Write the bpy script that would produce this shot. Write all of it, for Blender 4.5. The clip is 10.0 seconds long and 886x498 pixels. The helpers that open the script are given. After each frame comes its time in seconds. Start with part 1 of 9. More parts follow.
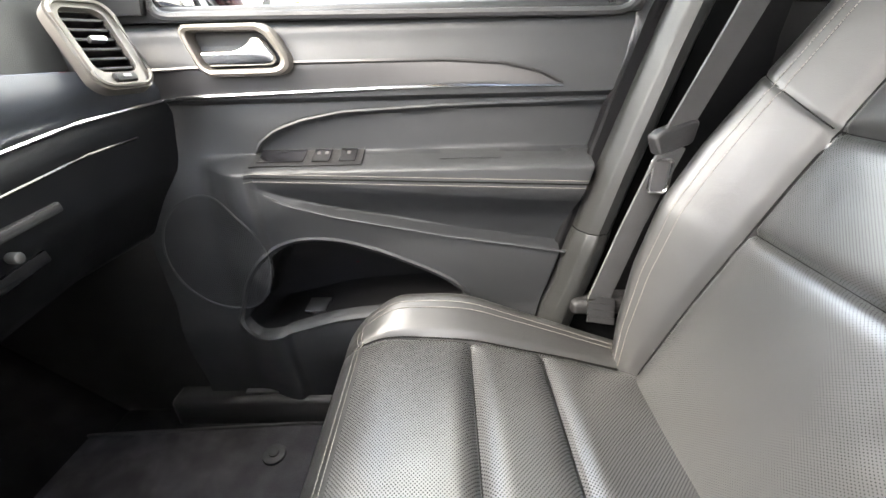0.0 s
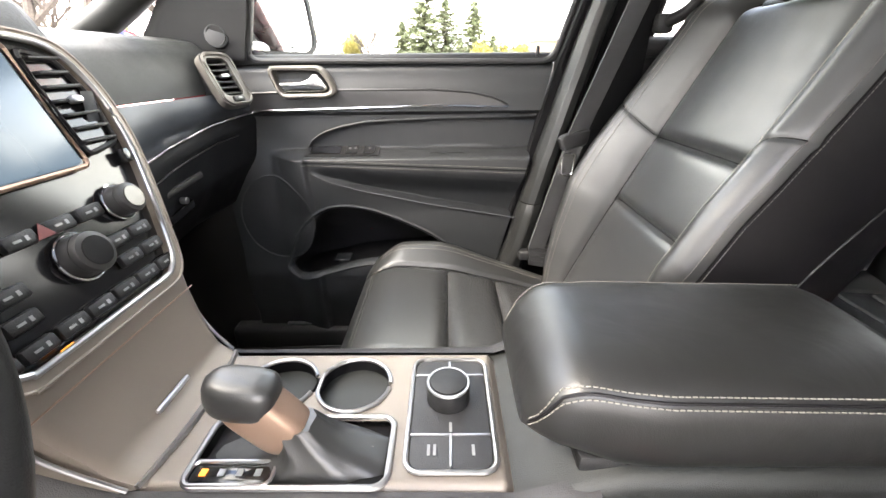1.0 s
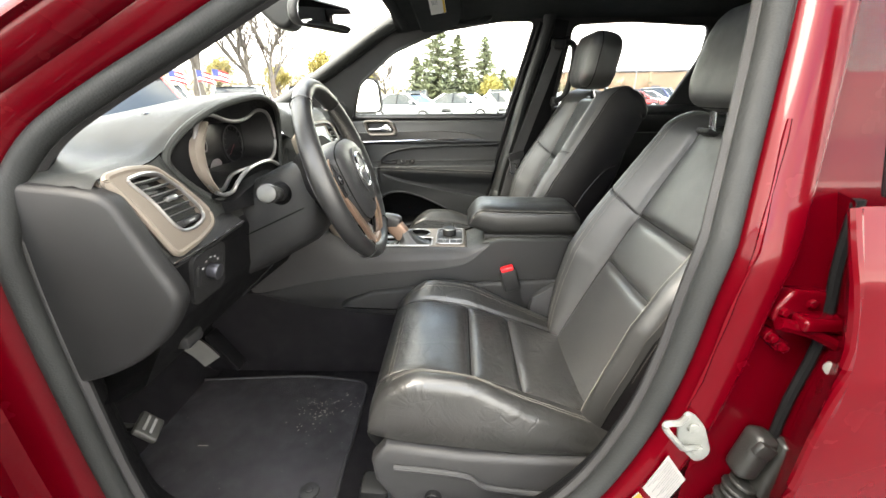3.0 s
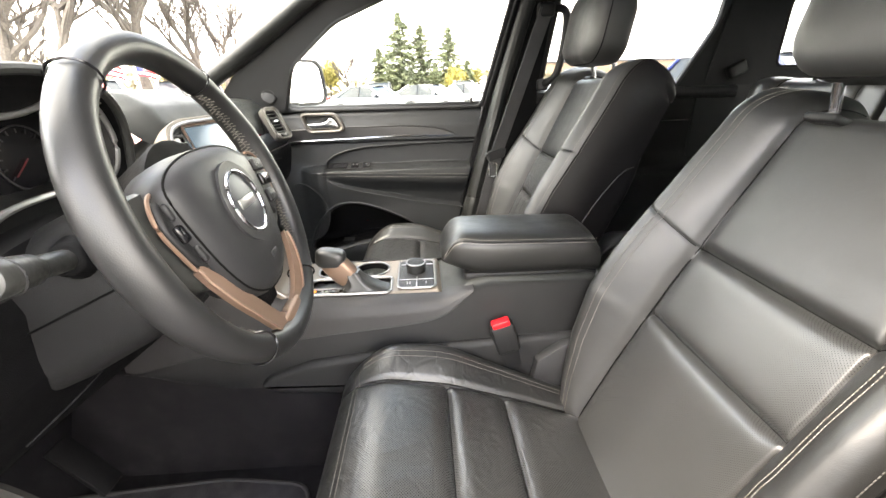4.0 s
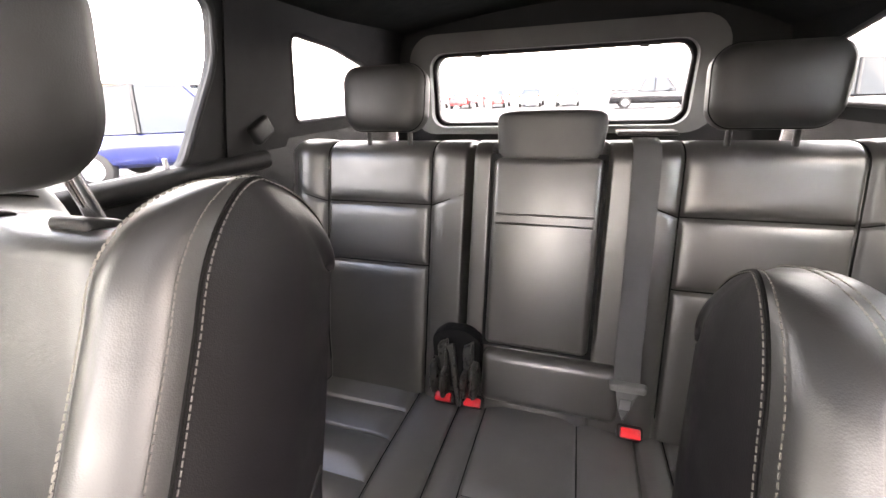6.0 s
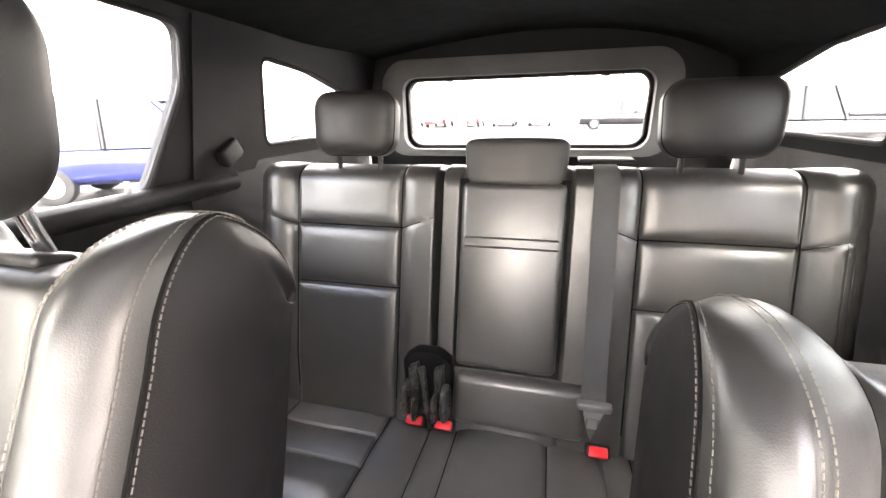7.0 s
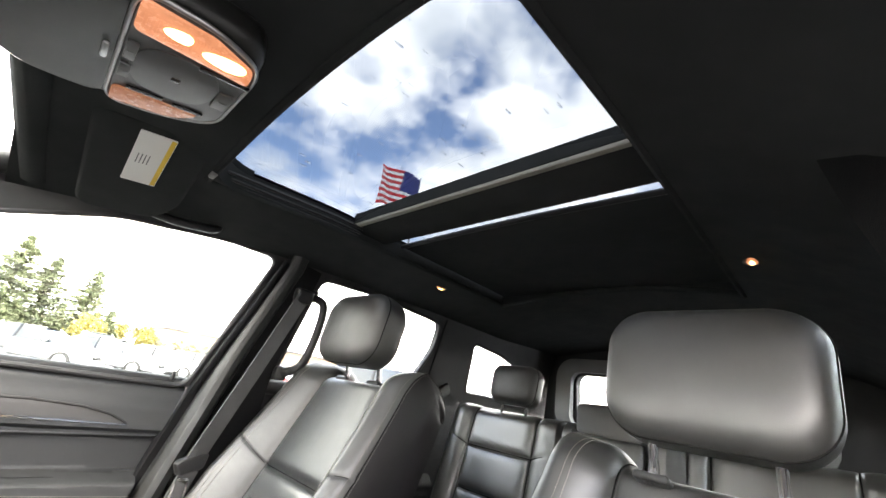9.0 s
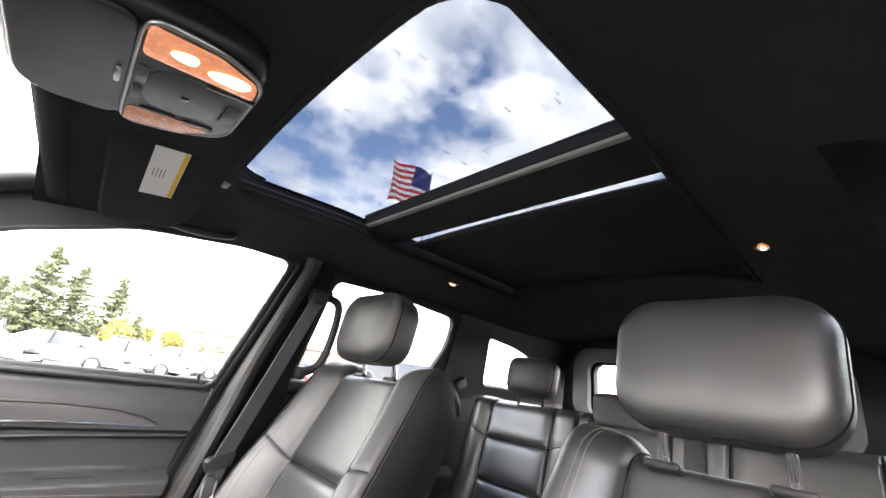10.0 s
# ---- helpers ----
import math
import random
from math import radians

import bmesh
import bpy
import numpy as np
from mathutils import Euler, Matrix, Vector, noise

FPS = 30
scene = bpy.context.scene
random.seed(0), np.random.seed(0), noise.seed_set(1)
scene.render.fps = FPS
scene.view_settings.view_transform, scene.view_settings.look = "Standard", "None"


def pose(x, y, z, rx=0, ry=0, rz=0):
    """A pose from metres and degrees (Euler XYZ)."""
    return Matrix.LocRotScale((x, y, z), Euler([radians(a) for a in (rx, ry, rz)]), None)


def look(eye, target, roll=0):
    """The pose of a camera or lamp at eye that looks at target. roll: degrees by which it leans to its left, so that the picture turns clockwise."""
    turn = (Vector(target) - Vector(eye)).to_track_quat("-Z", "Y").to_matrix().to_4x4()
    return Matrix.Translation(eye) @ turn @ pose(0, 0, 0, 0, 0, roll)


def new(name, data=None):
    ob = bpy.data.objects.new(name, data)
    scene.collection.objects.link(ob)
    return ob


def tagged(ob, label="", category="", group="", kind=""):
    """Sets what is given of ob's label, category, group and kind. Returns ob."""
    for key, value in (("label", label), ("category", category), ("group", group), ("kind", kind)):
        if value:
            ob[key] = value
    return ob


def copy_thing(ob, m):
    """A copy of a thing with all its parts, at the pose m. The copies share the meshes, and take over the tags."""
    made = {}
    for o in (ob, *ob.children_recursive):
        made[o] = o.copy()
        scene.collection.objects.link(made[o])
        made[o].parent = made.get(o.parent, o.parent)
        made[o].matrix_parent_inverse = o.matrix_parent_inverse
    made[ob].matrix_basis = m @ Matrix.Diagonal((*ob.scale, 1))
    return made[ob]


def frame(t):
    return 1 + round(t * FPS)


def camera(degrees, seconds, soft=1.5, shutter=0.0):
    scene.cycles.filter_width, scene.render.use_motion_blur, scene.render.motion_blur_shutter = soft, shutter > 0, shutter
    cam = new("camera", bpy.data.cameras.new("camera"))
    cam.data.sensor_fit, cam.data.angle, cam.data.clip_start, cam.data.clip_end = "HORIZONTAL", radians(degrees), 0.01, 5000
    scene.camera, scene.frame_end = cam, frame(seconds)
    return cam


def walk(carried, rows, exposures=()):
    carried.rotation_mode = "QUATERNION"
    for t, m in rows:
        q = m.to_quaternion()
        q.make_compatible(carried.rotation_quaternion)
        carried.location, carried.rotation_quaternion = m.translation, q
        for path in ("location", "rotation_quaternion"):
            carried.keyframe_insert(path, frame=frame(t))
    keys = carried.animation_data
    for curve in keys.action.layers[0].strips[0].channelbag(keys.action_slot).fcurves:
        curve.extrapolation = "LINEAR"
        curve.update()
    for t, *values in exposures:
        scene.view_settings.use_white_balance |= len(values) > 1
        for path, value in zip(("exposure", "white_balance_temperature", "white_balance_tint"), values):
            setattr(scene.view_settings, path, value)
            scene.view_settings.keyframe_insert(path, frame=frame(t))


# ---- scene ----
cam = camera(95.7, 10.0)
PATH = [
    (0, (0.006, 0.044, 1.193), (-0.021, 1.835, 0.302), -1.5),
    (0.5, (0.028, -0.074, 1.213), (0.017, 1.729, 0.35), -0.9),
    (1, (0.037, -0.332, 1.236), (0.019, 1.484, 0.399), -0.6),
    (1.5, (0.028, -0.633, 1.257), (-0.003, 1.205, 0.467), -0.8),
    (2, (0.071, -0.957, 1.304), (0.011, 0.895, 0.552), -0.8),
    (2.2, (0.079, -1.074, 1.317), (-0.002, 0.784, 0.581), -0.9),
    (3.3, (0.063, -1.328, 1.348), (0.003, 0.537, 0.633), -0.8),
    (3.5, (0.063, -1.244, 1.334), (0.026, 0.622, 0.617), -0.9),
    (4, (0.073, -0.901, 1.316), (0.141, 0.951, 0.566), -1.8),
    (4.5, (0.055, -0.503, 1.26), (0.461, 1.29, 0.473), -0.8),
    (5, (0.158, -0.184, 1.264), (1.107, 1.363, 0.424), -0.7),
    (5.5, (0.324, -0.002, 1.357), (1.864, 0.974, 0.535), -0.7),
    (6, (0.406, -0.056, 1.418), (2.17, 0.54, 0.69), -2.2),
    (6.2, (0.418, -0.063, 1.429), (2.219, 0.428, 0.711), -2.0),
    (7.3, (0.385, -0.085, 1.434), (2.21, 0.447, 0.845), -1.1),
    (7.5, (0.35, -0.112, 1.427), (2.19, 0.502, 0.937), -0.6),
    (8, (0.173, -0.263, 1.37), (1.906, 0.732, 1.288), 4.2),
    (8.5, (0.024, -0.449, 1.337), (1.528, 0.822, 1.689), 6.5),
    (9, (-0.06, -0.56, 1.323), (1.227, 0.811, 2.005), 9.4),
    (9.5, (-0.077, -0.578, 1.317), (1.162, 0.801, 2.067), 9.6),
    (10, (-0.063, -0.581, 1.329), (1.184, 0.844, 1.971), 7.7),
]

CLOUD_SHIFT = (0.3, 0.2, 0.0)
SKY, SUN = 0.10, 0.5
PASS_SEAT = (0.333, 0.400, 0.752, 0, 0, 0)
DRIV_SEAT = (0.390, -0.414, 0.715, 0, 5, 0)
VENT_P = (-0.466, 0.658, 1.207, 0, -28, -20)
WHEEL = (-0.193, -0.380, 1.182, 0, -18.5, 3)
# kind, x, y, turn
PARKED = [("silver", -2.6, 22.0, 62), ("white", 0.4, 22.6, 62), ("white", 3.0, 24.0, 62), ("white", 5.6, 26.0, 62), ("silver", 8.2, 28.4, 62), ("white", 10.8, 31.0, 62), ("red", 13.6, 32.0, 62), ("silver", 16.4, 36.0, 62), ("blue", 19.4, 41.0, 62), ("whites", 22.6, 46.0, 62),
          ("grey", -3.0, 30.5, 0), ("white", 0.0, 32.0, 0), ("whites", 3.4, 34.0, 0), ("white", 7.4, 34.0, 0), ("red", 11.6, 40.0, 0), ("silver", 14.0, 44.0, 0), ("white", 18.0, 50.0, 0), ("blue", 24.0, 56.0, 0),
          ("reds", -5.8, 5.8, 62), ("whites", -8.6, 10.6, 50), ("silvers", -7.6, 13.6, 15), ("whites", -5.2, 14.0, 5), ("white", -12.4, 13.0, 0), ("silver", -15.4, 13.0, 0), ("whites", -18.6, 14.0, 0), ("white", -9.5, 17.5, 0), ("silver", -12.5, 19.0, 0), ("white", -15.6, 20.0, 0), ("grey", -21, 12, 0), ("white", -24, 12, 0),
          ("blue", 6.8, 7.4, 30), ("white", 14, 11, 40), ("grey", 18, 14, 30), ("red", 38.0, 7.0, 90), ("silver", 38.0, 1.0, 90), ("white", 38.0, 4.0, 90), ("red", 38, 10, 90), ("white", 38, 13, 90), ("pick", 31, -4.6, 0), ("pick", 14.0, -6.0, 180), ("silver", 26, -12, 90), ("red", 40, -9, 90)]
FIRS = [(-3.1, 69, 11.9), (0.1, 71, 10.4), (4.4, 70, 9.9), (-6.8, 72, 7.4), (-4.6, 68, 4.6), (-1.6, 68, 4.3), (2.3, 68, 4.8), (6.0, 69, 4.4), (7.6, 71, 5.2)]
BARES = [(-27, 55, 21, 0), (-26, 42, 20, 0), (-31, 49, 22, 0), (-30, 36, 20, 0), (-27, 29, 18, 0), (-22, 50, 15, 0), (-36, 62, 9, 1), (-46, 44, 8, 1), (-30, 70, 7, 1), (-38, 44, 12, 0), (-20, 60, 8, 1), (-10.5, 62, 8.5, 0), (-14, 66, 6, 1), (9.5, 80, 5.0, 1), (14, 84, 4.5, 1), (-48, 38, 13, 0), (-44, 60, 7, 1), (-52, 20, 12, 0), (5, 66, 3.5, 1)]
POLES = [(35, 7.2, 11), (40, -1.7, 11), (35, -4.9, 11), (28, 68, 6.5), (24, -12.5, 11)]
BIG_FLAG, BIG_H, BIG_W = (16.6, 20.9, 0), 16.5, 5.0
SMALL_FLAGS = [(-9.6, 13.0), (-8.9, 13.4), (-8.1, 13.0), (-12.4, 13.2), (-15.6, 13.2)]
# moment, exposure, white point, tint
EXPOSURES = [(0.0, 5.15, 7300, 15), (0.6, 4.95, 7300, 15), (1.0, 4.5, 7350, 16), (1.5, 4.42, 7350, 17), (2.0, 4.25, 7400, 17), (3.3, 3.93, 7650, 8), (4.0, 4.25, 7700, 13), (4.6, 4.42, 7600, 17), (5.2, 4.95, 7750, 21), (6.0, 5.2, 7950, 24), (7.5, 5.72, 7950, 21), (8.2, 5.42, 7800, 20), (9.0, 4.75, 7400, 14), (10.0, 4.6, 7250, 18)]
walk(cam, [(t, look(eye, target, roll)) for t, eye, target, roll in PATH], EXPOSURES)

# ---- light ----
world = bpy.data.worlds.new("sky")
scene.world = world
world.use_nodes = True
wn, wl = world.node_tree.nodes, world.node_tree.links
wn.clear()
w_out, w_bg = wn.new("ShaderNodeOutputWorld"), wn.new("ShaderNodeBackground")
w_sky = wn.new("ShaderNodeTexSky")
w_sky.sky_type, w_sky.sun_disc = "NISHITA", False
w_sky.sun_elevation, w_sky.sun_rotation = radians(46), radians(236)
w_tc, w_map = wn.new("ShaderNodeTexCoord"), wn.new("ShaderNodeMapping")
w_map.inputs["Scale"].default_value = (1.0, 1.0, 1.7)
w_map.inputs["Location"].default_value = CLOUD_SHIFT
w_noise = wn.new("ShaderNodeTexNoise")
w_noise.inputs["Scale"].default_value, w_noise.inputs["Detail"].default_value, w_noise.inputs["Roughness"].default_value = 3.4, 7.0, 0.56
w_ramp = wn.new("ShaderNodeValToRGB")
w_ramp.color_ramp.elements[0].position, w_ramp.color_ramp.elements[1].position = 0.40, 0.56
w_shade = wn.new("ShaderNodeTexNoise")
w_shade.inputs["Scale"].default_value, w_shade.inputs["Detail"].default_value = 5.0, 4.0
w_cl = wn.new("ShaderNodeValToRGB")
w_cl.color_ramp.elements[0].position, w_cl.color_ramp.elements[1].position = 0.35, 0.65
w_cl.color_ramp.elements[0].color, w_cl.color_ramp.elements[1].color = (6.2, 6.6, 7.0, 1), (11.5, 11.5, 11.3, 1)
w_mix = wn.new("ShaderNodeMix")
w_mix.data_type = "RGBA"
wl.new(w_tc.outputs["Generated"], w_map.inputs["Vector"])
wl.new(w_map.outputs["Vector"], w_noise.inputs["Vector"])
wl.new(w_map.outputs["Vector"], w_shade.inputs["Vector"])
wl.new(w_noise.outputs["Fac"], w_ramp.inputs["Fac"])
wl.new(w_shade.outputs["Fac"], w_cl.inputs["Fac"])
# low in the sky the clouds close up into one white bank
w_sep, w_low, w_max = wn.new("ShaderNodeSeparateXYZ"), wn.new("ShaderNodeMapRange"), wn.new("ShaderNodeMath")
w_low.inputs["From Min"].default_value, w_low.inputs["From Max"].default_value = 0.42, 0.18
w_max.operation = "MAXIMUM"
wl.new(w_tc.outputs["Generated"], w_sep.inputs[0])
wl.new(w_sep.outputs["Z"], w_low.inputs["Value"])
wl.new(w_ramp.outputs["Color"], w_max.inputs[0])
wl.new(w_low.outputs["Result"], w_max.inputs[1])
wl.new(w_max.outputs[0], w_mix.inputs["Factor"])
w_blue = wn.new("ShaderNodeVectorMath")
w_blue.operation = "SCALE"
w_blue.inputs["Scale"].default_value = 1.5
wl.new(w_sky.outputs["Color"], w_blue.inputs[0])
wl.new(w_blue.outputs[0], w_mix.inputs["A"])
wl.new(w_cl.outputs["Color"], w_mix.inputs["B"])
wl.new(w_mix.outputs["Result"], w_bg.inputs["Color"])
w_bg.inputs["Strength"].default_value = SKY
wl.new(w_bg.outputs["Background"], w_out.inputs["Surface"])

sun = new("sun", bpy.data.lights.new("sun", "SUN"))
sun.data.energy, sun.data.angle, sun.data.color = SUN, radians(22), (1.0, 0.97, 0.93)
sun.matrix_basis = look((-6, -4, 7.5), (0, 0, 0))


# ---- materials ----
def mat(name, color, rough=0.5, metal=0.0, grain=0.0, grain_size=900.0, spread=0.12, blotch=6.0, spec=0.5, coat=0.0, emit=None, clear=0.0):
    """A plain surface with two scales of variation: fine grain as relief, and broad wear in colour and gloss."""
    m = bpy.data.materials.new(name)
    m.use_nodes = True
    nt = m.node_tree
    b = nt.nodes["Principled BSDF"]
    b.inputs["Base Color"].default_value = (*color, 1)
    b.inputs["Roughness"].default_value, b.inputs["Metallic"].default_value = rough, metal
    b.inputs["Specular IOR Level"].default_value = spec
    b.inputs["Coat Weight"].default_value = coat
    b.inputs["Coat Roughness"].default_value = 0.05
    if emit:
        b.inputs["Emission Color"].default_value, b.inputs["Emission Strength"].default_value = (*emit[0], 1), emit[1]
    tc = nt.nodes.new("ShaderNodeTexCoord")
    if spread:
        n = nt.nodes.new("ShaderNodeTexNoise")
        n.inputs["Scale"].default_value, n.inputs["Detail"].default_value = blotch, 5
        r = nt.nodes.new("ShaderNodeMapRange")
        r.inputs["From Min"].default_value, r.inputs["From Max"].default_value = 0.3, 0.7
        r.inputs["To Min"].default_value, r.inputs["To Max"].default_value = 1 - spread, 1 + spread
        mx = nt.nodes.new("ShaderNodeVectorMath")
        mx.operation = "SCALE"
        mx.inputs[0].default_value = color
        nt.links.new(tc.outputs["Object"], n.inputs["Vector"])
        nt.links.new(n.outputs["Fac"], r.inputs["Value"])
        nt.links.new(r.outputs["Result"], mx.inputs["Scale"])
        nt.links.new(mx.outputs["Vector"], b.inputs["Base Color"])
        n2 = nt.nodes.new("ShaderNodeTexNoise")
        n2.inputs["Scale"].default_value, n2.inputs["Detail"].default_value = blotch * 3.3, 4
        r2 = nt.nodes.new("ShaderNodeMapRange")
        r2.inputs["From Min"].default_value, r2.inputs["From Max"].default_value = 0.3, 0.7
        r2.inputs["To Min"].default_value, r2.inputs["To Max"].default_value = max(0.02, rough * (1 - spread)), min(1, rough * (1 + spread))
        nt.links.new(tc.outputs["Object"], n2.inputs["Vector"])
        nt.links.new(n2.outputs["Fac"], r2.inputs["Value"])
        nt.links.new(r2.outputs["Result"], b.inputs["Roughness"])
    if grain:
        v = nt.nodes.new("ShaderNodeTexVoronoi")
        v.inputs["Scale"].default_value = grain_size
        bp = nt.nodes.new("ShaderNodeBump")
        bp.inputs["Strength"].default_value, bp.inputs["Distance"].default_value = grain, 0.0012
        nt.links.new(tc.outputs["Object"], v.inputs["Vector"])
        nt.links.new(v.outputs["Distance"], bp.inputs["Height"])
        nt.links.new(bp.outputs["Normal"], b.inputs["Normal"])
    return m


def leather(name, color, rough, holes=False, wrinkle=0.16, step=0.0046, size=0.050, spec=1.0, coat=0.0, creases=0.0):
    """Grained hide: pebble grain, soft creases, and for the seat inserts staggered pin holes laid out in the UV map's metres."""
    m = mat(name, color, rough, spread=0.14, blotch=9.0, spec=spec, coat=coat)
    nt = m.node_tree
    b = nt.nodes["Principled BSDF"]
    b.inputs["Coat Roughness"].default_value = 0.30
    tc = nt.nodes.new("ShaderNodeTexCoord")
    v = nt.nodes.new("ShaderNodeTexVoronoi")
    v.inputs["Scale"].default_value = 900
    n = nt.nodes.new("ShaderNodeTexNoise")
    n.inputs["Scale"].default_value, n.inputs["Detail"].default_value, n.inputs["Distortion"].default_value = 13, 6, 1.2
    b1, b2 = nt.nodes.new("ShaderNodeBump"), nt.nodes.new("ShaderNodeBump")
    b1.inputs["Strength"].default_value, b1.inputs["Distance"].default_value = 0.18, 0.0005
    b2.inputs["Strength"].default_value, b2.inputs["Distance"].default_value = wrinkle, 0.006
    nt.links.new(tc.outputs["Object"], v.inputs["Vector"])
    nt.links.new(tc.outputs["Object"], n.inputs["Vector"])
    nt.links.new(v.outputs["Distance"], b1.inputs["Height"])
    nt.links.new(n.outputs["Fac"], b2.inputs["Height"])
    nt.links.new(b2.outputs["Normal"], b1.inputs["Normal"])
    if creases:
        # long sharp folds where the hide is sat on, wandering and coming and going
        wob, cell, fold = nt.nodes.new("ShaderNodeTexNoise"), nt.nodes.new("ShaderNodeTexVoronoi"), nt.nodes.new("ShaderNodeMapRange")
        wob.inputs["Scale"].default_value, wob.inputs["Detail"].default_value = 9, 3
        add, stretch = nt.nodes.new("ShaderNodeVectorMath"), nt.nodes.new("ShaderNodeMapping")
        add.operation = "MULTIPLY_ADD"
        add.inputs[1].default_value = (0.09, 0.09, 0.09)
        stretch.inputs["Rotation"].default_value, stretch.inputs["Scale"].default_value = (0, 0, 0.6), (1.0, 0.42, 1.0)
        cell.feature = "DISTANCE_TO_EDGE"
        cell.inputs["Scale"].default_value = 24
        fold.inputs["From Min"].default_value, fold.inputs["From Max"].default_value = 0.0, 0.09
        fold.interpolation_type = "SMOOTHSTEP"
        gate, depth = nt.nodes.new("ShaderNodeMapRange"), nt.nodes.new("ShaderNodeMath")
        gate.inputs["From Min"].default_value, gate.inputs["From Max"].default_value = 0.44, 0.60
        depth.operation = "MULTIPLY"
        b4 = nt.nodes.new("ShaderNodeBump")
        b4.inputs["Strength"].default_value, b4.inputs["Distance"].default_value = creases, 0.0035
        nt.links.new(tc.outputs["Object"], wob.inputs["Vector"])
        nt.links.new(wob.outputs["Color"], add.inputs[0])
        nt.links.new(tc.outputs["Object"], add.inputs[2])
        nt.links.new(add.outputs[0], stretch.inputs["Vector"])
        nt.links.new(stretch.outputs[0], cell.inputs["Vector"])
        nt.links.new(cell.outputs["Distance"], fold.inputs["Value"])
        nt.links.new(n.outputs["Fac"], gate.inputs["Value"])
        nt.links.new(fold.outputs[0], depth.inputs[0])
        nt.links.new(gate.outputs[0], depth.inputs[1])
        nt.links.new(depth.outputs[0], b4.inputs["Height"])
        nt.links.new(b4.outputs["Normal"], b2.inputs["Normal"])
    nt.links.new(b1.outputs["Normal"], b.inputs["Normal"])
    if holes:
        sep = nt.nodes.new("ShaderNodeSeparateXYZ")
        nt.links.new(tc.outputs["UV"], sep.inputs[0])

        def op(kind, a, c=None):
            k = nt.nodes.new("ShaderNodeMath")
            k.operation = kind
            for i, q in enumerate((a, c)):
                if q is None:
                    continue
                if isinstance(q, (int, float)):
                    k.inputs[i].default_value = q
                else:
                    nt.links.new(q, k.inputs[i])
            return k.outputs[0]
        p = op("DIVIDE", op("ADD", sep.outputs[0], sep.outputs[1]), step)
        q = op("DIVIDE", op("SUBTRACT", sep.outputs[0], sep.outputs[1]), step)
        dp, dq = op("SUBTRACT", op("FRACT", p), 0.5), op("SUBTRACT", op("FRACT", q), 0.5)
        d = op("ADD", op("MULTIPLY", dp, dp), op("MULTIPLY", dq, dq))
        hole = op("LESS_THAN", d, size)
        mix = nt.nodes.new("ShaderNodeMix")
        mix.data_type = "RGBA"
        old = b.inputs["Base Color"].links[0].from_socket
        nt.links.new(hole, mix.inputs["Factor"])
        nt.links.new(old, mix.inputs["A"])
        mix.inputs["B"].default_value = (0.004, 0.004, 0.004, 1)
        nt.links.new(mix.outputs["Result"], b.inputs["Base Color"])
        nt.links.new(op("MULTIPLY", op("SUBTRACT", 1.0, hole), 1.0), b.inputs["Specular IOR Level"])
        b3 = nt.nodes.new("ShaderNodeBump")
        b3.invert = True
        b3.inputs["Strength"].default_value, b3.inputs["Distance"].default_value = 0.5, 0.0008
        nt.links.new(hole, b3.inputs["Height"])
        nt.links.new(b1.outputs["Normal"], b3.inputs["Normal"])
        nt.links.new(b3.outputs["Normal"], b.inputs["Normal"])
    return m


def glass(name, tint, gloss=0.05):
    """A window pane: clear through, tinted, with a mirror gloss that grows towards grazing sight."""
    m = bpy.data.materials.new(name)
    m.use_nodes = True
    nt = m.node_tree
    nt.nodes.clear()
    out, mixn = nt.nodes.new("ShaderNodeOutputMaterial"), nt.nodes.new("ShaderNodeMixShader")
    tr, gl, fr = nt.nodes.new("ShaderNodeBsdfTransparent"), nt.nodes.new("ShaderNodeBsdfGlossy"), nt.nodes.new("ShaderNodeLayerWeight")
    fr.inputs["Blend"].default_value = 0.5
    pw, sc = nt.nodes.new("ShaderNodeMath"), nt.nodes.new("ShaderNodeMath")
    pw.operation, sc.operation = "POWER", "MULTIPLY_ADD"
    pw.inputs[1].default_value = 5.0
    sc.inputs[1].default_value, sc.inputs[2].default_value = 0.6, gloss * 0.5
    nt.links.new(fr.outputs["Facing"], pw.inputs[0])
    nt.links.new(pw.outputs[0], sc.inputs[0])
    tr.inputs["Color"].default_value = (*tint, 1)
    gl.inputs["Roughness"].default_value = 0.01
    nt.links.new(sc.outputs[0], mixn.inputs[0])
    nt.links.new(tr.outputs[0], mixn.inputs[1])
    nt.links.new(gl.outputs[0], mixn.inputs[2])
    nt.links.new(mixn.outputs[0], out.inputs["Surface"])
    return m


LEATHER = leather("black_leather", (0.0190, 0.0190, 0.0185), 0.41, spec=0.70, coat=0.04)
LEATHER_HOLES = leather("perforated_black_leather", (0.038, 0.038, 0.037), 0.38, holes=True, wrinkle=0.14, coat=0.05, size=0.065)
LEATHER_BACK = leather("finely_perforated_back_leather", (0.031, 0.031, 0.030), 0.36, holes=True, wrinkle=0.16, step=0.0040, size=0.030, coat=0.09)
LEATHER_WORN = leather("creased_black_leather", (0.030, 0.030, 0.029), 0.34, holes=True, wrinkle=0.55, coat=0.2, creases=0.16)
LEATHER_USED = leather("worn_black_leather", (0.018, 0.018, 0.0174), 0.38, wrinkle=0.35, spec=0.75, coat=0.05, creases=0.16)
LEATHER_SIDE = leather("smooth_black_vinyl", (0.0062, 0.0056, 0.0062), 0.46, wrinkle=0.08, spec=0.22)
# Cushion base colour raised above the backrest's to carry its grey sheen
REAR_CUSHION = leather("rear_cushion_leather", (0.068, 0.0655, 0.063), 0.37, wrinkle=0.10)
ARM_LEATHER = leather("armrest_leather", (0.0115, 0.0115, 0.011), 0.40, spec=0.55)
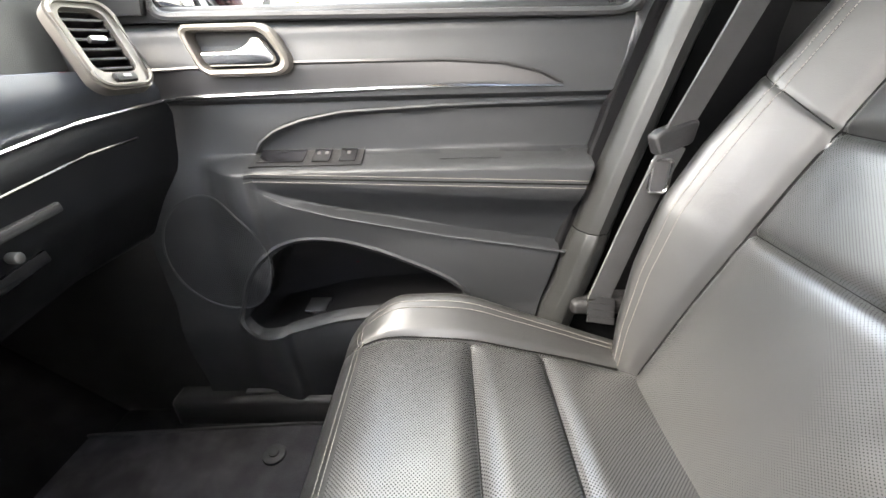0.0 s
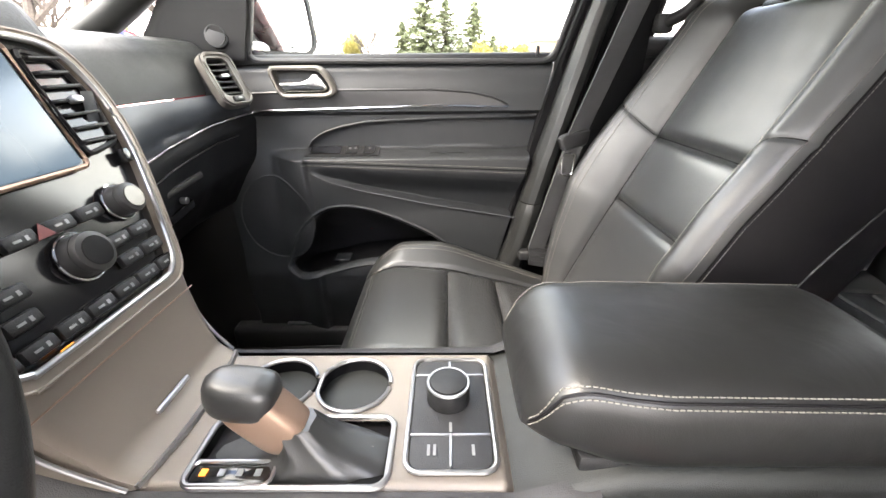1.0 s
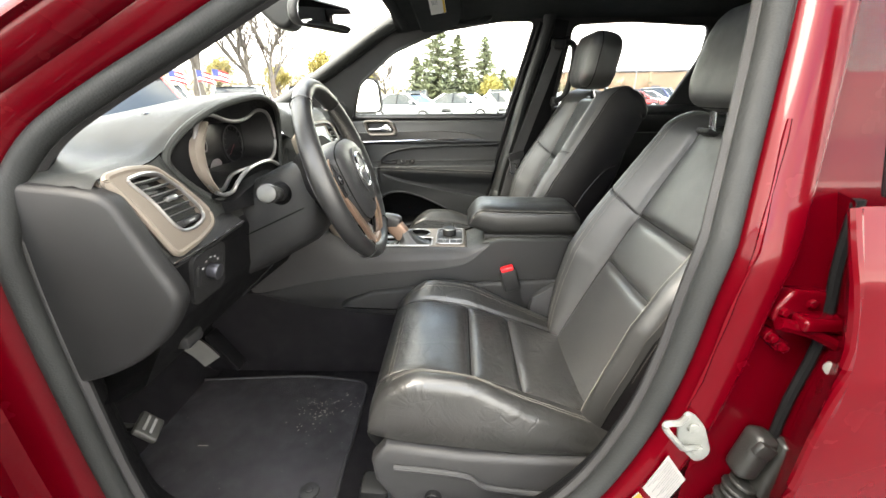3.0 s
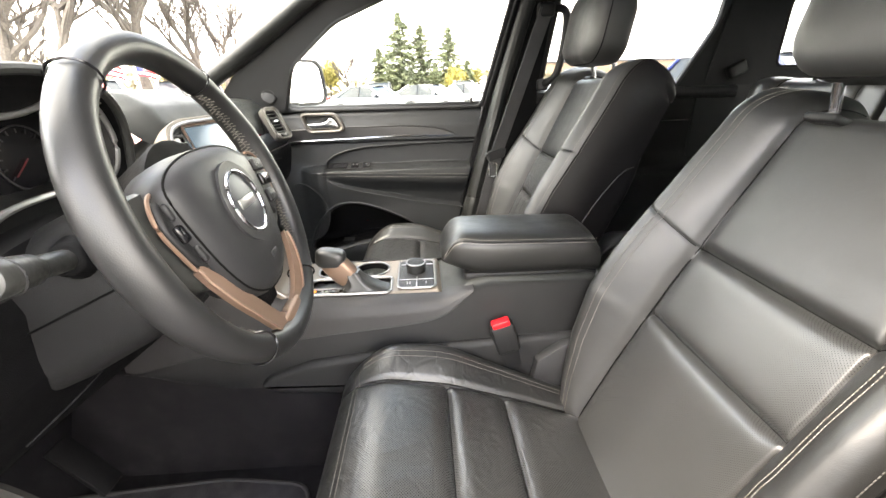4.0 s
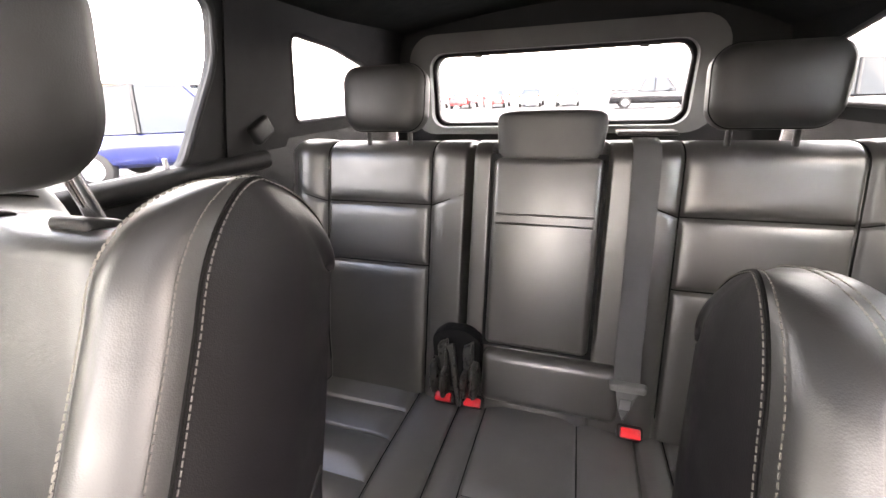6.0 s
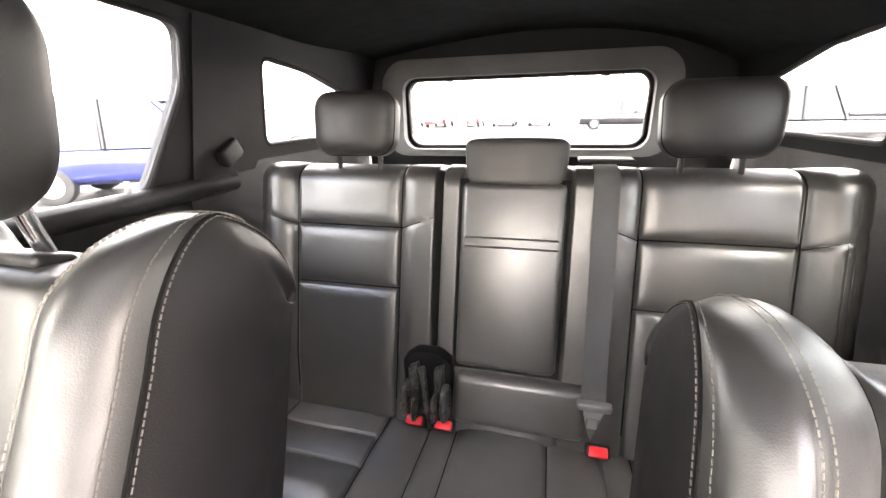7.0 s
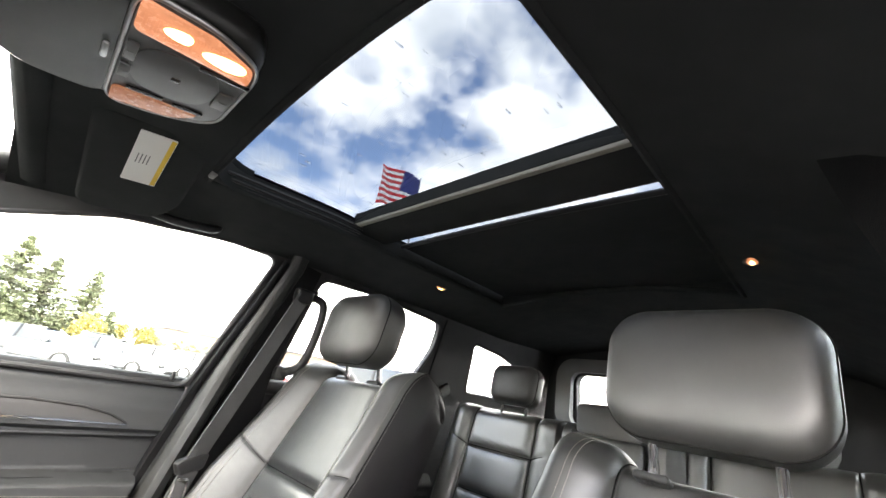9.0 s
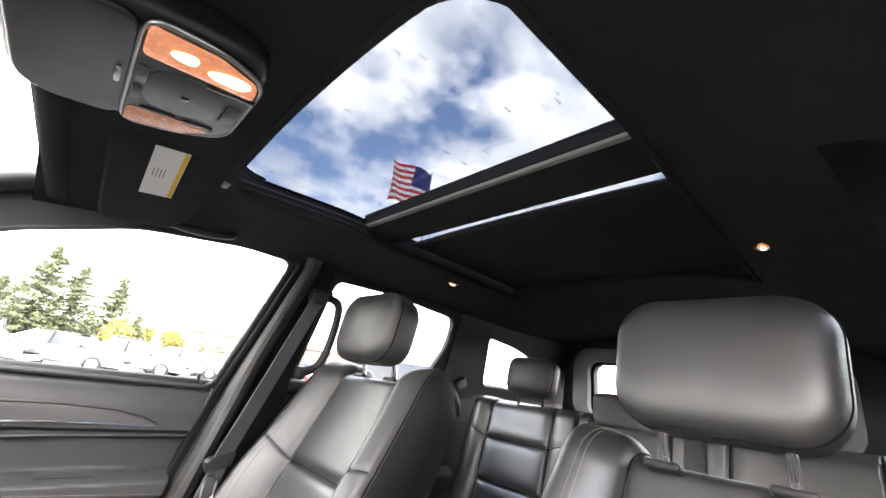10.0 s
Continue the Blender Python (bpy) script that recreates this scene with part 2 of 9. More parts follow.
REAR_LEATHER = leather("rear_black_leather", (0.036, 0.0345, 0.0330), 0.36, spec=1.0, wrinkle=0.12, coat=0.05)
FRONT_REST = leather("front_headrest_leather", (0.021, 0.021, 0.0205), 0.46, spec=0.65, wrinkle=0.05)
# Rear headrests darker than the bench: shade under the roof put into the colour
REST_LEATHER = leather("rear_headrest_leather", (0.020, 0.0194, 0.0188), 0.50, spec=0.5, wrinkle=0.06)
WHEEL_LEATHER = leather("wheel_rim_leather", (0.0120, 0.0120, 0.0122), 0.42, spec=0.6, wrinkle=0.04)
THREAD = mat("pale_thread", (0.165, 0.155, 0.135), 0.8, spread=0.15, blotch=60)
SOFT = mat("soft_black_plastic", (0.014, 0.014, 0.0145), 0.46, grain=0.4, grain_size=900, spec=0.3)
# Near-black plastic: the shade of recesses and footwell is put into its colour
SHADE_BLACK = mat("matt_black_lower_plastic", (0.0042, 0.0042, 0.0047), 0.58, grain=0.5, grain_size=900, spec=0.10)
SOFT_TOP = mat("soft_dash_vinyl", (0.029, 0.0305, 0.0295), 0.46, grain=0.35, grain_size=1000, spec=0.25)
DOOR_SOFT = mat("soft_door_plastic", (0.0165, 0.0176, 0.0188), 0.46, grain=0.3, grain_size=1100, spec=0.4)
HARD = mat("hard_black_plastic", (0.013, 0.013, 0.0135), 0.42, grain=0.35, grain_size=900, spec=0.32)
GREY = mat("dark_grey_plastic", (0.026, 0.026, 0.027), 0.45, grain=0.35, grain_size=900, spec=0.35)
DOOR_LEATHER = leather("door_vinyl", (0.0095, 0.0104, 0.0118), 0.5, wrinkle=0.08, spec=0.4)
PILLAR = mat("grey_pillar_trim", (0.0145, 0.015, 0.0145), 0.34, grain=0.25, spec=0.42)
GLOSS = mat("gloss_black", (0.008, 0.008, 0.009), 0.14, spread=0.05)
RUBBER = mat("black_rubber", (0.018, 0.018, 0.019), 0.6, grain=0.3, grain_size=300)
SEAL = mat("door_seal", (0.013, 0.014, 0.014), 0.65, grain=0.3, grain_size=300, spec=0.25)
CHROME = mat("chrome", (0.70, 0.70, 0.72), 0.17, metal=1.0, spread=0.06)
RIM = mat("satin_chrome_rim", (0.34, 0.335, 0.33), 0.34, metal=0.9, spread=0.08)
SATIN = mat("satin_champagne", (0.185, 0.157, 0.131), 0.48, metal=0.40, spread=0.06, grain=0.1, grain_size=1500)
SATIN_DARK = mat("bronze_trim", (0.25, 0.165, 0.12), 0.42, metal=0.45, spread=0.08)
ACCENT = mat("dark_accent_trim", (0.016, 0.0155, 0.016), 0.36, spread=0.08, blotch=20)
FELT = mat("black_headliner", (0.0220, 0.0238, 0.0238), 0.95, grain=0.4, grain_size=1400, spec=0.1)
CARPET = mat("black_carpet", (0.0085, 0.0078, 0.0092), 0.97, grain=1.0, grain_size=900, spec=0.15, spread=0.3)
MAT_RUBBER = mat("floor_mat_rubber", (0.022, 0.0205, 0.0245), 0.75, grain=0.9, grain_size=800, spread=0.35)
CRUMB = mat("pale_grit", (0.45, 0.42, 0.36), 0.9)
WEB = mat("belt_webbing", (0.060, 0.060, 0.061), 0.75, grain=0.8, grain_size=1100)
RED_BTN = mat("red_release_button", (0.75, 0.012, 0.02), 0.35)
RED_PAINT = mat("deep_red_metallic_paint", (0.060, 0.0001, 0.0022), 0.26, metal=0.15, coat=0.24, spread=0.08, blotch=3, spec=0.08)
STEEL = mat("brushed_steel", (0.45, 0.45, 0.46), 0.35, metal=1.0)
PAPER = mat("white_label", (0.75, 0.74, 0.70), 0.6, spread=0.05)
YELLOW = mat("yellow_label", (0.75, 0.50, 0.05), 0.6)
INK = mat("label_ink", (0.12, 0.12, 0.12), 0.6)
ORANGE = mat("orange_lit_mark", (0.9, 0.25, 0.02), 0.5, emit=((1.0, 0.32, 0.04), 0.08))
PALE_MARK = mat("pale_button_mark", (0.22, 0.22, 0.22), 0.5)
# The screen is dark; its faint blue emission stands in for mirrored sky
SCREEN = mat("screen_glass", (0.010, 0.012, 0.016), 0.24, spread=0.0, spec=0.30, emit=((0.35, 0.55, 0.75), 0.025))
CLUSTER_FACE = mat("cluster_face", (0.010, 0.010, 0.011), 0.25)
# Unlit lens with no bulb behind it; a weak amber glow is added
DIM_LENS = mat("unlit_lamp_lens", (0.30, 0.17, 0.11), 0.25, emit=((1.0, 0.36, 0.16), 0.008), spread=0.2, blotch=40)
AMBER_LENS = mat("ribbed_lamp_lens", (0.42, 0.26, 0.18), 0.25, emit=((1.0, 0.36, 0.16), 0.024), spread=0.2, blotch=40)
BULB = mat("warm_bulb", (1.0, 0.8, 0.5), 0.3, emit=((1.0, 0.62, 0.24), 0.40), spread=0.0)
MIRROR = mat("mirror_silver", (0.9, 0.9, 0.9), 0.01, metal=1.0, spread=0.0)
CLEAR = glass("clear_window", (0.93, 0.96, 0.94))
TINTED = glass("tinted_window", (0.74, 0.77, 0.78))
ROOF_GLASS = glass("tinted_roof_glass", (0.041, 0.0475, 0.055))


# ---- building helpers ----
def smooth(a, b, x):
    t = min(1.0, max(0.0, (x - a) / (b - a)))
    return t * t * (3 - 2 * t)


def tab(x, xs, ys):
    return float(np.interp(x, xs, ys))


def groove(d, w):
    return math.exp(-(d / w) ** 2)


def spline(pts, n, closed=False):
    """n points along a smooth line through pts."""
    P = [Vector(p) for p in pts]
    m = len(P)
    out = []
    segs = m if closed else m - 1
    for k in range(n):
        t = k / (n if closed else n - 1) * segs
        i = min(int(t), segs - 1)
        f = t - i
        g = (lambda j: P[j % m]) if closed else (lambda j: P[min(max(j, 0), m - 1)])
        a, b, c, d = g(i - 1), g(i), g(i + 1), g(i + 2)
        out.append(0.5 * ((2 * b) + (c - a) * f + (2 * a - 5 * b + 4 * c - d) * f * f + (3 * b - a - 3 * c + d) * f ** 3))
    return out


BASE = {}


def thing(name, at, label, category, group="", kind=""):
    """An Empty at its base that holds the parts of a thing."""
    e = new(name)
    e.empty_display_size = 0.05
    e.matrix_basis = at if isinstance(at, Matrix) else Matrix.Translation(at)
    BASE[e] = e.matrix_basis.copy()
    return tagged(e, label, category, group, kind)


def part(name, geo, material, parent=None, label="", flat=False, angle=42, kind=""):
    """Links a mesh (verts, faces[, uvs]) as one object under a thing or a part."""
    verts, faces = geo[0], geo[1]
    me = bpy.data.meshes.new(name)
    me.from_pydata([tuple(v) for v in verts], [], faces)
    if len(geo) > 2 and geo[2]:
        uv = me.uv_layers.new(name="UVMap")
        for poly in me.polygons:
            for li, vi in zip(poly.loop_indices, poly.vertices):
                uv.data[li].uv = geo[2][vi]
    me.validate()
    me.update()
    if not flat:
        me.polygons.foreach_set("use_smooth", [True] * len(me.polygons))
        me.set_sharp_from_angle(angle=radians(angle))
    me.materials.append(material)
    ob = new(name, me)
    if parent:
        ob.parent = parent
        if parent in BASE:
            ob.matrix_parent_inverse = BASE[parent].inverted()
    return tagged(ob, label, kind=kind)


def fix(bm):
    bmesh.ops.recalc_face_normals(bm, faces=bm.faces)
    bm.verts.ensure_lookup_table()
    bm.verts.index_update()
    g = ([v.co.copy() for v in bm.verts], [[v.index for v in f.verts] for f in bm.faces])
    bm.free()
    return g


def move(geo, m):
    return ([m @ Vector(v) for v in geo[0]], *geo[1:])


def join(*geos):
    verts, faces = [], []
    for g in geos:
        k = len(verts)
        verts += list(g[0])
        faces += [[i + k for i in f] for f in g[1]]
    return verts, faces


def rbox(c, size, r=0.004, seg=2, m=None):
    """A box with rounded edges."""
    bm = bmesh.new()
    bmesh.ops.create_cube(bm, size=1)
    bmesh.ops.scale(bm, vec=size, verts=bm.verts)
    if r:
        bmesh.ops.bevel(bm, geom=list(bm.edges), offset=min(r, min(size) * 0.49), segments=seg, affect="EDGES", profile=0.5)
    g = fix(bm)
    if m is not None:
        g = move(g, m)
    return move(g, Matrix.Translation(c))


def cyl(a, b, r, n=20, r2=None, bevel=0.0):
    """A round bar from a to b."""
    a, b = Vector(a), Vector(b)
    d = b - a
    q = d.to_track_quat("Z", "Y").to_matrix().to_4x4()
    bm = bmesh.new()
    bmesh.ops.create_cone(bm, cap_ends=True, segments=n, radius1=r, radius2=r if r2 is None else r2, depth=d.length)
    if bevel:
        es = [e for e in bm.edges if abs(e.verts[0].co.z - e.verts[1].co.z) < 1e-6]
        bmesh.ops.bevel(bm, geom=es, offset=bevel, segments=2, affect="EDGES", profile=0.5)
    return move(fix(bm), Matrix.Translation((a + b) / 2) @ q)


def tube(path, r, n=8, closed=False, flat=1.0, up=(0, 0, 1)):
    """A round (or flattened) cord along a line; r may be a list."""
    P = [Vector(p) for p in path]
    m = len(P)
    verts, faces = [], []
    for i, p in enumerate(P):
        a = P[(i - 1) % m] if closed or i else P[i]
        b = P[(i + 1) % m] if closed or i < m - 1 else P[i]
        d = (b - a).normalized()
        s = d.cross(Vector(up))
        s = s.normalized() if s.length > 1e-5 else Vector((1, 0, 0))
        u = s.cross(d)
        rr = r[i] if isinstance(r, (list, tuple)) else r
        for k in range(n):
            t = 2 * math.pi * k / n
            verts.append(p + s * rr * math.cos(t) + u * rr * flat * math.sin(t))
    for i in range(m if closed else m - 1):
        j = (i + 1) % m
        for k in range(n):
            l = (k + 1) % n
            faces.append([i * n + k, i * n + l, j * n + l, j * n + k])
    if not closed:
        faces.append(list(range(n))[::-1])
        faces.append([(m - 1) * n + k for k in range(n)])
    return verts, faces


def ribbon(path, width, thick, side=(1, 0, 0)):
    """A flat band with thickness along a line; side: the way across it, one for all or one a point."""
    P = [Vector(p) for p in path]
    m = len(P)
    verts, faces = [], []
    for i, p in enumerate(P):
        d = (P[min(i + 1, m - 1)] - P[max(i - 1, 0)]).normalized()
        s = Vector(side[i]) if isinstance(side, list) else Vector(side)
        s = (s - d * s.dot(d)).normalized()
        u = s.cross(d)
        w = width[i] if isinstance(width, (list, tuple)) else width
        for a, b in ((-1, -1), (1, -1), (1, 1), (-1, 1)):
            verts.append(p + s * a * w / 2 + u * b * thick / 2)
    for i in range(m - 1):
        for k in range(4):
            l = (k + 1) % 4
            faces.append([i * 4 + k, i * 4 + l, i * 4 + 4 + l, i * 4 + 4 + k])
    faces += [[3, 2, 1, 0], [m * 4 - 4, m * 4 - 3, m * 4 - 2, m * 4 - 1]]
    return verts, faces


def prism(outline, axis, lo, hi, r=0.0, seg=2):
    """An outline (pairs in the two other axes) pushed along an axis from lo to hi, with rounded rims."""
    bm = bmesh.new()
    put = {"x": lambda a, b: (lo, a, b), "y": lambda a, b: (a, lo, b), "z": lambda a, b: (a, b, lo)}[axis]
    f = bm.faces.new([bm.verts.new(put(a, b)) for a, b in outline])
    ex = bmesh.ops.extrude_face_region(bm, geom=[f])
    d = Vector({"x": (hi - lo, 0, 0), "y": (0, hi - lo, 0), "z": (0, 0, hi - lo)}[axis])
    vs = [g for g in ex["geom"] if isinstance(g, bmesh.types.BMVert)]
    bmesh.ops.translate(bm, vec=d, verts=vs)
    if r:
        k = {"x": 0, "y": 1, "z": 2}[axis]
        rim = [e for e in bm.edges if abs(e.verts[0].co[k] - e.verts[1].co[k]) < 1e-7]
        bmesh.ops.bevel(bm, geom=rim, offset=r, segments=seg, affect="EDGES", profile=0.5)
    return fix(bm)


def frame_bar(outer, inner, axis, lo, hi):
    """A flat frame between two outlines of equal count."""
    n = len(outer)
    put = {"x": lambda p, h: (h, p[0], p[1]), "y": lambda p, h: (p[0], h, p[1]), "z": lambda p, h: (p[0], p[1], h)}[axis]
    verts = [put(p, lo) for p in outer] + [put(p, lo) for p in inner] + [put(p, hi) for p in outer] + [put(p, hi) for p in inner]
    faces = []
    for i in range(n):
        j = (i + 1) % n
        faces += [[i, j, n + j, n + i], [2 * n + i, 3 * n + i, 3 * n + j, 2 * n + j], [i, 2 * n + i, 2 * n + j, j], [n + i, n + j, 3 * n + j, 3 * n + i]]
    return [Vector(v) for v in verts], faces


def rrect(cx, cy, w, h, r, n=6):
    """A rectangle with round corners, as an outline."""
    out = []
    for k, (sx, sy) in enumerate(((1, 1), (-1, 1), (-1, -1), (1, -1))):
        for i in range(n + 1):
            a = math.pi / 2 * (k + i / n)
            out.append((cx + sx * (w / 2 - r) + r * math.cos(a), cy + sy * (h / 2 - r) + r * math.sin(a)))
    return out


def soften(pts, r=0.03, n=5):
    """A polygon with rounded corners."""
    out = []
    m = len(pts)
    for i in range(m):
        p, a, b = Vector(pts[i]), Vector(pts[i - 1]), Vector(pts[(i + 1) % m])
        ra = min(r, (a - p).length * 0.45)
        rb = min(r, (b - p).length * 0.45)
        s, t = p + (a - p).normalized() * ra, p + (b - p).normalized() * rb
        for k in range(n + 1):
            f = k / n
            q = s * (1 - f) ** 2 + p * 2 * f * (1 - f) + t * f * f
            out.append((q.x, q.y))
    return out


def patch(fn, us, vs, region=None, uv=None):
    """A surface fn(u, v) on a net, split into named regions: {name: (verts, faces, uvs)}."""
    nu, nv = len(us), len(vs)
    P = [[Vector(fn(u, v)) for v in vs] for u in us]
    out = {}
    for i in range(nu - 1):
        for j in range(nv - 1):
            key = region((us[i] + us[i + 1]) / 2, (vs[j] + vs[j + 1]) / 2) if region else "all"
            if key is None:
                continue
            o = out.setdefault(key, ([], [], [], {}))
            f = []
            for a, b in ((i, j), (i + 1, j), (i + 1, j + 1), (i, j + 1)):
                if (a, b) not in o[3]:
                    o[3][(a, b)] = len(o[0])
                    o[0].append(P[a][b])
                    o[2].append(uv(us[a], vs[b]) if uv else (us[a], vs[b]))
                f.append(o[3][(a, b)])
            o[1].append(f)
    return {k: o[:3] for k, o in out.items()}


def net(lo, hi, n, near=(), w=0.012, extra=6):
    """Steps from lo to hi, closer together near the given places."""
    xs = set(np.linspace(lo, hi, n).round(6))
    for c in near:
        xs |= {round(float(x), 6) for x in np.linspace(c - w, c + w, extra * 2 + 1) if lo < x < hi}
    xs = sorted(xs)
    keep = [xs[0]]
    for x in xs[1:-1]:
        if x - keep[-1] > (hi - lo) / n * 0.12 and xs[-1] - x > 1e-5:
            keep.append(x)
    return keep + [xs[-1]]


def stitch(points, normals=None, dash=0.0036, gap=0.0016, w=0.0006):
    """A row of thread stitches along a line."""
    P = [Vector(p) for p in points]
    verts, faces = [], []
    acc, nxt = 0.0, 0.0
    for a, b in zip(P, P[1:]):
        L = (b - a).length
        if L < 1e-7:
            continue
        d = (b - a) / L
        while nxt < acc + L:
            p = a + d * (nxt - acc)
            s = d.cross(Vector((0.31, 0.2, 0.93))).normalized() * w
            u = s.cross(d).normalized() * w
            k = len(verts)
            for e in (0, dash):
                for q in (s + u, u - s, -s - u, s - u):
                    verts.append(p + d * e + q * (0.75 if e else 0.75))
            mid = len(verts)
            faces += [[k, k + 1, k + 5, k + 4], [k + 1, k + 2, k + 6, k + 5], [k + 2, k + 3, k + 7, k + 6], [k + 3, k, k + 4, k + 7], [k + 3, k + 2, k + 1, k], [k + 4, k + 5, k + 6, k + 7]]
            nxt += dash + gap
        acc += L
    return verts, faces


# ---- front seats ----
LEAN_BACK = radians(24.4)
E_UP = Vector((math.sin(LEAN_BACK), 0, math.cos(LEAN_BACK)))
E_FWD = Vector((-math.cos(LEAN_BACK), 0, math.sin(LEAN_BACK)))
SEAM_B = 0.154          # half width of the backrest's middle panels
ROWS_B = (0.224, 0.374)  # cross seams, metres up the backrest


def back_half(s):
    return tab(s, (-0.09, 0, 0.10, 0.22, 0.36, 0.50, 0.60, 0.71, 0.79), (0.205, 0.230, 0.250, 0.260, 0.258, 0.250, 0.242, 0.234, 0.228))


def seam_b(s):
    """Half width of the middle panels, drawing in towards the top."""
    return tab(s, (-0.09, 0.10, 0.30, 0.45, 0.60, 0.71), (0.146, 0.154, 0.154, 0.149, 0.140, 0.138))


def bolster_seam(s, u):
    """How far (s, u) lies from the slanting seam across the wings."""
    return s - (0.374 + 0.42 * (abs(u) - SEAM_B))


def back_point(a, s):
    """The front of the backrest: a from -1 to 1 across the front, on to 1.5 round the side."""
    k = abs(a)
    W = back_half(s)
    sb = seam_b(s)
    u = W * min(k, 1.0)
    rise = tab(s, (-0.09, 0, 0.09, 0.2, 0.30, 0.44, 0.58, 0.71), (0.010, 0.042, 0.066, 0.086, 0.084, 0.066, 0.050, 0.042))
    n = rise * smooth(sb - 0.02, W * 0.92, u) + 0.004 * math.cos(min(u / sb, 1) * math.pi / 2)
    # firm filling of each panel, drawn in along the seams
    rows = min([abs(s - r) for r in ROWS_B] + [0.2])
    if u < sb:
        n += 0.008 * (1 - groove(sb - u, 0.014)) * (1 - groove(rows, 0.013)) - 0.003
        n -= 0.007 * groove(rows, 0.0045)
    else:
        n += 0.007 * (1 - groove(u - sb, 0.014))
        n -= 0.003 * groove(bolster_seam(s, u), 0.0035)
    n -= 0.009 * groove(u - sb, 0.005)
    n -= 0.0015 * groove(k - 0.80, 0.010)
    if k > 0.82:
        q = min((k - 0.82) / 0.18, 1.0)
        n -= 0.040 * (1 - math.sqrt(max(0.0, 1 - q * q)))
    # the top rolls over to the rear, higher at the shoulders, and goes down behind
    w = smooth(sb - 0.030, sb + 0.035, min(u, W))
    c = smooth(0.80, 1.0, k)
    s0, rise_up, n_end = 0.612 - 0.014 * w, 0.036 + 0.060 * w - 0.008 * c, -0.095 + 0.062 * c
    up = s
    if s > s0:
        f = min((s - s0) / (0.71 - s0), 1.0) * math.pi / 2
        up = s0 + rise_up * math.sin(f)
        n += (n_end - n) * (1 - math.cos(f))
        if s > 0.71:
            g = (s - 0.71) / 0.08
            n += (-0.140 - n) * math.sin(g * math.pi / 2)
            up += (0.622 - up) * (1 - math.cos(g * math.pi / 2))
    if k > 1.0:
        q = (k - 1.0) / 0.5
        n += (-0.128 - n) * q
        up += (min(s, 0.617) - up) * q
        u += 0.012 * math.sin(q * math.pi)
    v = E_UP * up + E_FWD * n
    return Vector((v.x, math.copysign(u, a) if a else 0.0, v.z))


def cushion_line(t):
    """Side line of the cushion, t from 0 (front foot) to 1 (rear): x, z."""
    xs = (0, 0.10, 0.18, 0.26, 0.36, 0.55, 0.78, 1.0)
    return tab(t, xs, (-0.472, -0.512, -0.516, -0.492, -0.43, -0.29, -0.14, 0.035)), tab(t, xs, (-0.150, -0.090, -0.040, 0.0, 0.022, 0.010, -0.022, -0.072))


CUSH_ROWS = (-0.295, -0.175)


def cushion_point(a, t):
    k = abs(a)
    pts = [cushion_line(min(max(t + d, 0), 1)) for d in (-0.03, 0, 0.03)]
    x = sum(p[0] for p in pts) / 3
    z = sum(p[1] for p in pts) / 3
    W = tab(t, (0, 0.2, 0.36, 0.7, 1), (0.205, 0.238, 0.252, 0.258, 0.246))
    u = W * min(k, 1.0)
    top = smooth(0.2, 0.4, t)
    z += top * 0.034 * smooth(0.13, W * 0.93, u) * (0.35 + 0.65 * smooth(1.0, 0.5, t)) * (1 + 0.5 * groove(t - 0.5, 0.16))
    rows = min(abs(x - r) for r in CUSH_ROWS) if top > 0.3 else 0.2
    if u < 0.165:
        z += top * (0.012 * (1 - groove(0.165 - u, 0.016)) * (1 - groove(rows, 0.015)) - 0.006 * groove(rows, 0.0045) - 0.006)
    z -= top * 0.008 * groove(u - 0.165, 0.0048)
    x += (1 - top) * 0.006 * groove(u - 0.165, 0.0045)
    if k > 0.86:
        q = min((k - 0.86) / 0.14, 1.0)
        z -= 0.034 * (1 - math.sqrt(max(0.0, 1 - q * q)))
    if k > 1:
        q = (k - 1) / 0.4
        z = z + (-0.095 - z) * q if z > -0.095 else z
        u += 0.006 * math.sin(q * math.pi)
    return Vector((x, math.copysign(u, a) if a else 0.0, z))


def headrest_geo(w, h, d, tilt=0.0, c=(0, 0, 0), puff=0.55, nu=40, nv=26, side_groove=0.0):
    """A padded block with soft edges, narrower at the foot."""
    verts, faces = [], []
    for j in range(nv + 1):
        ph = -math.pi / 2 + math.pi * j / nv
        for i in range(nu):
            th = 2 * math.pi * i / nu
            sx = math.copysign(abs(math.cos(ph)) ** puff * abs(math.cos(th)) ** puff, math.cos(th))
            sy = math.copysign(abs(math.cos(ph)) ** puff * abs(math.sin(th)) ** (puff * 0.8), math.sin(th))
            sz = math.copysign(abs(math.sin(ph)) ** (puff * 0.9), math.sin(ph))
            k = 1 - 0.07 * (1 - sz) / 2
            g = 1 - 0.05 * side_groove * groove(abs(sy) - 0.80, 0.05)
            verts.append(Vector((sx * d / 2 * g - 0.012 * (1 - sy * sy) * (1 if sx < 0 else 0), sy * w / 2 * k, sz * h / 2 * (1 if abs(sy) < 0.9 else 0.995))))
    for j in range(nv):
        for i in range(nu):
            l = (i + 1) % nu
            faces.append([j * nu + i, j * nu + l, (j + 1) * nu + l, (j + 1) * nu + i])
    return move((verts, faces), Matrix.Translation(c) @ pose(0, 0, 0, 0, tilt, 0))


